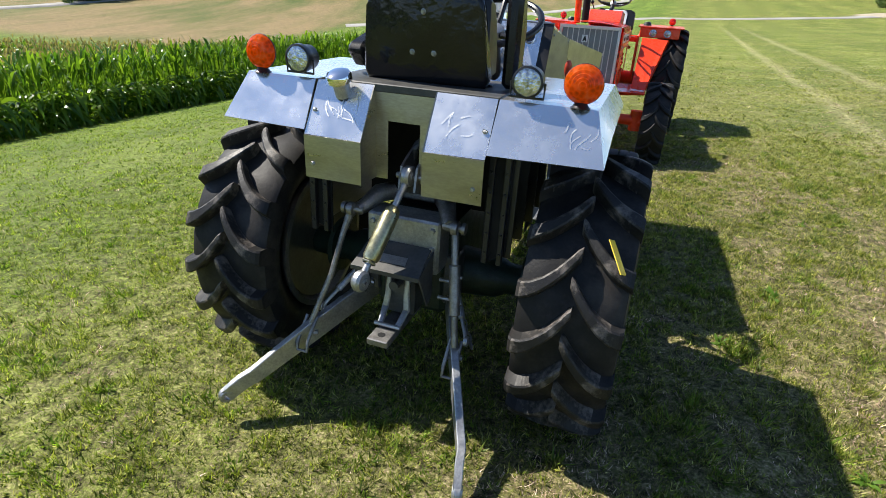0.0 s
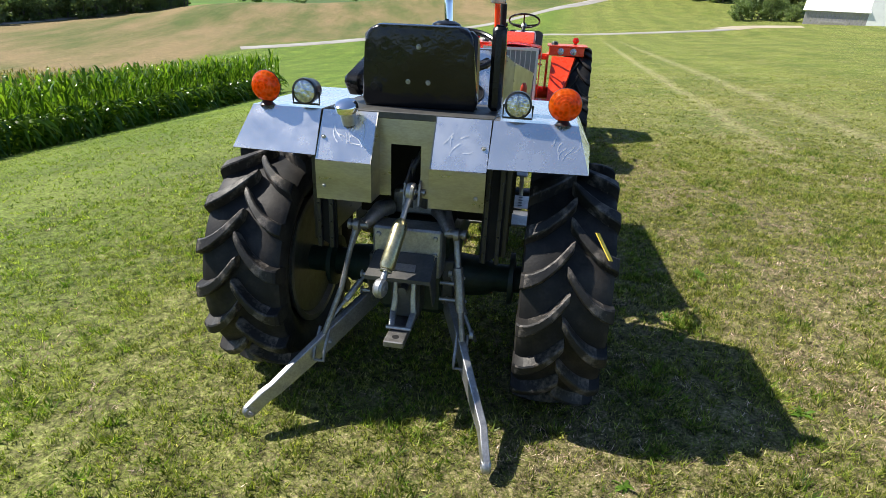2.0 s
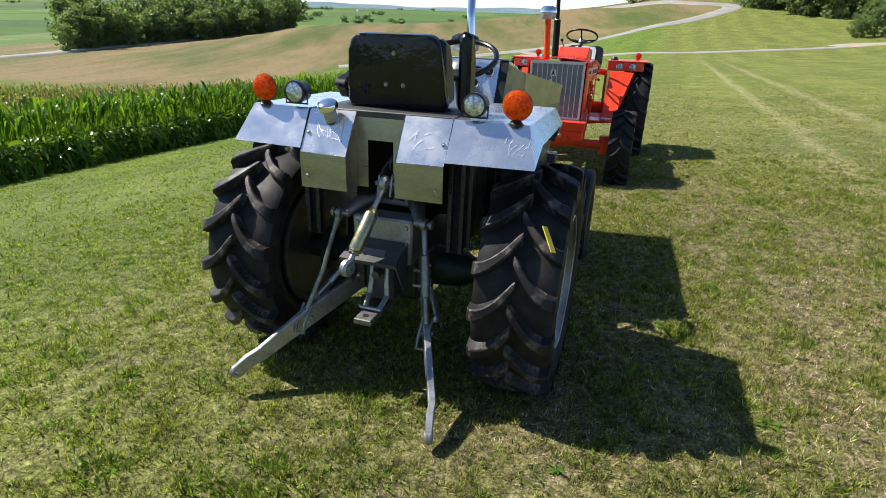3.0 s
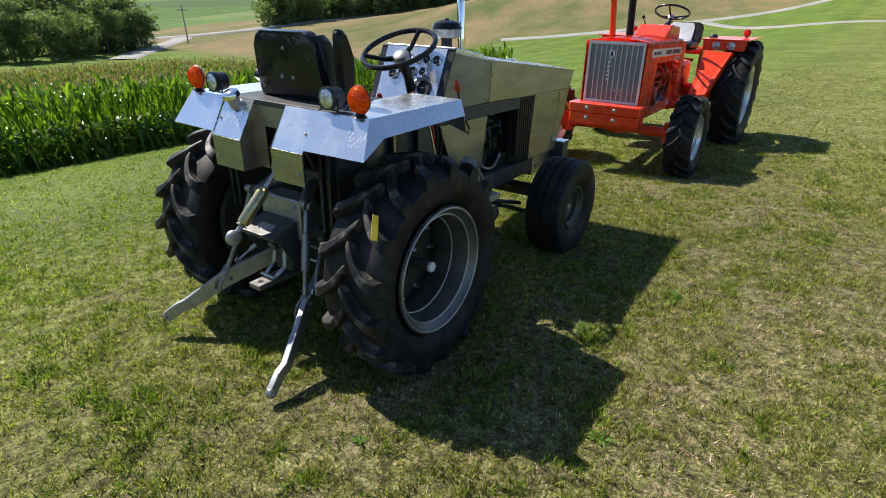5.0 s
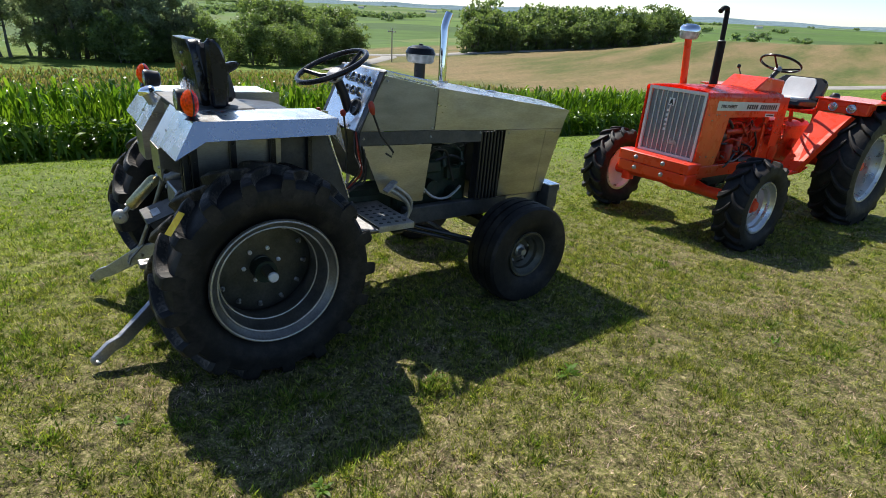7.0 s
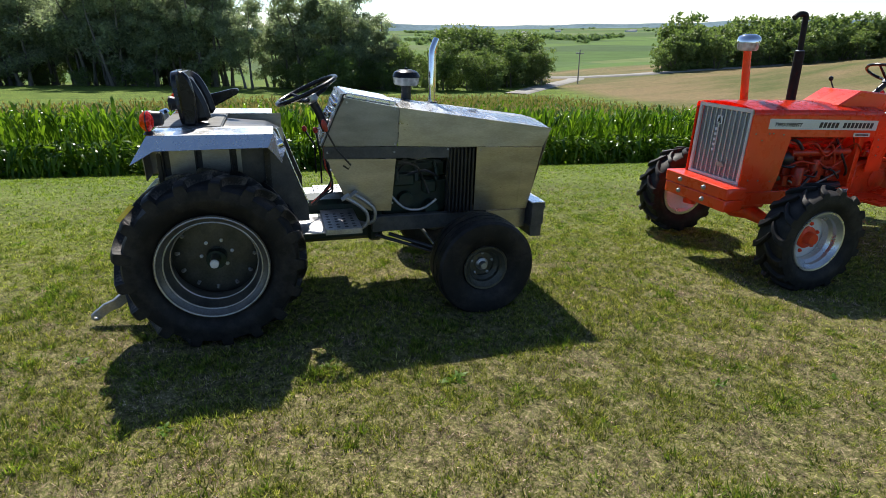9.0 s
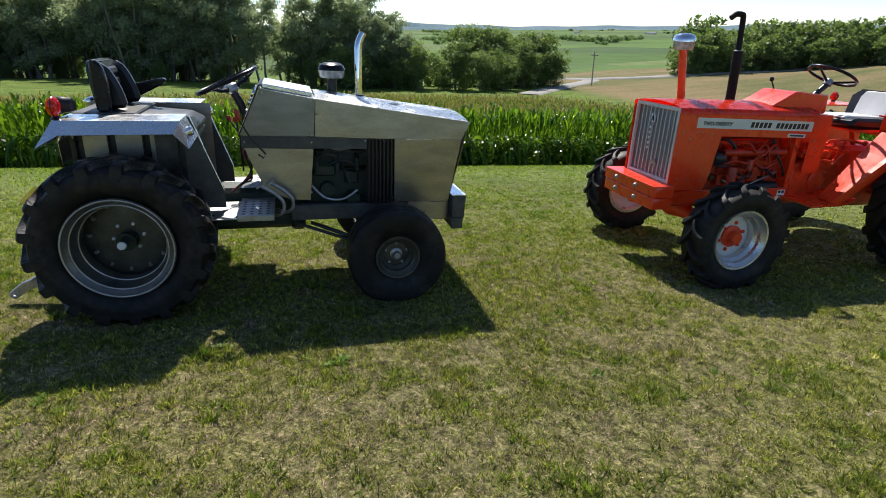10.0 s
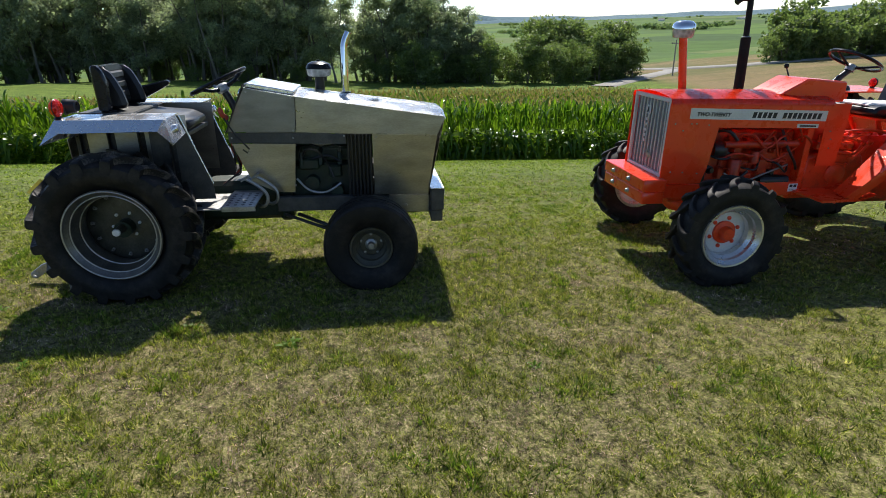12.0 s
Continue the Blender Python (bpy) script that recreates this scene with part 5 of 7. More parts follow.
    # hand lever beside the cowl
    bm = B()
    tube(bm, [(0.345, 0.80, 0.945), (0.36, 0.83, 0.925), (0.355, 0.845, 0.95), (0.355, 0.76, 1.05), (0.368, 0.70, 1.17)], 0.006, 8)
    lever = part("hand_lever", bm, BLACK, GT)
    bm = B()
    tube(bm, [(0.3675, 0.704, 1.165), (0.368, 0.695, 1.185), (0.3685, 0.688, 1.215), (0.369, 0.684, 1.235)], [0.010, 0.016, 0.017, 0.008], 12)
    part("knob", bm, REDKNOB, lever, "red-brown plastic knob")
    for x, y0, z0, y1, z1 in ((-0.10, 0.66, 1.00, 0.60, 1.10), (0.10, 0.68, 0.98, 0.66, 1.12)):
        bm = B()
        tube(bm, [(x, y0, z0 - 0.2), (x, y0, z0), (x, y1, z1)], 0.006, 8)
        lv = part("shift_lever", bm, BLACK, GT)
        bm = B()
        tube(bm, [(x, y1, z1 - 0.005), (x, y1 - 0.004, z1 + 0.012), (x, y1 - 0.008, z1 + 0.03)], [0.012, 0.018, 0.010], 12)
        part("knob", bm, REDKNOB, lv, "red plastic knob")
    for k in range(4):
        bm = B()
        x = 0.16 + 0.02 * k
        tube(bm, curve_pts([(x, 0.70, 1.04), (x + 0.03, 0.69 + 0.01 * k, 0.92), (x, 0.74, 0.82 - 0.02 * k), (x - 0.02, 0.68, 0.72), (x, 0.60, 0.66)], 4), 0.006, 6)
        part("wire", bm, REDKNOB if k == 1 else BLACK, GT)
    # deck and seat
    bm = B()
    box(bm, -0.305, 0.305, -0.238, 0.10, 1.170, 1.196, 0.003)
    part("deck", bm, DARKSTEEL, GT, "dark steel deck plate under the seat")
    bm = B()
    box(bm, -0.30, 0.30, 0.10, 0.42, 1.02, 1.05, 0.004)
    box(bm, -0.30, 0.30, 0.095, 0.105, 1.05, 1.19, 0.002)
    part("seat_pan", bm, DARKSTEEL, GT)
    seat_parts()


def rounded(W, H, r, flare):
    """A seat back's outline: round top corners, flaring towards the foot."""
    out = []
    for cx, a0 in ((W - r, 0), (-W + r, 90)):
        out += [(cx + r * math.cos(radians(a0 + k * 15)), H - r + r * math.sin(radians(a0 + k * 15))) for k in range(7)]
    return out + [(-W - flare * 0.5, H * 0.4), (-W - flare, 0.03), (-W - flare + 0.012, 0.0), (W + flare - 0.012, 0.0), (W + flare, 0.03), (W + flare * 0.5, H * 0.4)]


def seat_parts():
    m = Matrix.Translation((0.008, -0.078, 1.200)) @ pose(0, 0, 0, 7)
    out = rounded(0.198, 0.292, 0.060, 0.022)
    bm = B()
    prism(bm, out, 1, -0.045, 0.0)
    bmesh.ops.bevel(bm, geom=[e for e in bm.edges if all(abs(v.co.y + 0.045) < 1e-5 for v in e.verts)], offset=0.013, segments=3, profile=0.5, affect="EDGES")
    bmesh.ops.transform(bm, matrix=m, verts=bm.verts)
    back = part("seat_back", bm, SHELL, GT, "glossy black moulded seat back shell")
    bm = B()
    prism(bm, [(x * 0.86, 0.02 + z * 0.90) for x, z in out], 1, 0.0, 0.030, 0.012)
    bmesh.ops.transform(bm, matrix=m, verts=bm.verts)
    part("back_cushion", bm, VINYL, back, "black vinyl back cushion")
    for k in range(3):
        bm = B()
        box(bm, -0.115, 0.115, 0.020, 0.048, 0.055 + k * 0.066, 0.115 + k * 0.066, 0.016)
        bmesh.ops.transform(bm, matrix=m, verts=bm.verts)
        part("cushion_rib", bm, VINYL, back)
    for s in (-1, 1):
        bm = B()
        prism(bm, [(-0.03, 0.0), (0.125, 0.0), (0.118, 0.10), (0.092, 0.20), (0.060, 0.262), (0.010, 0.282), (-0.03, 0.27)], 0, s * 0.138, s * 0.208, 0.024)
        bmesh.ops.transform(bm, matrix=m, verts=bm.verts)
        part("side_bolster", bm, VINYL, back)
    first = None
    for x, z in ((0.0, 0.222), (-0.04, 0.098), (0.035, 0.098)):
        p = m @ pose(x, -0.0455, z, 0, 0, -90)
        if first is None:
            bm = B()
            bolt(bm, Matrix(), 0.008, 0.006)
            first = part("seat_bolt", bm, GALV, back)
            first.matrix_basis = p
        else:
            again(first, p)
    bm = B()
    prism(bm, [(0.02, 1.055), (0.40, 1.055), (0.435, 1.075), (0.43, 1.115), (0.35, 1.155), (0.10, 1.175), (-0.02, 1.205), (-0.08, 1.205), (-0.07, 1.198), (0.0, 1.196)], 0, -0.205, 0.22, 0.008)
    part("seat_cushion", bm, VINYL, GT, "black vinyl seat cushion")
    # arm rests: one folded up, one down
    bm = B()
    prism(bm, [(-0.100, 1.200), (-0.030, 1.200), (-0.018, 1.25), (-0.022, 1.38), (-0.036, 1.455), (-0.058, 1.490), (-0.084, 1.503), (-0.104, 1.496), (-0.110, 1.470)], 0, 0.264, 0.314, 0.014)
    part("armrest", bm, PLASTIC, GT, "black armrest folded upright")
    bm = B()
    prism(bm, [(0.0, 0.0), (0.06, -0.055), (0.11, -0.04), (0.29, 0.055), (0.30, 0.085), (0.27, 0.09), (0.02, 0.03)], 0, -0.03, 0.03, 0.01)
    bmesh.ops.transform(bm, matrix=Matrix.Translation((-0.262, -0.105, 1.272)), verts=bm.verts)
    tube(bm, [(-0.262, -0.06, 1.25), (-0.225, -0.06, 1.25), (-0.20, -0.09, 1.25)], 0.012, 8)
    part("armrest", bm, PLASTIC, GT, "black armrest folded down")


def quadsheet(name, quads, mat, label="", t=0.004, parent=None):
    """A folded sheet: its panels share their edges, and the whole has thickness t."""
    bm = B()
    for q in quads:
        bm.faces.new([bm.verts.new(p) for p in q])
    bmesh.ops.remove_doubles(bm, verts=bm.verts, dist=0.003)
    bmesh.ops.recalc_face_normals(bm, faces=bm.faces)
    bmesh.ops.solidify(bm, geom=bm.faces[:], thickness=t)
    return part(name, bm, mat, parent or GT, label, 20)


def grey_bodywork():
    for s in (-1, 1):
        def q(*pts):
            pts = [(s * x, y, z) for x, y, z in pts]
            return pts if s > 0 else pts[::-1]
        # fender: top, back flap, corner, side flap, front flap, in one folded sheet
        xi = 0.328 if s < 0 else 0.303
        top = q((xi, -0.246, 1.192), (0.593, -0.246, 1.192), (0.593, 0.392, 1.192), (0.30, 0.392, 1.192))
        back = q((xi - 0.004, -0.338, 1.040), (0.640, -0.338, 1.046), (0.593, -0.246, 1.191), (xi, -0.246, 1.191))
        corner = q((0.640, -0.338, 1.046), (0.642, -0.215, 1.118), (0.594, -0.245, 1.191))
        flap = q((0.642, -0.215, 1.118), (0.638, 0.36, 1.124), (0.594, 0.392, 1.191), (0.594, -0.245, 1.191))
        front = q((0.638, 0.36, 1.124), (0.600, 0.430, 1.030), (0.40, 0.455, 1.075), (0.36, 0.393, 1.190), (0.594, 0.393, 1.190))
        quadsheet("fender", [top, back, corner, flap, front], ALU, "folded bare aluminium fender, scuffed")
        # boxes on both sides of the middle slot
        x0, x1 = (0.118, 0.322) if s < 0 else (0.102, 0.297)
        up = q((x0, -0.340, 1.024), (x1, -0.340, 1.026), (x1, -0.240, 1.190), (x0, -0.240, 1.190))
        low = q((x0, -0.336, 0.880), (x1, -0.336, 0.880), (x1, -0.340, 1.024), (x0, -0.340, 1.024))
        inner = q((x0, -0.228, 0.880), (x0, -0.336, 0.880), (x0, -0.340, 1.024), (x0, -0.240, 1.190), (x0, -0.228, 1.190))
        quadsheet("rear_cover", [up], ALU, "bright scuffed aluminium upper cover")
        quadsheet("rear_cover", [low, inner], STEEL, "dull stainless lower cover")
        scuffs(s, x0, x1)
        first = None
        for x, y, z in (((x1 - 0.018), -0.296, 1.10), ((x1 - 0.03), -0.3415, 0.93)):
            bm = B()
            bolt(bm, Matrix.Translation((s * x, y, z)) @ pose(0, 0, 0, 0, 30 if z > 1 else 0, -90), 0.008, 0.006)
            part("cover_bolt", bm, GALV, GT)
        # inner fender wall with straps
        wall = q((0.345, 0.45, 0.66), (0.345, -0.245, 0.66), (0.345, -0.245, 1.186), (0.345, 0.45, 1.186))
        quadsheet("inner_fender", [wall], STEEL, "dull steel inner fender wall")
        first = None
        for y in (-0.225, -0.05, 0.14, 0.33):
            bm = B()
            box(bm, 0.347, 0.352, y - 0.002, y + 0.034, 0.67, 1.18, 0.001)
            box(bm, 0.352, 0.384, y - 0.002, y + 0.003, 0.67, 1.18, 0.001)
            for z in (0.72, 0.80, 0.88, 0.96, 1.04, 1.12):
                bolt(bm, pose(0.352, y + 0.02, z), 0.006, 0.006)
            bmesh.ops.transform(bm, matrix=Matrix.Diagonal((s, 1, 1, 1)), verts=bm.verts)
            part("fender_strap", bm, BLACK, GT, "dark angle-iron strap with bolts")
        backwall = q((0.285, -0.236, 0.64), (0.368, -0.236, 0.68), (0.368, -0.236, 1.04), (0.285, -0.236, 1.04))
        quadsheet("back_plate", [backwall], MATTBLACK)
        for x in (0.302, 0.352):
            bm = B()
            box(bm, x - 0.009, x + 0.009, -0.258, -0.236, 0.65, 1.05, 0.002)
            for z in (0.69, 0.76, 0.83, 0.90, 0.97):
                bolt(bm, pose(x, -0.258, z, 0, 0, -90), 0.005, 0.005)
            bmesh.ops.transform(bm, matrix=Matrix.Diagonal((s, 1, 1, 1)), verts=bm.verts)
            part("back_strap", bm, BLACK, GT)
        # leg shield, sloping down to the footplate
        leg = q((0.350, 0.20, 1.18), (0.350, 0.20, 0.60), (0.350, 0.575, 0.60), (0.350, 0.570, 0.72), (0.350, 0.41, 1.18))
        quadsheet("leg_shield", [leg], DARKSTEEL, "dark steel leg shield")
        bm = B()
        tube(bm, [(s * 0.352, 0.412, 1.185), (s * 0.352, 0.49, 0.95), (s * 0.352, 0.572, 0.715)], 0.006, 8)
        part("shield_edge", bm, ALU, GT, "bright aluminium edge strip")
        # footplate
        bm = B()
        box(bm, 0.15, 0.56, 0.42, 0.66, 0.574, 0.582, 0.002)
        box(bm, 0.13, 0.56, 0.655, 0.88, 0.590, 0.598, 0.002)
        box(bm, 0.552, 0.56, 0.655, 0.88, 0.562, 0.592, 0.002)
        bmesh.ops.transform(bm, matrix=Matrix.Diagonal((s, 1, 1, 1)), verts=bm.verts)
        fp = part("footplate", bm, GALV, GT, "perforated aluminium footplate")
        first = None
        for a in range(6):
            for b in range(4):
                p = pose(s * (0.24 + a * 0.055), 0.690 + b * 0.050, 0.598)
                if first is None:
                    bm = B()
                    lathe(bm, [(0, 0.0012), (0.012, 0.0012), (0.012, 0)], 10, pose(0, 0, 0, 0, -90, 0))
                    first = part("hole", bm, INK, fp)
                    first.matrix_basis = p
                else:
                    again(first, p)
        bm = B()
        tube(bm, [(s * 0.20, 0.52, 0.55), (s * 0.50, 0.52, 0.565)], 0.016, 8)
        tube(bm, [(s * 0.20, 0.80, 0.55), (s * 0.50, 0.80, 0.580)], 0.016, 8)
        part("footplate_bracket", bm, DARKSTEEL, GT)
        # pedals
        for y, x in ((0.80, 0.40), (0.86, 0.33)):
            bm = B()
            m = Matrix.Translation((s * x, y, 0.755)) @ pose(0, 0, 0, 35)
            box(bm, -0.030, 0.030, -0.030, 0.030, -0.006, 0.006, 0.003, m)
            pd = part("pedal", bm, GALV, GT, "grey steel foot pedal")
            bm = B()
            tube(bm, curve_pts([(s * x, y, 0.752), (s * x, y + 0.08, 0.70), (s * x, y + 0.135, 0.64), (s * x, y + 0.135, 0.575), (s * (x - 0.02), y + 0.09, 0.54), (s * 0.22, y + 0.02, 0.535)], 4), 0.012, 10)
            part("pedal_arm", bm, GALV, pd)
        # lamps on the fender
        amber_lamp(s)
        bm = B()
        p = Matrix.Translation((s * 0.383, -0.262, 1.250)) @ pose(0, 0, 0, 0, 0, -90) @ Matrix.Scale(1.18, 4)
        lathe(bm, [(0.034, 0.006), (0.039, 0.004), (0.040, -0.012), (0.037, -0.02), (0.034, -0.055), (0.026, -0.062), (0, -0.062)], 28, p)
        tube(bm, [(s * 0.383 + 0.050, -0.25, 1.25), (s * 0.383 + 0.050, -0.25, 1.205), (s * 0.383 - 0.050, -0.25, 1.205), (s * 0.383 - 0.050, -0.25, 1.25)], 0.004, 6)
        lamp = part("work_lamp", bm, BLACK, GT, "round black work lamp with clear lens")
        bm = B()
        lathe(bm, [(0, -0.045), (0.015, -0.04), (0.034, -0.004), (0.034, 0.0)], 24, p)
        part("reflector", bm, FACET, lamp)
        bm = B()
        lathe(bm, [(0, 0.010), (0.02, 0.009), (0.035, 0.004), (0.035, -0.001), (0, 0.002)], 24, p)
        part("lamp_lens", bm, CLEAR, lamp).visible_shadow = False
        # small headlamp on the front flap
        bm = B()
        p = Matrix.Translation((s * 0.487, 0.425, 1.118)) @ pose(0, 0, 0, 0, -18, 90)
        lathe(bm, [(0.020, 0.020), (0.027, 0.018), (0.029, 0.0), (0.024, -0.02), (0, -0.02)], 24, p)
        h = part("front_lamp", bm, CHROME, GT, "small chrome front lamp")
        bm = B()
        lathe(bm, [(0, 0.024), (0.014, 0.022), (0.021, 0.017), (0, 0.016)], 20, p)
        part("lamp_lens", bm, CLEAR, h).visible_shadow = False
    # middle panel with its slot
    quadsheet("middle_panel", [[(-0.118, -0.230, 0.880), (-0.070, -0.230, 0.880), (-0.070, -0.230, 1.078), (-0.118, -0.230, 1.078)],
                               [(0.044, -0.230, 0.880), (0.102, -0.230, 0.880), (0.102, -0.230, 1.078), (0.044, -0.230, 1.078)],
                               [(-0.118, -0.230, 1.078), (-0.070, -0.230, 1.078), (-0.070, -0.230, 1.190), (-0.118, -0.230, 1.190)],
                               [(0.044, -0.230, 1.078), (0.102, -0.230, 1.078), (0.102, -0.230, 1.190), (0.044, -0.230, 1.190)],
                               [(-0.070, -0.230, 1.078), (0.044, -0.230, 1.078), (0.044, -0.230, 1.190), (-0.070, -0.230, 1.190)]], STEEL, "dull stainless middle panel with a slot")
    quadsheet("inner_wall", [[(-0.29, 0.09, 0.70), (0.29, 0.09, 0.70), (0.29, 0.09, 1.17), (-0.29, 0.09, 1.17)]], MATTBLACK)
    # filler cap
    p = Matrix.Translation((-0.218, -0.268, 1.168)) @ pose(0, 0, 0, 24, 0, 0) @ pose(0, 0, 0, 0, -90, 0)
    bm = B()
    lathe(bm, [(0.026, -0.02), (0.028, 0.02), (0.030, 0.035)], 24, p)
    neck = part("filler_neck", bm, GALV, GT)
    bm = B()
    lathe(bm, [(0, 0.066), (0.024, 0.065), (0.038, 0.058), (0.042, 0.050), (0.042, 0.036), (0.03, 0.034)], 28, p)
    part("filler_cap", bm, CHROME, neck, "shiny domed fuel cap")


def scuffs(s, x0, x1):
    """Scribbled polishing marks on the sloping aluminium: wavering strokes that catch the sun."""
    rng = random.Random(5 + s)
    for base, up, mx0, mx1, strokes, waves in (((-0.3415, 1.024), (-0.2405, 1.190), x0 + 0.02, x1 - 0.04, 12 if s < 0 else 5, 0.4),
                                               ((-0.3385, 1.043), (-0.2475, 1.190), 0.50, 0.62, 0 if s < 0 else 6, 0.5)):
        if not strokes:
            continue
        d = Vector((0, up[0] - base[0], up[1] - base[1]))
        n = Vector((0, -d.z, d.y)).normalized() * 0.0012
        for k in range(strokes):
            f = (k + 0.5) / strokes
            x, v = mx0 + (mx1 - mx0) * (0.12 + 0.7 * f + rng.uniform(-0.05, 0.05)), rng.uniform(0.34, 0.66)
            L, a = rng.uniform(0.012, 0.038), rng.uniform(0.95, 1.3) * (1 if k % 4 else 0.5)
            along, side = Vector((math.cos(a), math.sin(a))), Vector((-math.sin(a), math.cos(a)))
            bm, pts = B(), []
            for i in range(11):
                t = i / 10 - 0.5
                q = along * (L * t * 2) + side * (0.010 * math.sin(waves * 6.28 * t + k))
                pts.append(Vector((s * (x + q.x), base[0], base[1])) + d * min(0.96, max(0.04, v + q.y / d.length)) + n)
            e = [(q - p).cross(n).normalized() * rng.uniform(0.0008, 0.0022) for p, q in zip(pts, pts[1:])]
            e.append(e[-1] * 0.3)
            line = [(bm.verts.new(p - w), bm.verts.new(p + w)) for p, w in zip(pts, e)]
            for p, q in zip(line, line[1:]):
                bm.faces.new((p[0], q[0], q[1], p[1]))
            part("scuff_mark", bm, SCUFF, GT, "bright polishing scuff")


def amber_lamp(s):
    p = Matrix.Translation((s * 0.540, -0.240, 1.258)) @ pose(0, 0, 0, 0, 0, -90)
    bm = B()
    lathe(bm, [(0.055, 0.004), (0.057, 0.0), (0.055, -0.004)], 28, p)
    lathe(bm, [(0.008, 0.024), (0.014, 0.016), (0.026, 0.0), (0.030, -0.002)], 16, Matrix.Translation((s * 0.540, -0.240, 1.194)) @ pose(0, 0, 0, 0, -90, 0))
    lamp = part("marker_lamp", bm, BLACK, GT, "round two-faced amber and red marker lamp")
    for f, mat, lab, d in ((1, AMBER, "amber ribbed lens", 1.0), (-1, REDLENS, "red ribbed lens", 0.8)):
        bm = B()
        prof = [(0, 0.038), (0.010, 0.0375), (0.012, 0.0350), (0.020, 0.0350), (0.022, 0.0325), (0.031, 0.0310), (0.033, 0.0280), (0.041, 0.0250), (0.043, 0.0215), (0.050, 0.0150), (0.0555, 0.004), (0.0555, 0.0005)]
        lathe(bm, [(r, f * d * x) for r, x in prof], 36, p)
        part("lens", bm, mat, lamp, lab)
        bm = B()
        lathe(bm, [(0, f * d * 0.02), (0.012, f * d * 0.018), (0.016, f * d * 0.006), (0.05, f * 0.0015)], 20, p)
        part("bulb_reflector", bm, CHROME, lamp)


def grey_hitch():
    # casting and plates at the back
    bm = B()
    box(bm, -0.135, 0.14, -0.255, -0.14, 0.56, 0.76, 0.008)
    for x, z in ((-0.11, 0.73), (0.115, 0.73), (-0.11, 0.59), (0.115, 0.59), (0.115, 0.66)):
        bolt(bm, pose(x, -0.256, z, 0, 0, -90), 0.011, 0.010)
    part("hitch_plate", bm, GALV, GT, "grey steel hitch plate with bolts")
    quadsheet("pto_guard", [[(-0.125, -0.40, 0.615), (0.125, -0.40, 0.615), (0.115, -0.26, 0.665), (-0.115, -0.26, 0.665)], [(-0.125, -0.40, 0.60), (0.125, -0.40, 0.60), (0.125, -0.40, 0.615), (-0.125, -0.40, 0.615)]], DARKSTEEL, "bent steel guard plate", 0.005)
    quadsheet("guard_label", [[(-0.05, -0.362, 0.6305), (0.06, -0.362, 0.6305), (0.055, -0.325, 0.6437), (-0.045, -0.325, 0.6437)]], GALV, "worn grey label", 0.001)
    for s in (-1, 1):
        bm = B()
        prism(bm, [(-0.39, 0.61), (-0.26, 0.66), (-0.26, 0.48), (-0.30, 0.46)], 0, s * 0.118, s * 0.124)
        part("guard_side", bm, DARKSTEEL, GT)
        # lift arm and rod
        bm = B()
        tube(bm, [(s * 0.10, -0.12, 0.80), (s * 0.13, -0.17, 0.80), (s * 0.16, -0.225, 0.765), (s * 0.175, -0.25, 0.757)], [0.034, 0.034, 0.026, 0.024], 12)
        tube(bm, [(s * 0.15, -0.25, 0.757), (s * 0.225, -0.252, 0.757)], 0.014, 10)
        lathe(bm, [(0, 0.006), (0.02, 0.006), (0.022, -0.006), (0, -0.006)], 12, pose(s * 0.225, -0.252, 0.757))
        part("lift_arm", bm, BARE, GT)
    a, b = Vector((-0.195, -0.256, 0.757)), Vector((-0.295, -0.405, 0.33))
    bm = B()
    tube(bm, [a, a.lerp(b, 0.2), a.lerp(b, 0.55) + Vector((0.012, 0, 0)), b], [0.017, 0.011, 0.011, 0.012], 10)
    lathe(bm, [(0.012, 0.012), (0.026, 0.010), (0.026, -0.010), (0.012, -0.012)], 16, Matrix.Translation(a))
    part("lift_rod", bm, BARE, GT)
    a, b = Vector((0.195, -0.256, 0.757)), Vector((0.252, -0.36, 0.36))
    bm = B()
    tube(bm, [a, a.lerp(b, 0.30), a.lerp(b, 0.31), a.lerp(b, 0.72), a.lerp(b, 0.73), b], [0.013, 0.013, 0.020, 0.020, 0.012, 0.012], 12)
    lathe(bm, [(0.012, 0.012), (0.026, 0.010), (0.026, -0.010), (0.012, -0.012)], 16, Matrix.Translation(a))
    for f in (0.40, 0.62):
        bolt(bm, Matrix.Translation(a.lerp(b, f)) @ pose(0.02, 0, 0), 0.006, 0.006)
    part("lift_rod", bm, BARE, GT, "threaded adjustable lift rod")
    for s, end, bend, mid in ((-1, (-0.512, -0.630, 0.104), (-0.44, -0.555, 0.165), (-0.295, -0.405, 0.300)), (1, (0.399, -0.708, 0.092), (0.372, -0.60, 0.150), (0.250, -0.35, 0.310))):
        root = Vector((s * 0.12, -0.06, 0.435))
        pts = [root, Vector(mid), Vector(bend), Vector(end)]
        bm = B()
        up = Vector((0, 0, 1))
        rows = []
        stations = [pts[0], pts[0].lerp(pts[1], 0.5), pts[1], pts[1].lerp(pts[2], 0.5), pts[2], pts[2].lerp(pts[3], 0.4) + Vector((0, -0.006, 0.008)), pts[3]]
        for i, p in enumerate(stations):
            d = (stations[min(i + 1, 6)] - stations[max(i - 1, 0)]).normalized()
            sd = d.cross(up).normalized()
            u = sd.cross(d).normalized()
            hw, hh = 0.014, (0.044, 0.044, 0.043, 0.036, 0.031, 0.029, 0.027)[i]
            rows.append([bm.verts.new(p + sd * a * hw + u * b * hh) for a, b in ((-1, -1), (1, -1), (1, 1), (-1, 1))])
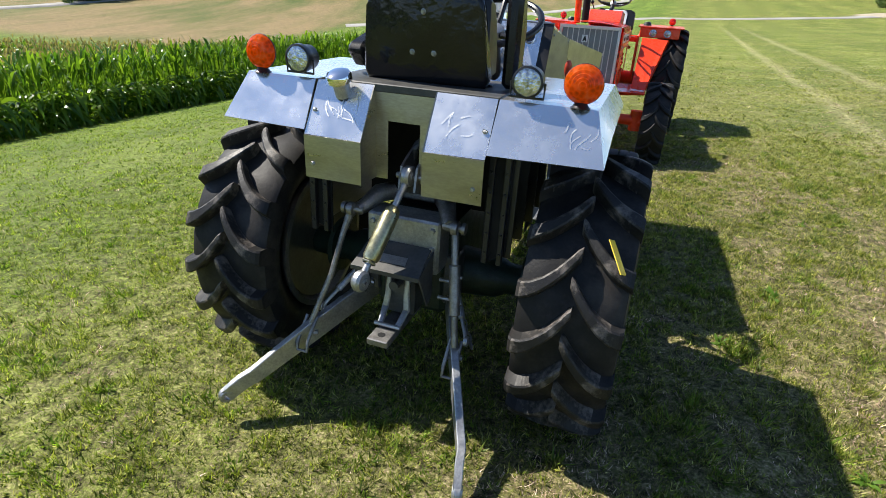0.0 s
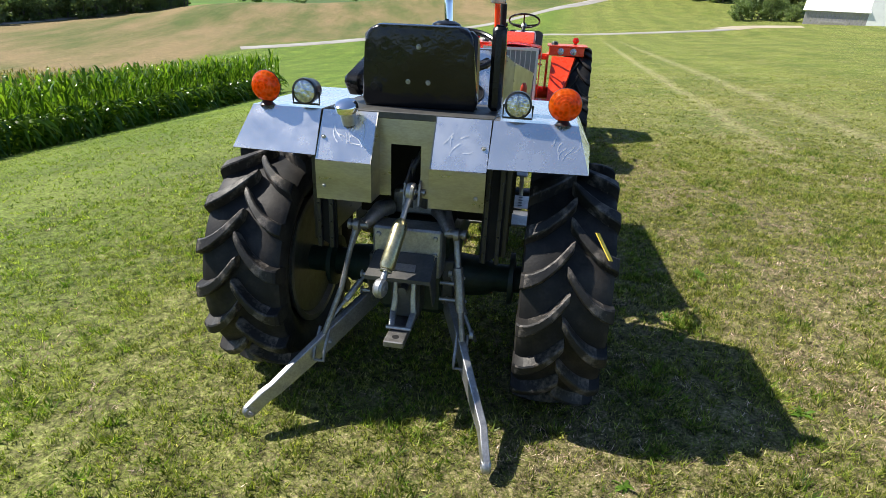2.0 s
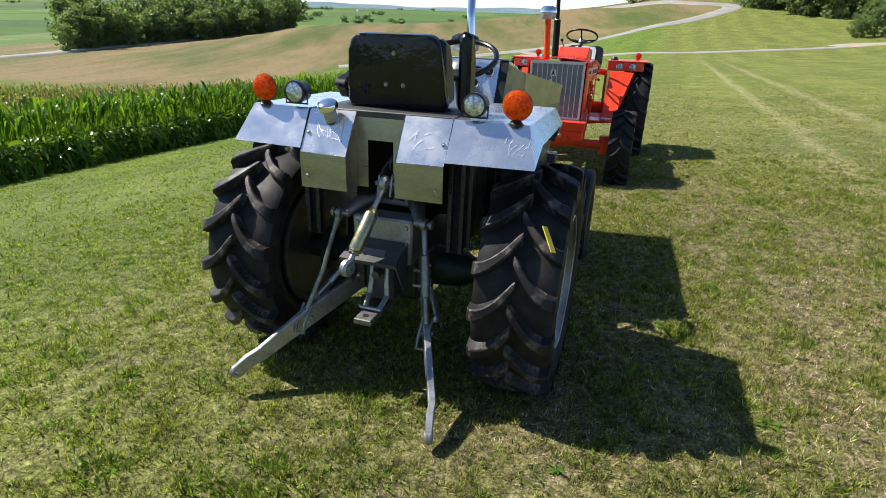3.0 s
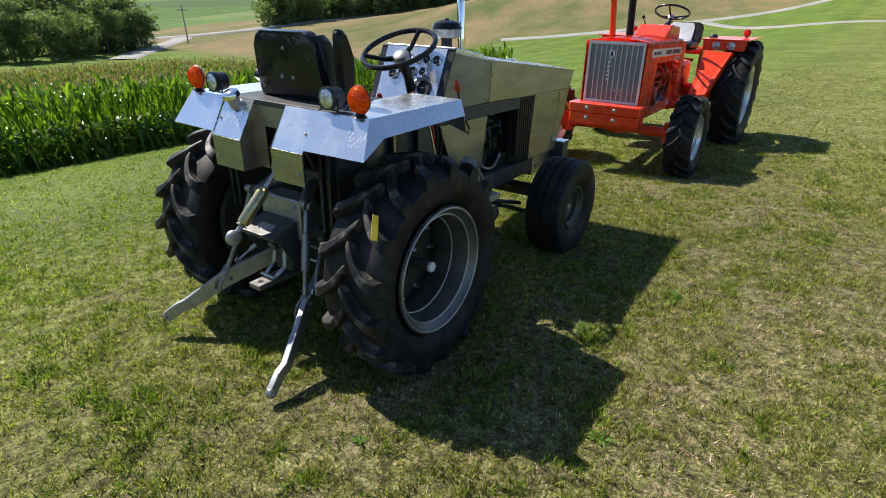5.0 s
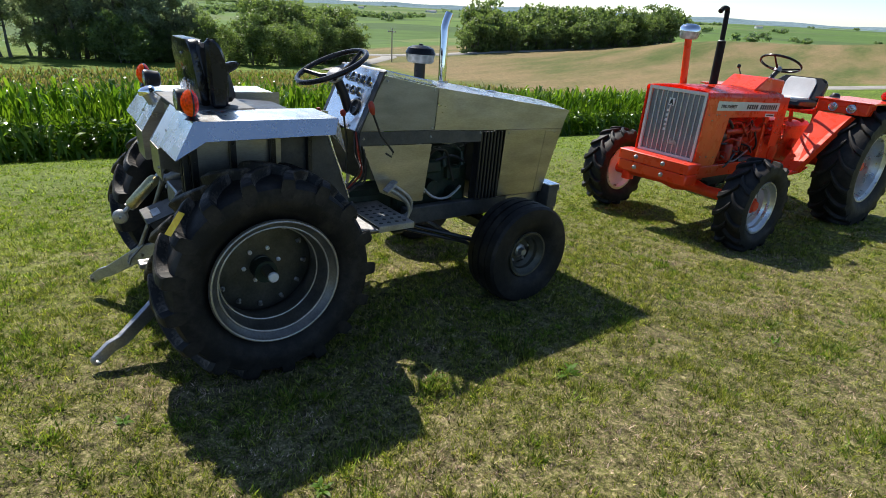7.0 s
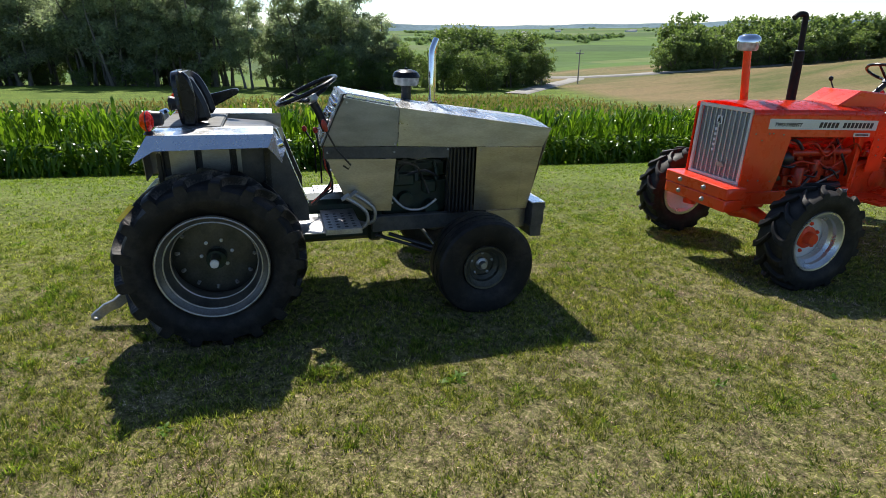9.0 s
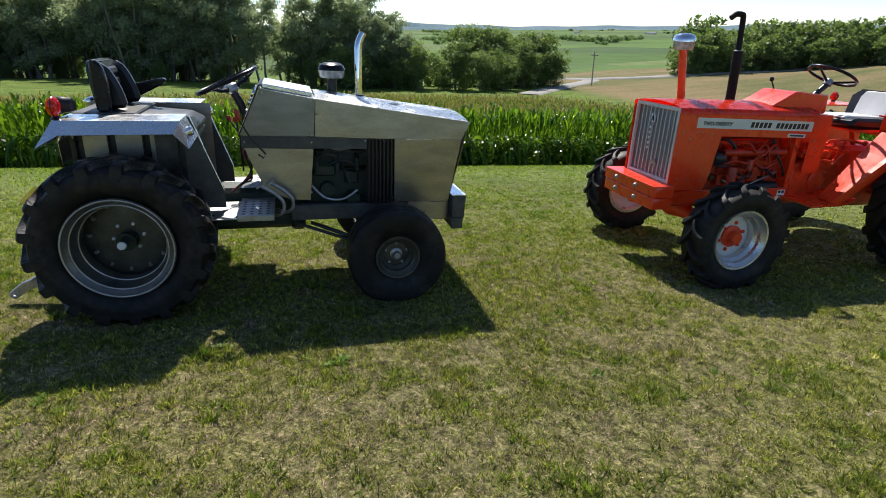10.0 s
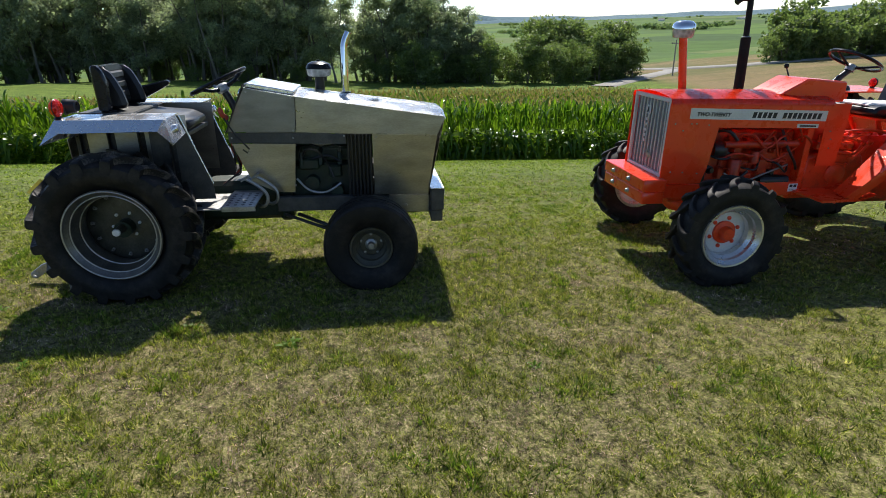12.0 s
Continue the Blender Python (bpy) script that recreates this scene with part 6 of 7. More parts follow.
        for r0, r1 in zip(rows, rows[1:]):
            for k in range(4):
                bm.faces.new((r0[k], r0[(k + 1) % 4], r1[(k + 1) % 4], r1[k]))
        bm.faces.new(rows[0][::-1])
        bm.faces.new(rows[-1])
        bmesh.ops.bevel(bm, geom=bm.edges[:], offset=0.003, segments=1, affect="EDGES")
        d = (pts[3] - pts[2]).normalized()
        sd = d.cross(up).normalized()
        e = Matrix.Translation(pts[3]) @ Matrix((sd, d, sd.cross(d))).transposed().to_4x4()
        lathe(bm, [(0.013, 0.017), (0.022, 0.016), (0.028, 0.008), (0.028, -0.008), (0.022, -0.016), (0.013, -0.017), (0.013, 0.017)], 20, e)
        arm = part("draft_arm", bm, GALV, GT, "cranked grey steel lower draft arm with ball end")
        bm = B()
        tube(bm, [pts[1] + Vector((0.02 * s, 0.02, 0.06)), pts[1] + Vector((0.02 * s, -0.05, -0.01)), pts[1] + Vector((0.02 * s, -0.06, -0.045)), pts[1] + Vector((-0.02 * s, -0.06, -0.045)), pts[1] + Vector((-0.02 * s, -0.05, -0.01)), pts[1] + Vector((-0.02 * s, 0.02, 0.06))], 0.007, 8)
        lathe(bm, [(0, 0.03), (0.010, 0.03), (0.011, -0.03), (0, -0.03)], 8, Matrix.Translation(pts[1]) @ pose(0, 0, 0, 0, 0, 20))
        part("shackle", bm, BARE, arm)
    # top link
    a, b = Vector((0.012, -0.240, 0.905)), Vector((-0.036, -0.497, 0.618))
    d = (b - a).normalized()
    bm = B()
    tube(bm, [a.lerp(b, 0.30), a.lerp(b, 0.33), a.lerp(b, 0.38), a.lerp(b, 0.78), a.lerp(b, 0.81), a.lerp(b, 0.82)], [0.014, 0.024, 0.029, 0.029, 0.024, 0.014], 20)
    link = part("top_link", bm, GOLD, GT, "yellow zinc-plated top link with ball ends")
    side = d.cross(Vector((0, 0, 1))).normalized()
    for p, q in ((a, 0.30), (b, 0.82)):
        bm = B()
        e = Matrix.Translation(p) @ Matrix((side, d, side.cross(d))).transposed().to_4x4()
        lathe(bm, [(0.015, 0.019), (0.029, 0.017), (0.036, 0.008), (0.036, -0.008), (0.029, -0.017), (0.015, -0.019), (0.015, 0.019)], 24, e)
        tube(bm, [a.lerp(b, q), p - d * 0.02 if q > 0.5 else p + d * 0.02], [0.011, 0.013], 12)
        lathe(bm, [(0.006, 0.023), (0.014, 0.022), (0.016, 0.0), (0.014, -0.022), (0.006, -0.023), (0.006, 0.023)], 12, e)
        part("ball_end", bm, GALV, link)
    bm = B()
    lathe(bm, [(0.022, 0.004), (0.027, 0.0), (0.022, -0.004)], 6, Matrix.Translation(a.lerp(b, 0.83)) @ Matrix((d, side, d.cross(side))).transposed().to_4x4())
    part("lock_nut", bm, GALV, link)
    # bracket in the slot
    bm = B()
    for x in (-0.010, 0.046):
        prism(bm, [(-0.27, 0.86), (-0.12, 0.80), (-0.12, 1.0), (-0.25, 0.94)], 0, x - 0.004, x + 0.004)
    tube(bm, [(-0.03, -0.24, 0.905), (0.065, -0.24, 0.905)], 0.010, 10)
    part("link_bracket", bm, BARE, GT)
    bm = B()
    tube(bm, [(-0.04, -0.10, 0.84), (0.0, -0.16, 0.98), (0.03, -0.10, 1.04)], 0.012, 8)
    tube(bm, [(0.05, -0.05, 0.84), (0.03, -0.12, 1.0)], 0.008, 8)
    box(bm, -0.10, 0.12, -0.08, 0.02, 0.76, 0.86, 0.01)
    part("hydraulic_line", bm, BARE, GT)
    # drawbar
    bm = B()
    box(bm, -0.040, 0.040, -0.450, 0.05, 0.345, 0.372, 0.004)
    bar = part("drawbar", bm, BARE, GT, "flat steel drawbar with a pin hole")
    bm = B()
    lathe(bm, [(0, 0.0012), (0.014, 0.0012), (0.014, 0)], 16, Matrix.Translation((0, -0.412, 0.372)) @ pose(0, 0, 0, 0, -90, 0))
    part("pin_hole", bm, INK, bar)
    for x in (-0.034, 0.038):
        bm = B()
        tube(bm, [(x, -0.275, 0.56), (x, -0.288, 0.47), (x * 1.15, -0.298, 0.42), (x * 0.9, -0.36, 0.378)], [0.009, 0.012, 0.013, 0.012], 8, flat=0.5)
        part("drawbar_hanger", bm, GALV, GT)
    bm = B()
    tube(bm, [(-0.05, -0.365, 0.385), (0.05, -0.365, 0.385)], 0.008, 8)
    part("drawbar_pin", bm, GALV, GT)
    for s in (-1, 1):
        p0, p1 = Vector((s * 0.165, -0.15, 0.545)), Vector((s * 0.285, -0.33, 0.375))
        bm = B()
        tube(bm, [p0, p0.lerp(p1, 0.3), p0.lerp(p1, 0.32), p0.lerp(p1, 0.68), p0.lerp(p1, 0.70), p1], [0.007, 0.007, 0.013, 0.013, 0.007, 0.007], 10)
        for q in (p0, p1):
            lathe(bm, [(0.008, 0.008), (0.018, 0.007), (0.018, -0.007), (0.008, -0.008)], 14, Matrix.Translation(q))
        part("stabiliser_rod", bm, GALV, GT, "threaded steel stabiliser rod")
        for f, z in ((0.55, 0.52), (0.80, 0.45)):
            bm = B()
            c = Vector((s * 0.16, -0.18 - 0.03 * f, z))
            tube(bm, [c + Vector((-0.03 * s, 0, 0)), c + Vector((0.045 * s, 0, 0))], 0.008, 8)
            lathe(bm, [(0.006, 0.004), (0.016, 0.003), (0.016, -0.003), (0.006, -0.004)], 12, Matrix.Translation(c + Vector((0.04 * s, 0, 0))))
            part("hitch_pin", bm, GALV, GT)
    bm = B()
    box(bm, -0.06, 0.06, -0.27, -0.12, 0.38, 0.56, 0.01)
    lathe(bm, [(0, 0.05), (0.018, 0.05), (0.018, 0.0), (0.035, -0.005), (0.035, -0.03)], 18, Matrix.Translation((0, -0.27, 0.52)) @ pose(0, 0, 0, 0, 0, -90))
    box(bm, 0.13, 0.18, -0.16, -0.06, 0.40, 0.60, 0.006)
    box(bm, -0.18, -0.13, -0.16, -0.06, 0.40, 0.60, 0.006)
    part("pto_housing", bm, DARKSTEEL, GT)
    for s in (-1, 1):
        bm = B()
        k0, k1 = Vector((s * 0.17, -0.12, 0.44)), Vector((s * 0.30, -0.30, 0.33))
        for i in range(8):
            c = k0.lerp(k1, (i + 0.5) / 8)
            e = Matrix.Translation(c) @ (k1 - k0).to_track_quat("X", "Z").to_matrix().to_4x4() @ pose(0, 0, 0, 90 * (i % 2))
            tube(bm, [e @ Vector((0.018 * math.cos(k * math.pi / 5), 0.009 * math.sin(k * math.pi / 5), 0)) for k in range(10)], 0.0035, 6, closed=True)
        part("check_chain", bm, BARE, GT, "steel check chain")


grey_running_gear()
grey_hood()
grey_cockpit()
grey_bodywork()
grey_hitch()


# ---- orange tractor, facing the grey one ----
OT = thing("orange_tractor", STAND @ pose(0.105, 0, 0), "restored orange tractor with cream grille and white seat", "tractor")


def add(name, bm, mat, label="", parent=None, sharp=35):
    return part(name, bm, mat, parent or OT, label, sharp)


def orange_front():
    # grille: frame, mesh, bars
    bm = B()
    for x0, x1, z0, z1 in ((-0.288, 0.288, 1.252, 1.282), (-0.288, 0.288, 0.690, 0.714), (-0.288, -0.262, 0.714, 1.252), (0.262, 0.288, 0.714, 1.252)):
        box(bm, x0, x1, 3.880, 3.905, z0, z1, 0.003)
    g = add("grille", bm, CREAM, "cream grille frame with close vertical bars")
    bm = B()
    box(bm, -0.262, 0.262, 3.908, 3.918, 0.714, 1.252, 0)
    add("backing", bm, SCREEN, "", g)
    first = None
    for k in range(9):
        x = -0.262 + 0.524 * (k + 1) / 10
        bm = B()
        if first is None:
            box(bm, -0.0034, 0.0034, 3.897, 3.908, 0.714, 1.252, 0.001)
            first = add("grille_bar", bm, CREAM, "", g)
            first.matrix_basis = pose(x, 0, 0)
        else:
            again(first, pose(x, 0, 0))
    first = None
    for k in range(33):
        z = 0.722 + k * 0.0162
        if first is None:
            bm = B()
            box(bm, -0.262, 0.262, 3.902, 3.907, -0.0018, 0.0018, 0)
            first = add("grille_wire", bm, SCREEN, "", g)
            first.matrix_basis = pose(0, 0, z)
        else:
            again(first, pose(0, 0, z))
    bm = B()
    box(bm, -0.066, -0.010, 3.884, 3.890, 1.130, 1.196, 0.001)
    badge = add("badge", bm, WHITE, "white square badge with black mark", g)
    bm = B()
    prism(bm, [(-0.058, 1.138), (-0.046, 1.138), (-0.042, 1.150), (-0.034, 1.150), (-0.030, 1.138), (-0.018, 1.138), (-0.034, 1.188), (-0.042, 1.188)], 1, 3.8815, 3.8838)
    add("mark", bm, INK, "", badge)
    bm = B()
    prism(bm, [(0.02, 0.80), (0.10, 0.80), (0.10, 0.815), (0.065, 0.845), (0.05, 0.825), (0.03, 0.85), (0.02, 0.83)], 1, 3.884, 3.889)
    add("badge", bm, GALV, "small bright metal emblem", g)
    for k in range(5):
        bm = B()
        z = 0.905 + k * 0.042
        prism(bm, [(-0.068, z), (-0.046, z + 0.004), (-0.048, z + 0.026), (-0.070, z + 0.022)], 1, 3.886, 3.891)
        add("emblem_bar", bm, WHITE, "white emblem bar on the grille", g)
    # hood shell round the grille
    bm = B()
    n = 9
    rows = []
    for y, zc, ze in ((3.872, 1.312, 1.288), (3.90, 1.318, 1.286), (4.4, 1.318, 1.282), (4.8, 1.315, 1.276), (5.20, 1.310, 1.270)):
        row = [(-0.312, ze - 0.05), (-0.312, ze - 0.022), (-0.300, ze - 0.004)]
        row += [(0.30 * (2 * i / (n - 1) - 1) * 0.93, ze + (zc - ze) * (1 - (2 * i / (n - 1) - 1) ** 2)) for i in range(n)]
        row += [(0.300, ze - 0.004), (0.312, ze - 0.022), (0.312, ze - 0.05)]
        rows.append([bm.verts.new((x, y, z)) for x, z in row])
    for a, b in zip(rows, rows[1:]):
        for i in range(len(a) - 1):
            bm.faces.new((a[i], a[i + 1], b[i + 1], b[i]))
    bmesh.ops.solidify(bm, geom=bm.faces[:], thickness=0.004)
    add("hood_top", bm, ORANGE, "glossy orange hood top")
    for s in (-1, 1):
        def pl(pts):
            return [(s * 0.310, y, z) for y, z in (pts if s > 0 else pts[::-1])]
        bm = B()
        sheet(bm, pl([(3.872, 0.640), (4.210, 0.640), (4.243, 0.75), (4.285, 1.070), (5.165, 1.052), (5.165, 1.226), (3.872, 1.242)]), 0.006)
        side = add("hood_side", bm, ORANGE, "orange hood side with decal strip")
        bm = B()
        sheet(bm, [(s * 0.3125, y, z) for y, z in ([(4.035, 1.136), (5.158, 1.108), (5.158, 1.187), (4.035, 1.215)] if s > 0 else [(4.035, 1.215), (5.158, 1.187), (5.158, 1.108), (4.035, 1.136)])], 0.002)
        strip = add("decal_strip", bm, CREAM, "cream strip with dark lettering", side)
        # the maker's name as plain bars, one for each letter
        for k in range(14):
            if k == 5:
                continue
            y = 4.535 + k * 0.0415
            z = 1.160 - (y - 4.6) * 0.025
            bm = B()
            prism(bm, [(y, z - 0.022), (y + 0.029, z - 0.022), (y + 0.037, z + 0.020), (y + 0.008, z + 0.020)], 0, s * 0.3126, s * 0.3142)
            add("dark_bar", bm, INK, "", strip)
        bm = B()
        prism(bm, [(4.925, 1.062), (5.105, 1.057), (5.105, 1.087), (4.925, 1.092)], 0, s * 0.3105, s * 0.3122)
        tagp = add("small_decal", bm, CREAM, "", side)
        bm = B()
        prism(bm, [(4.945, 1.070), (5.085, 1.066), (5.085, 1.078), (4.945, 1.082)], 0, s * 0.3123, s * 0.3132)
        add("dark_bar", bm, INK, "", tagp)
        bm = B()
        sheet(bm, pl([(5.165, 0.760), (5.330, 0.76), (5.345, 1.08), (5.345, 1.24), (5.165, 1.24)]), 0.006)
        post = add("side_post", bm, ORANGE, "")
        first = None
        for y, z in ((3.93, 1.10), (4.00, 1.05), (4.06, 1.10), (4.10, 1.10), (4.20, 1.09), (3.95, 0.735), (4.05, 0.73), (4.17, 0.72), (5.22, 1.03), (5.24, 0.97), (5.24, 0.90)):
            p = pose(s * 0.3105, y, z, 0, 0, 0 if s > 0 else 180)
            if first is None:
                bm = B()
                bolt(bm, Matrix(), 0.006, 0.006)
                first = add("panel_bolt", bm, GALV)
                first.matrix_basis = p
            else:
                again(first, p)
    cu = bpy.data.curves.new("model_word", "FONT")
    cu.body, cu.size, cu.shear, cu.extrude = "TWO-TWENTY", 0.039, 0.25, 0.0008
    cu.offset = 0.0016
    tmp = new("model_word", cu)
    me = bpy.data.meshes.new_from_object(tmp)
    bpy.data.objects.remove(tmp)
    me.materials.append(INK)
    word = new("model_word", me)
    word.parent = [o for o in OT.children_recursive if o.name.startswith("decal_strip")][1]
    word.matrix_basis = Matrix.Translation((0.3134, 4.085, 1.158)) @ Matrix(((0, 0, 1, 0), (1, 0, 0, 0), (0, 1, 0, 0), (0, 0, 0, 1))) @ pose(0, 0, 0, 0, 0, -1.4)
    # weights
    for z0, z1, w, y0 in ((0.597, 0.690, 0.372, 3.720), (0.500, 0.592, 0.362, 3.722)):
        bm = B()
        prism(bm, [(-w, y0 + 0.008), (-w + 0.02, y0), (w - 0.02, y0), (w, y0 + 0.008), (w, 3.90), (-w, 3.90)], 2, z0, z1, 0.006)
        wt = add("front_weight", bm, ORANGE, "thick orange front weight bar")
        for x in (-0.17, 0.115):
            bm = B()
            lathe(bm, [(0, 0.022), (0.011, 0.021), (0.016, 0.014), (0.017, 0.004), (0.022, 0.0)], 18, pose(x, y0, (z0 + z1) / 2, 0, 0, -90))
            add("weight_bolt", bm, GALV, "", wt)
    for s in (-1, 1):
        bm = B()
        prism(bm, [(3.88, 0.515), (5.10, 0.515), (5.10, 0.625), (3.88, 0.625)], 0, s * 0.215, s * 0.275, 0.005)
        rail = add("frame_rail", bm, ORANGE)
        if s > 0:
            bm = B()
            box(bm, 0.2752, 0.2765, 5.005, 5.085, 0.545, 0.610, 0)
            lab = add("warning_label", bm, WHITE, "white label with dark marks", rail)
            bm = B()
            box(bm, 0.2766, 0.2772, 5.015, 5.040, 0.582, 0.602, 0)
            box(bm, 0.2766, 0.2772, 5.050, 5.075, 0.582, 0.602, 0)
            box(bm, 0.2766, 0.2772, 5.015, 5.075, 0.555, 0.560, 0)
            add("dark_bar", bm, INK, "", lab)
    # axle and wheels
    bm = B()
    tube(bm, [(-0.56, 4.205, 0.40), (-0.30, 4.205, 0.40), (-0.16, 4.205, 0.42), (0.0, 4.205, 0.43), (0.16, 4.205, 0.42), (0.30, 4.205, 0.40), (0.56, 4.205, 0.40)], [0.055, 0.05, 0.065, 0.10, 0.065, 0.05, 0.055], 16)
    for s in (-1, 1):
        tube(bm, [(s * 0.56, 4.205, 0.50), (s * 0.56, 4.205, 0.30)], 0.06, 14)
        tube(bm, [(s * 0.58, 4.205, 0.39), (s * 0.72, 4.205, 0.39)], 0.055, 14)
    box(bm, -0.20, 0.20, 4.02, 4.30, 0.46, 0.53, 0.015)
    add("front_axle", bm, ORANGECAST, "orange driven front axle")
    for s in (-1, 1):
        farm_wheel(OT, "front_wheel", pose(s * 0.738, 4.205, 0.385), s, 0.412, 0.25, 0.220, 15, -0.034, WHITEPAINT, SILVERWHITE, ORANGECAST, (6, 0.108, 0.015, ORANGECAST), 0.084, 0.046,
                   "white wheel with orange hub and six orange bolts", 0.032, "lugged black front tyre", 0.185, None, 0.042, RUBBER)
        farm_wheel(OT, "rear_wheel", pose(s * 0.800, 6.17, 0.605), s, 0.640, 0.36, 0.345, 19, -0.17, WHITEPAINT, SILVERWHITE, ORANGECAST, (8, 0.12, 0.014, GALV), 0.08, 0.05,
                   "white rear wheel with silver-white rim", 0.036, "large lugged black rear tyre", 0.27, None, 0.046, RUBBER)
    # engine
    bm = B()
    box(bm, -0.17, 0.17, 4.30, 5.10, 0.58, 0.86, 0.02)
    box(bm, -0.15, 0.15, 4.32, 5.06, 0.86, 1.02, 0.02)
    box(bm, -0.11, 0.11, 4.36, 5.02, 1.02, 1.10, 0.03)
    for i in range(4):
        box(bm, 0.165, 0.195, 4.42 + i * 0.16, 4.53 + i * 0.16, 0.66, 0.80, 0.012)
        tube(bm, [(0.15, 4.47 + i * 0.16, 0.96), (0.20, 4.47 + i * 0.16, 0.965), (0.235, 4.47 + i * 0.16, 0.93)], 0.024, 10)
    tube(bm, [(0.235, 4.40, 0.925), (0.235, 5.02, 0.925)], 0.030, 12)
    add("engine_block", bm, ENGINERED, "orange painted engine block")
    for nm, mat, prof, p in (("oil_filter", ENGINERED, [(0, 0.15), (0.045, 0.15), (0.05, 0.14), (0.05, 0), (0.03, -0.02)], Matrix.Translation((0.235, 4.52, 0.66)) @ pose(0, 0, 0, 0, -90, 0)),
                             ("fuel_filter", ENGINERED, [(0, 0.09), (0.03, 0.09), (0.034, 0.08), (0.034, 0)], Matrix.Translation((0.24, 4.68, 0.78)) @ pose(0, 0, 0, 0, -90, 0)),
                             ("starter", BLACK, [(0, 0.2), (0.042, 0.2), (0.045, 0.0), (0.03, -0.04)], Matrix.Translation((0.23, 4.80, 0.63)) @ pose(0, 0, 0, 0, 0, 90)),
                             ("alternator", BLACK, [(0, 0.11), (0.05, 0.11), (0.062, 0.09), (0.062, 0.02), (0.05, 0)], Matrix.Translation((0.20, 4.33, 0.88)) @ pose(0, 0, 0, 0, 0, 90)),
                             ("fan_pulley", BLACK, [(0, 0.03), (0.07, 0.03), (0.06, 0.015), (0.07, 0), (0, 0)], Matrix.Translation((0.0, 4.28, 0.80)) @ pose(0, 0, 0, 0, 0, -90))):
        bm = B()
        lathe(bm, prof, 22, p)
        add(nm, bm, mat)
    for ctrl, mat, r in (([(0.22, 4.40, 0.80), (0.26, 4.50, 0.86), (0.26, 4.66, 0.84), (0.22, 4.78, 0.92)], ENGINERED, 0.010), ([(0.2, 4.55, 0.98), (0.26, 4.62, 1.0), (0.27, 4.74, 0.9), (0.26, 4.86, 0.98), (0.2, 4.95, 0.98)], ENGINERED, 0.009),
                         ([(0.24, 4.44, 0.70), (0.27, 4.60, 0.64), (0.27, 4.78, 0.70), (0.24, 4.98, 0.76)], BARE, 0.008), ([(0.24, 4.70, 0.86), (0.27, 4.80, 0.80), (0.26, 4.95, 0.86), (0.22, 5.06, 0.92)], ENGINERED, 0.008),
                         ([(0.18, 4.34, 1.02), (0.24, 4.42, 1.03), (0.25, 4.50, 0.96)], BLACK, 0.014), ([(0.2, 4.9, 1.03), (0.26, 4.93, 0.9), (0.26, 5.02, 0.78), (0.2, 5.1, 0.7)], BLACK, 0.010),
                         ([(0.22, 4.36, 0.62), (0.27, 4.48, 0.6), (0.27, 4.62, 0.72)], BLACK, 0.012)):
        bm = B()
        tube(bm, curve_pts(ctrl), r, 8)
        add("engine_pipe", bm, mat)
    rng = random.Random(12)
    for k in range(14):
        y, z = 4.34 + (k % 7) * 0.105 + rng.uniform(-0.02, 0.02), 0.70 + (k // 7) * 0.19 + rng.uniform(-0.04, 0.05)
        w, h = rng.uniform(0.018, 0.04), rng.uniform(0.02, 0.05)
        bm = B()
        if k % 2:
            box(bm, 0.15, 0.20 + rng.uniform(0, 0.04), y - w, y + w, z - h, z + h, 0.006)
        else:
            lathe(bm, [(0, 0.10), (w * 0.6, 0.098), (w * 0.7, 0.07), (w, 0.065), (w, 0.0)], 14, pose(0.14, y, z))
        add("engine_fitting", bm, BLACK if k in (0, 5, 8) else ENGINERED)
    for k in range(9):
        y, z = 4.32 + k * 0.085, 0.68 + 0.30 * rng.random()
        bm = B()
        tube(bm, curve_pts([(0.20, y, z), (0.26, y + 0.05, z + rng.uniform(-0.05, 0.10)), (0.265, y + 0.12, z + rng.uniform(-0.08, 0.08)), (0.20, y + 0.18, z + rng.uniform(-0.05, 0.12))], 4), rng.uniform(0.005, 0.010), 7)
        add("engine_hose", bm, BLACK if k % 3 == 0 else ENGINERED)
    bm = B()
    box(bm, -0.27, 0.27, 4.20, 4.27, 0.62, 1.20, 0.008)
    add("radiator", bm, BLACK)
    bm = B()
    box(bm, -0.26, 0.26, 5.08, 5.13, 0.56, 1.24, 0.005)
    add("firewall", bm, ORANGE)
    # intake stack
    bm = B()
    tube(bm, [(-0.175, 4.22, 1.29), (-0.19, 4.165, 1.70)], 0.031, 20)
    st = add("intake_pipe", bm, ORANGE, "orange intake pipe with chrome cap")
    p = Matrix.Translation((-0.19, 4.160, 0)) @ pose(0, 0, 0, 0, -90, 0)
    bm = B()
    lathe(bm, [(0.035, 1.690), (0.070, 1.694), (0.078, 1.705), (0.083, 1.760), (0.079, 1.760), (0.074, 1.708), (0.035, 1.697)], 32, p)
    add("bowl", bm, BOWL, "clear plastic bowl", st)
    bm = B()
    lathe(bm, [(0, 1.822), (0.04, 1.820), (0.066, 1.812), (0.083, 1.795), (0.089, 1.772), (0.089, 1.756), (0.08, 1.756)], 32, p)
    add("cap", bm, CHROME, "bright chrome domed cap", st)
    # exhaust
    bm = B()
    tube(bm, [(-0.155, 4.70, 1.28), (-0.165, 4.685, 1.70)], 0.038, 20)
    ex = add("exhaust_pipe", bm, MATTBLACK, "black muffler and bent tail pipe")
    bm = B()
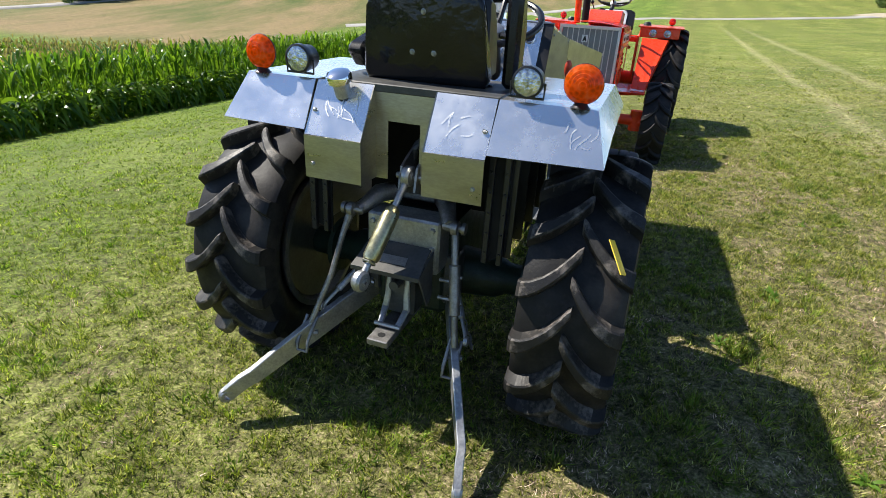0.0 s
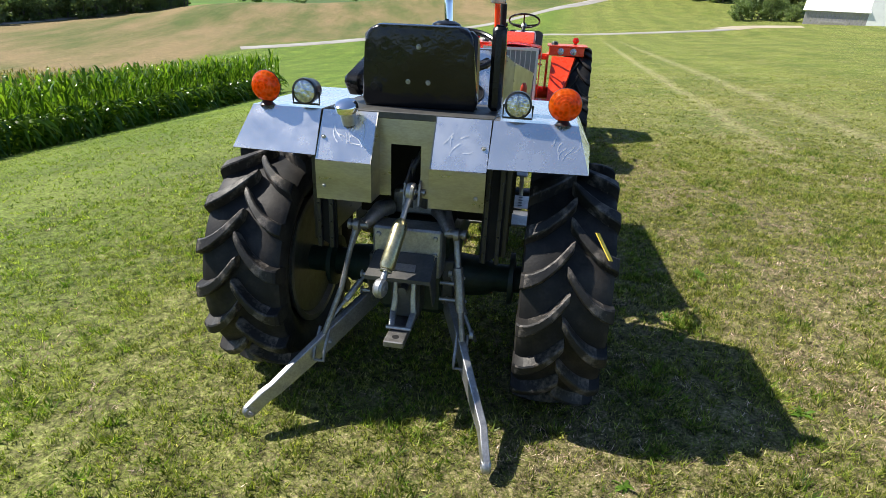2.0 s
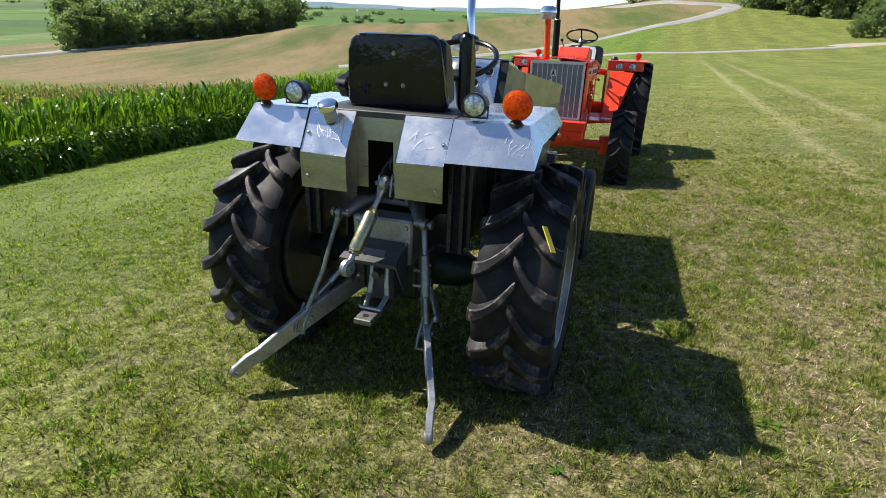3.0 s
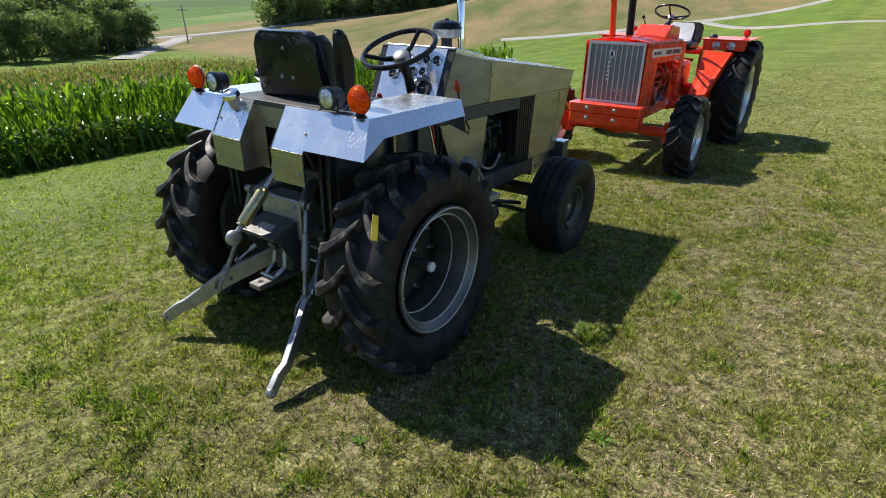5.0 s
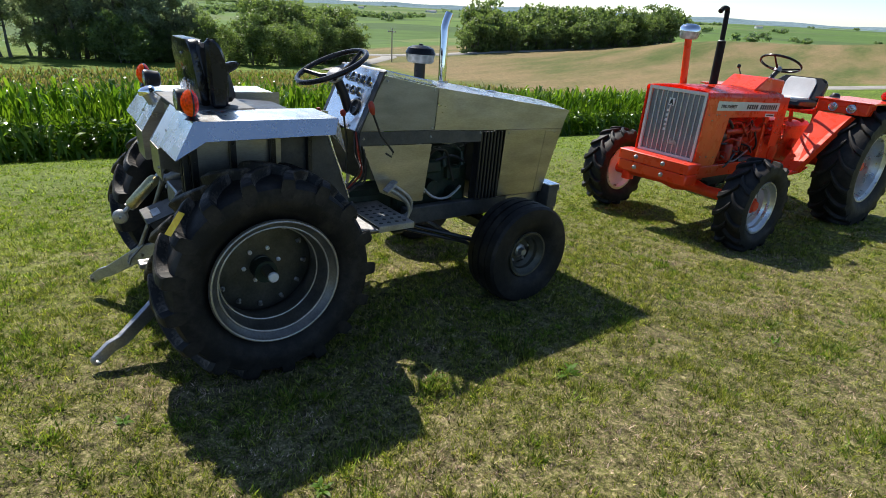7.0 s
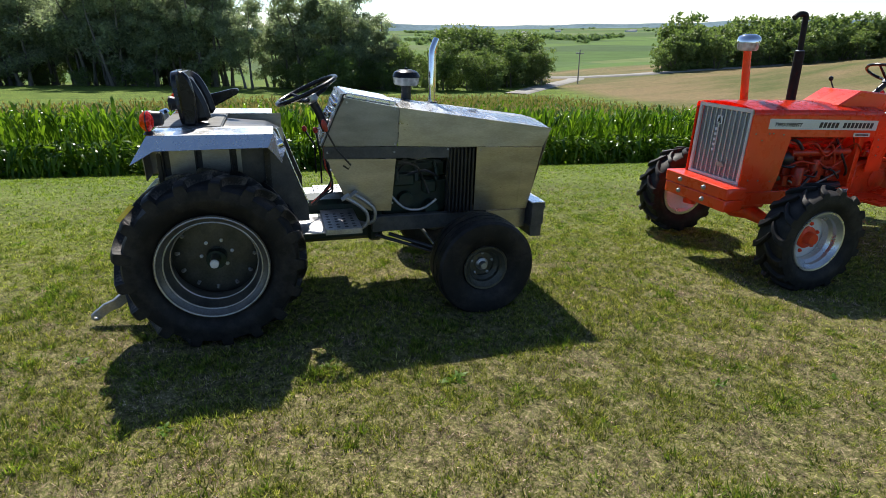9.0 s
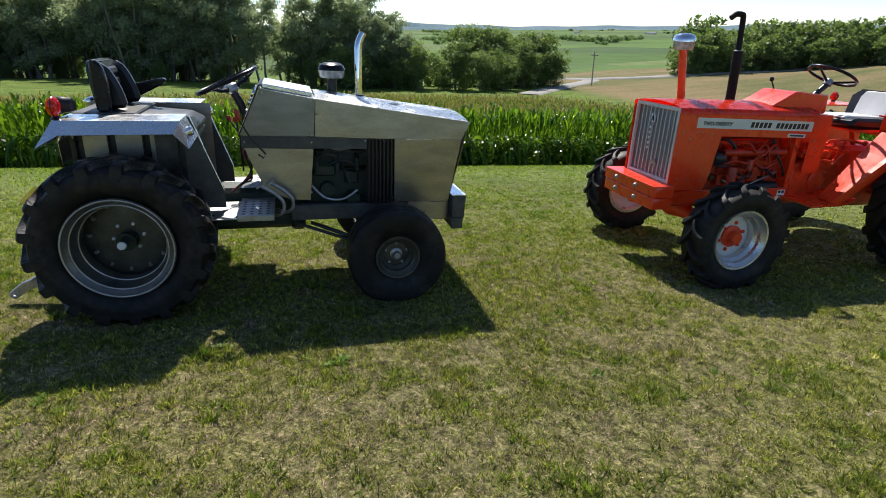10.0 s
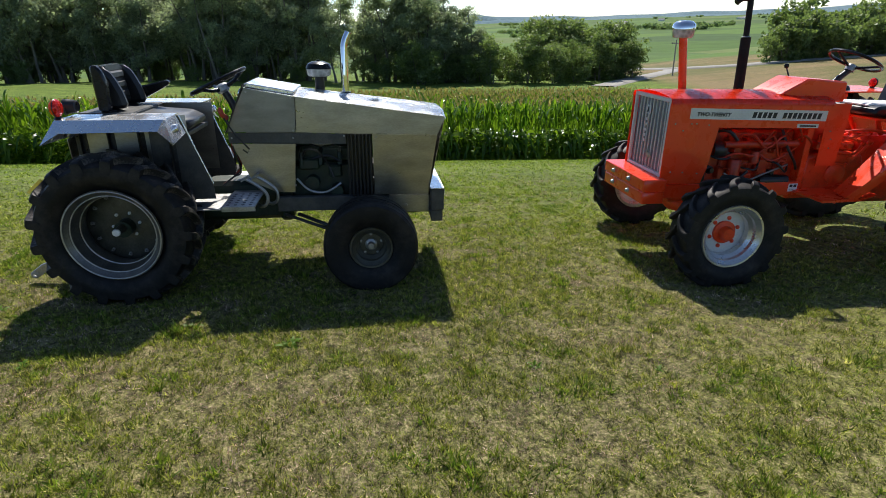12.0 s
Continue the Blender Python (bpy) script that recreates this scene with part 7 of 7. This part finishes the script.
    tube(bm, curve_pts([(-0.165, 4.685, 1.69), (-0.172, 4.676, 1.88), (-0.176, 4.672, 1.965), (-0.176, 4.655, 1.985), (-0.176, 4.60, 1.985), (-0.176, 4.555, 1.955)], 5), 0.0225, 14)
    add("tail_pipe", bm, MATTBLACK, "", ex)
    bm = B()
    lathe(bm, [(0.030, 0.006), (0.034, 0.0), (0.030, -0.006), (0.024, 0)], 18, Matrix.Translation((-0.165, 4.685, 1.705)) @ pose(0, 0, 0, 0, -90, 0))
    add("clamp", bm, GALV, "", ex)
    bm = B()
    box(bm, 0.00, 0.11, 4.985, 5.06, 1.305, 1.318, 0.004)
    add("hood_latch", bm, BLACK)


def orange_rear():
    # cowl under the steering wheel
    bm = B()
    x0, x1 = -0.155, 0.212
    prism(bm, [(4.80, 1.295), (5.02, 1.415), (5.355, 1.392), (5.365, 1.24), (5.20, 1.24)], 0, x0, x1, 0.012)
    add("cowl", bm, ORANGE, "orange wedge-shaped dash cowl")
    bm = B()
    prism(bm, [(5.13, 0.84), (5.56, 0.84), (5.50, 0.98), (5.36, 1.02), (5.34, 1.24), (5.13, 1.24)], 0, -0.17, 0.13, 0.02)
    add("steering_support", bm, ORANGECAST, "orange cast support under the dash")
    c = Vector((0.051, 5.509, 1.540))
    tilt = Matrix.Translation(c) @ pose(0, 0, 0, -24, 0, 0)
    bm = B()
    tube(bm, [tilt @ Vector((0.192 * math.cos(k * math.pi / 24), 0.192 * math.sin(k * math.pi / 24), 0)) for k in range(48)], 0.012, 10, closed=True)
    for k in (30, 150, 270):
        d = Vector((math.cos(radians(k)), math.sin(radians(k)), 0))
        tube(bm, [tilt @ (d * 0.02 + Vector((0, 0, -0.06))), tilt @ (d * 0.188)], [0.011, 0.008], 8)
    sw = add("steering_wheel", bm, PLASTIC, "black thin-rimmed steering wheel")
    bm = B()
    lathe(bm, [(0, -0.03), (0.025, -0.034), (0.036, -0.05), (0.036, -0.085)], 20, tilt @ pose(0, 0, 0, 0, -90, 0))
    add("wheel_cap", bm, GALV, "", sw)
    bm = B()
    tube(bm, [tilt @ Vector((0, 0, -0.08)), (0.04, 5.33, 1.33)], 0.024, 12)
    add("steering_column", bm, BLACK)
    bm = B()
    tube(bm, [(-0.10, 5.10, 1.38), (-0.14, 5.08, 1.47)], 0.006, 8)
    lv = add("throttle_lever", bm, BLACK)
    bm = B()
    lathe(bm, [(0, 0.022), (0.014, 0.018), (0.019, 0.004), (0.015, -0.012), (0.006, -0.016)], 16, Matrix.Translation((-0.143, 5.078, 1.485)) @ pose(0, 0, 0, 0, -90, 0))
    add("knob", bm, PLASTIC, "", lv)
    # seat
    bm = B()
    prism(bm, [(5.58, 1.135), (6.02, 1.115), (6.06, 1.17), (6.02, 1.205), (5.62, 1.215), (5.56, 1.18)], 0, -0.20, 0.30, 0.022)
    add("seat_cushion", bm, VINYL, "black seat cushion with white centre")
    bm = B()
    prism(bm, [(5.60, 1.20), (6.02, 1.19), (6.02, 1.216), (5.62, 1.226), (5.585, 1.21)], 0, -0.10, 0.20, 0.010)
    add("white_panel", bm, WHITEVINYL, "white vinyl centre panel")
    m = Matrix.Translation((0.05, 6.03, 1.19)) @ pose(0, 0, 0, -20)
    out = []
    for cx, cz, a0 in ((0.19, 0.19, 0), (-0.19, 0.19, 90)):
        out += [(cx + 0.06 * math.cos(radians(a0 + k * 18)), cz + 0.06 * math.sin(radians(a0 + k * 18))) for k in range(6)]
    out += [(-0.25, 0.0), (0.25, 0.0)]
    bm = B()
    prism(bm, out, 1, 0.0, 0.075, 0.020)
    bmesh.ops.transform(bm, matrix=m, verts=bm.verts)
    sb = add("seat_back", bm, VINYL, "black padded seat back")
    bm = B()
    prism(bm, [(x * 0.62, 0.01 + z * 0.93) for x, z in out], 1, -0.008, 0.02, 0.010)
    bmesh.ops.transform(bm, matrix=m, verts=bm.verts)
    add("white_panel", bm, WHITEVINYL, "white vinyl centre panel", sb)
    bm = B()
    tube(bm, [(-0.1, 5.70, 1.12), (-0.08, 5.80, 0.98)], 0.02, 8)
    tube(bm, [(0.2, 5.70, 1.12), (0.18, 5.80, 0.98)], 0.02, 8)
    box(bm, -0.2, 0.3, 5.66, 6.0, 1.098, 1.118, 0.004)
    add("seat_frame", bm, ORANGECAST)
    # gearbox and final drive
    bm = B()
    box(bm, -0.15, 0.15, 5.10, 5.70, 0.44, 0.82, 0.03)
    box(bm, -0.19, 0.19, 5.66, 6.34, 0.40, 0.96, 0.04)
    box(bm, -0.12, 0.12, 5.25, 5.66, 0.82, 0.90, 0.02)
    lathe(bm, [(0.12, 0.0), (0.12, 0.05), (0.09, 0.06)], 24, pose(0.16, 5.42, 0.64))
    lathe(bm, [(0, 0.05), (0.06, 0.05), (0.07, 0.0)], 20, pose(0.18, 5.95, 0.72))
    tube(bm, [(-0.62, 6.17, 0.605), (0.62, 6.17, 0.605)], 0.085, 20)
    for s in (-1, 1):
        lathe(bm, [(0.15, -0.03), (0.15, 0.03), (0.09, 0.05)], 24, pose(s * 0.50, 6.17, 0.605))
    add("gearbox", bm, ORANGECAST, "orange gearbox and rear axle housing")
    bm = B()
    prism(bm, [(5.12, 0.50), (5.66, 0.48), (5.70, 0.66), (5.62, 0.84), (5.30, 0.86), (5.12, 0.82)], 0, 0.14, 0.255, 0.025)
    for y, z in ((5.18, 0.56), (5.18, 0.70), (5.20, 0.79), (5.34, 0.82), (5.48, 0.81), (5.60, 0.76), (5.62, 0.62), (5.50, 0.54), (5.34, 0.54)):
        bolt(bm, pose(0.255, y, z), 0.010, 0.010)
    case = add("side_housing", bm, ORANGECAST, "orange cast side housing with bolts")
    bm = B()
    lathe(bm, [(0, 0.030), (0.05, 0.028), (0.075, 0.016), (0.09, 0.012), (0.09, 0.0)], 24, pose(0.255, 5.40, 0.68))
    add("round_cover", bm, ORANGECAST, "", case)
    bm = B()
    box(bm, 0.12, 0.25, 5.20, 5.52, 0.87, 0.93, 0.012)
    for y in (5.24, 5.31, 5.38, 5.45):
        tube(bm, [(0.20, y, 0.92), (0.20, y, 0.985), (0.235, y + 0.01, 1.0)], 0.013, 9)
        lathe(bm, [(0, 0.022), (0.014, 0.02), (0.019, 0.0), (0.019, -0.012)], 8, pose(0.25, y, 0.90))
    add("valve_block", bm, ORANGE, "glossy orange hydraulic valve block")
    for ctrl, r in (([(0.16, 5.20, 0.92), (0.22, 5.35, 0.98), (0.24, 5.55, 0.94)], 0.010), ([(0.17, 5.35, 0.90), (0.24, 5.42, 0.95), (0.24, 5.58, 0.99), (0.16, 5.72, 0.98)], 0.009), ([(0.18, 5.30, 0.80), (0.26, 5.36, 0.86), (0.27, 5.5, 0.84), (0.2, 5.64, 0.90)], 0.010),
                    ([(0.18, 5.45, 1.0), (0.26, 5.60, 1.03), (0.30, 5.78, 1.0)], 0.011), ([(0.20, 5.22, 0.76), (0.28, 5.30, 0.77), (0.28, 5.46, 0.76)], 0.008), ([(0.2, 5.5, 0.72), (0.26, 5.55, 0.82), (0.24, 5.66, 0.92)], 0.012)):
        bm = B()
        tube(bm, curve_pts(ctrl), r, 8)
        lathe(bm, [(0, r * 2.2), (r * 1.7, r * 2.0), (r * 1.9, 0), (r * 1.5, -r)], 8, Matrix.Translation(ctrl[-1]) @ pose(0, 0, 0, 0, -60, 0))
        add("hydraulic_pipe", bm, ORANGECAST)
    for y, z, L in ((5.24, 0.88, 0.07), (5.33, 0.86, 0.06), (5.44, 0.90, 0.08), (5.58, 0.94, 0.07)):
        bm = B()
        lathe(bm, [(0, L), (0.018, L), (0.020, L * 0.7), (0.030, L * 0.6), (0.030, 0.0)], 12, Matrix.Translation((0.15, y, z)) @ pose(0, 0, 0, 0, -40, 0))
        add("hydraulic_valve", bm, ORANGECAST)
    for s in (-1, 1):
        bm = B()
        prism(bm, [(5.05, 0.560), (5.36, 0.565), (5.50, 0.60), (5.50, 0.585), (5.36, 0.545), (5.05, 0.540)], 0, s * 0.16, s * 0.60, 0.004)
        tube(bm, [(s * 0.16, 5.20, 0.50), (s * 0.55, 5.20, 0.54)], 0.02, 8)
        add("footboard", bm, ORANGE, "orange footboard")

        def q(*pts):
            pts = [(s * x, y, z) for x, y, z in pts]
            return pts if s > 0 else pts[::-1]
        # fender: sloping front sheet, side, top
        bm = B()
        sheet(bm, q((0.430, 5.275, 0.582), (0.585, 5.245, 0.575), (0.745, 5.735, 1.120), (0.445, 5.735, 1.128)), 0.006)
        sheet(bm, q((0.585, 5.245, 0.575), (0.600, 5.33, 0.56), (0.765, 5.80, 1.10), (0.745, 5.735, 1.120)), 0.006)
        fd = add("fender", bm, ORANGE, "orange sheet fender with sloping front", sharp=20)
        bm = B()
        prism(bm, [(0.375, 5.80), (0.375, 6.55), (0.405, 6.55), (0.405, 5.80)] if s > 0 else [(-0.375, 5.80), (-0.375, 6.55), (-0.405, 6.55), (-0.405, 5.80)], 2, 0.62, 1.14)
        add("inner_side", bm, ORANGE, "", fd)
        bm = B()
        box(bm, s * 0.40, s * 0.86, 5.755, 5.95, 1.130, 1.245, 0.008)
        sheet(bm, q((0.375, 5.74, 1.256), (0.90, 5.74, 1.256), (0.92, 6.52, 1.262), (0.375, 6.52, 1.262)), 0.012)
        topb = add("fender_top", bm, ORANGE, "orange fender top with lamp box", fd)
        for x in (0.555, 0.72):
            p = pose(s * x, 5.752, 1.188, 0, 0, -90)
            bm = B()
            lathe(bm, [(0.037, 0.004), (0.043, 0.012), (0.047, 0.004), (0.047, -0.004)], 24, p)
            hl = add("headlamp", bm, CHROME, "round clear headlamp", topb)
        bm = B()
        lathe(bm, [(0, 0.045), (0.03, 0.04), (0.045, 0.02), (0.05, 0.0)], 18, Matrix.Translation((s * 0.47, 5.95, 1.262)) @ pose(0, 0, 0, 0, -90, 0))
        add("horn", bm, BLACK, "", fd)
        lx = 0.765 if s > 0 else -0.645
        p = pose(lx, 6.40, 1.312, 0, 0, -90)
        bm = B()
        lathe(bm, [(0.043, 0.006), (0.044, 0.0), (0.043, -0.006)], 24, p)
        tube(bm, [(lx, 6.40, 1.262), (lx, 6.40, 1.275)], 0.02, 12)
        rl = add("marker_lamp", bm, BLACK, "red round marker lamp")
        for f in (1, -1):
            bm = B()
            lathe(bm, [(0, f * 0.034), (0.015, f * 0.032), (0.032, f * 0.022), (0.042, f * 0.006), (0.042, f * 0.001), (0, f * 0.001)], 24, p)
            add("lens", bm, REDLENS, "", rl)
        for x in (0.555, 0.72):
            p = pose(s * x, 5.752, 1.188, 0, 0, -90)
            bm = B()
            lathe(bm, [(0, 0.0105), (0.02, 0.010), (0.038, 0.005), (0.038, 0.001), (0, 0.001)], 22, p)
            add("headlamp_lens", bm, CLEAR, "", topb).visible_shadow = False
    bm = B()
    box(bm, -0.40, 0.40, 5.98, 6.05, 1.06, 1.12, 0.006)
    box(bm, -0.40, 0.40, 6.40, 6.46, 1.06, 1.12, 0.006)
    add("fender_brace", bm, ORANGE)


orange_front()
orange_rear()


# ---- grass blades ----
def value_noise(x, y, seed):
    """Smooth noise over the plan, 0 to 1, one cell a metre."""
    xi, yi = np.floor(x).astype(np.int64), np.floor(y).astype(np.int64)
    fx, fy = x - xi, y - yi
    fx, fy = fx * fx * (3 - 2 * fx), fy * fy * (3 - 2 * fy)

    def at(i, j):
        k = (i * 374761393 + j * 668265263 + seed * 1442695041) & 0xFFFFFFFF
        k = ((k ^ (k >> 13)) * 1274126177) & 0xFFFFFFFF
        return ((k ^ (k >> 16)) & 0xFFFF) / 65535.0
    return (at(xi, yi) * (1 - fx) + at(xi + 1, yi) * fx) * (1 - fy) + (at(xi, yi + 1) * (1 - fx) + at(xi + 1, yi + 1) * fx) * fy


def dryness(x, y):
    """How thin and straw-coloured the sward is: patches drawn out along the mowing, fewer down the slope."""
    u, v = -0.93 * x + 0.36 * y, 0.36 * x + 0.93 * y
    n = 0.28 * value_noise(u * 1.3, v * 0.7, 3) + 0.32 * value_noise(u * 4.2, v * 2.4, 5) + 0.24 * value_noise(u * 10.0, v * 7.0, 9) + 0.16 * value_noise(u * 24, v * 20, 12)
    lush = np.clip((u - 0.2) / 3.5, 0, 1)
    # the thin places beside and behind the tractor, and the thick sward uphill
    for px, py, gain, wide in ((2.3, 2.0, 0.07, 0.7), (-1.4, 1.6, 0.09, 0.5), (-2.1, 5.2, 0.12, 0.8), (1.1, 2.2, 0.06, 0.4), (3.5, 4.1, -0.12, 1.0), (-2.4, 3.3, -0.06, 0.8)):
        n = n + gain * np.exp(-((x - px) ** 2 + (y - py) ** 2) / wide ** 2)
    # two wheel tracks along the slope
    lane = 0.932 * x - 0.363 * y
    n = n + 0.075 * np.clip((y - 3.5) / 3.0, 0, 1) * (np.exp(-((lane - 2.35) / 0.15) ** 2) + np.exp(-((lane - 3.75) / 0.17) ** 2))
    return np.clip((n - 0.500 - 0.12 * lush) / 0.11, 0, 1)


def clumps(x, y):
    """Where coarse green tufts stand."""
    n = 0.55 * value_noise(x * 5.0 + 3, y * 5.0, 21) + 0.45 * value_noise(x * 13.0, y * 13.0 + 7, 22)
    return np.clip((n - 0.36) / 0.3, 0, 1)


def blade_material(name, stops, tint, through, gloss, glow=(1.35, 1.40, 0.75)):
    """Blades, each of its own tone; tint: how far the place's own tone shows."""
    m, nt, b = material(name)
    geo = nt.nodes.new("ShaderNodeNewGeometry")
    col = ramp(nt, geo.outputs["Random Per Island"], stops)
    patch = ramp(nt, noise_at(nt, coords(nt, "world"), 24.0, 3.0, 0.6), [(0.36, grey(0.34)), (0.5, grey(1.0)), (0.64, grey(1.68))])
    col = mix(nt, 1.0, col, patch, "MULTIPLY")
    v, fine, tone, lush = grass_tones(nt, 0.4)
    if tint:
        col = mix(nt, tint, col, mix(nt, 1.0, tone, grey(1.35), "MULTIPLY"))
        col = mix(nt, lush, col, mix(nt, 1.0, col, (0.92, 1.12, 0.64), "MULTIPLY"))
    nt.links.new(col, b.inputs["Base Color"])
    b.inputs["Roughness"].default_value = gloss
    b.inputs["Specular IOR Level"].default_value = 0.25
    tr = nt.nodes.new("ShaderNodeBsdfTranslucent")
    nt.links.new(mix(nt, 1.0, col, glow, "MULTIPLY"), tr.inputs["Color"])
    ms = node(nt, "ShaderNodeMixShader", {0: through})
    nt.links.new(b.outputs[0], ms.inputs[1])
    nt.links.new(tr.outputs[0], ms.inputs[2])
    nt.links.new(ms.outputs[0], nt.nodes["Material Output"].inputs["Surface"])
    return m


GREENBLADE = blade_material("green_blades", [(0.0, (0.036, 0.062, 0.008)), (0.45, (0.182, 0.224, 0.030)), (0.8, (0.372, 0.378, 0.080)), (1.0, (0.60, 0.52, 0.27))], 0.12, 0.42, 0.42)
STRAWBLADE = blade_material("straw_blades", [(0.0, (0.15, 0.092, 0.060)), (0.5, (0.52, 0.375, 0.275)), (1.0, (0.84, 0.67, 0.53))], 0.0, 0.25, 0.7, (1.0, 0.93, 0.82))
TUFTBLADE = blade_material("tuft_blades", [(0.0, (0.040, 0.082, 0.009)), (0.6, (0.130, 0.205, 0.024)), (1.0, (0.26, 0.34, 0.052))], 0.10, 0.45, 0.40)


def grass(name, count, height, width, area, seed, weight, mat, label, per=1, spread=0.0, lie=1.0, blunt=0.6):
    """Leaning blades in tufts, thinned by weight(x, y). lie: how far they lean over; blunt: the part of them that the mower cut square."""
    rng = np.random.default_rng(seed)
    x0, x1, y0, y1 = area
    tufts = count // per
    x, y = rng.uniform(x0, x1, tufts * 5), rng.uniform(y0, y1, tufts * 5)
    keep = rng.uniform(size=len(x)) < weight(x, y)
    x, y = np.repeat(x[keep][:tufts], per), np.repeat(y[keep][:tufts], per)
    n = len(x)
    a, b = rng.uniform(0, 2 * math.pi, n), rng.uniform(0, 2 * math.pi, n)
    out = spread * np.sqrt(rng.uniform(0, 1.6, n))
    x, y = x + np.cos(a) * out, y + np.sin(a) * out
    a = a + rng.normal(0, 0.8, n)
    h = height * rng.uniform(0.45, 1.25, n) * (0.70 + 0.5 * clumps(x, y))
    w = width * rng.uniform(0.6, 1.3, n)
    lean = np.minimum(h, height) * rng.uniform(0.1, 1.15, n) * lie
    z = terrain(x, y) - 0.004
    foot = np.where(rng.uniform(size=n) < blunt, 0.25, 1.0)
    tip = np.where(foot < 1, 1.0, 0.1)

    def at(s, k):
        q = s ** 1.7
        return np.stack([x + np.cos(a) * lean * q + np.cos(b) * w * k, y + np.sin(a) * lean * q + np.sin(b) * w * k, z + h * s * (1 - 0.18 * s)], -1)
    verts = np.stack([at(0.0, -foot), at(0.0, foot), at(1.0, tip)], 1).reshape(-1, 3)
    faces = np.arange(3 * n).reshape(-1, 3)
    return tagged(new(name, cloud_mesh(name, verts, faces, [mat])), label, "grass", kind="stuff")


NEAR = (-4.4, 8.2, -3.8, 8.6)
grass("short_grass", 900000, 0.033, 0.0034, NEAR, 3, lambda x, y: near_weight(x, y) * (1 - 0.60 * dryness(x, y)), GREENBLADE, "short mown green grass blades", 16, 0.017)
grass("straw_grass", 340000, 0.020, 0.0027, NEAR, 5, lambda x, y: near_weight(x, y) * (0.10 + 0.90 * dryness(x, y)), STRAWBLADE, "dry straw-coloured clippings and blades in thin patches", 10, 0.022, 1.5, 0.5)
grass("grass_tufts", 130000, 0.048, 0.0046, NEAR, 8, lambda x, y: near_weight(x, y) * (1 - dryness(x, y)) * clumps(x + 1.7, y) ** 3, TUFTBLADE, "coarse green tufts missed by the mower", 18, 0.020, 1.3, 0.3)
grass("clover_leaves", 150000, 0.024, 0.0062, NEAR, 14, lambda x, y: near_weight(x, y) * (1 - dryness(x, y)) * clumps(x * 0.5, y * 0.5 + 4.0) ** 1.5, TUFTBLADE, "small broad green clover leaves among the grass", 9, 0.022, 1.3, 1.0)
FAR = (-16.0, 18.0, -8.0, 22.0)
grass("lawn_grass", 270000, 0.042, 0.0075, FAR, 4, lambda x, y: mid_weight(x, y) * (1 - 0.75 * dryness(x, y)), GREENBLADE, "short mown green grass further over the lawn", 8, 0.03)
grass("lawn_straw", 60000, 0.026, 0.0065, FAR, 6, lambda x, y: mid_weight(x, y) * (0.06 + 0.94 * dryness(x, y)), STRAWBLADE, "dry straw-coloured blades further over the lawn", 8, 0.04, 1.5, 0.5)
WEEDLEAF = leaf_material("weed_leaf", (0.075, 0.160, 0.018), (0.150, 0.260, 0.030), 0.45)


def weed(x, y, seed, size, n):
    """A low rosette of broad leaves among the grass."""
    rng = np.random.default_rng(seed)
    ob = thing("weed", Matrix.Translation((x, y, stand_on(x, y) + 0.002)), "small bright green weed in the mown lawn", "weed", "weeds in the lawn")
    s = np.linspace(0, 1, 5)
    p = np.outer(size * s, [1, 0, 0]) + np.outer(size * (0.9 * s - 0.75 * s ** 2) * 0.8, [0, 0, 1])
    v = ribbon(p, size * np.array([0.04, 0.11, 0.14, 0.10, 0.01]), np.array([0, 1.0, 0.15]))
    leaf = new("leaf", cloud_mesh("leaf", v, np.array([(2 * i, 2 * i + 1, 2 * i + 3, 2 * i + 2) for i in range(4)]), [WEEDLEAF]))
    leaf.parent = ob
    for k in range(n):
        m = pose(rng.normal(0, size * 0.25), rng.normal(0, size * 0.25), 0, rng.normal(0, 14), rng.normal(0, 18), rng.uniform(0, 360)) @ Matrix.Scale(rng.uniform(0.6, 1.1), 4)
        if k == 0:
            leaf.matrix_basis = m
        else:
            again(leaf, m)


for i, (x, y, s, n) in enumerate(((1.775, 2.60, 0.07, 16), (1.30, 2.12, 0.05, 14), (1.42, 1.30, 0.05, 14), (2.86, 4.27, 0.04, 12), (2.55, 3.70, 0.04, 12), (0.55, 1.05, 0.045, 12))):
    weed(x, y, 40 + i, s, n)
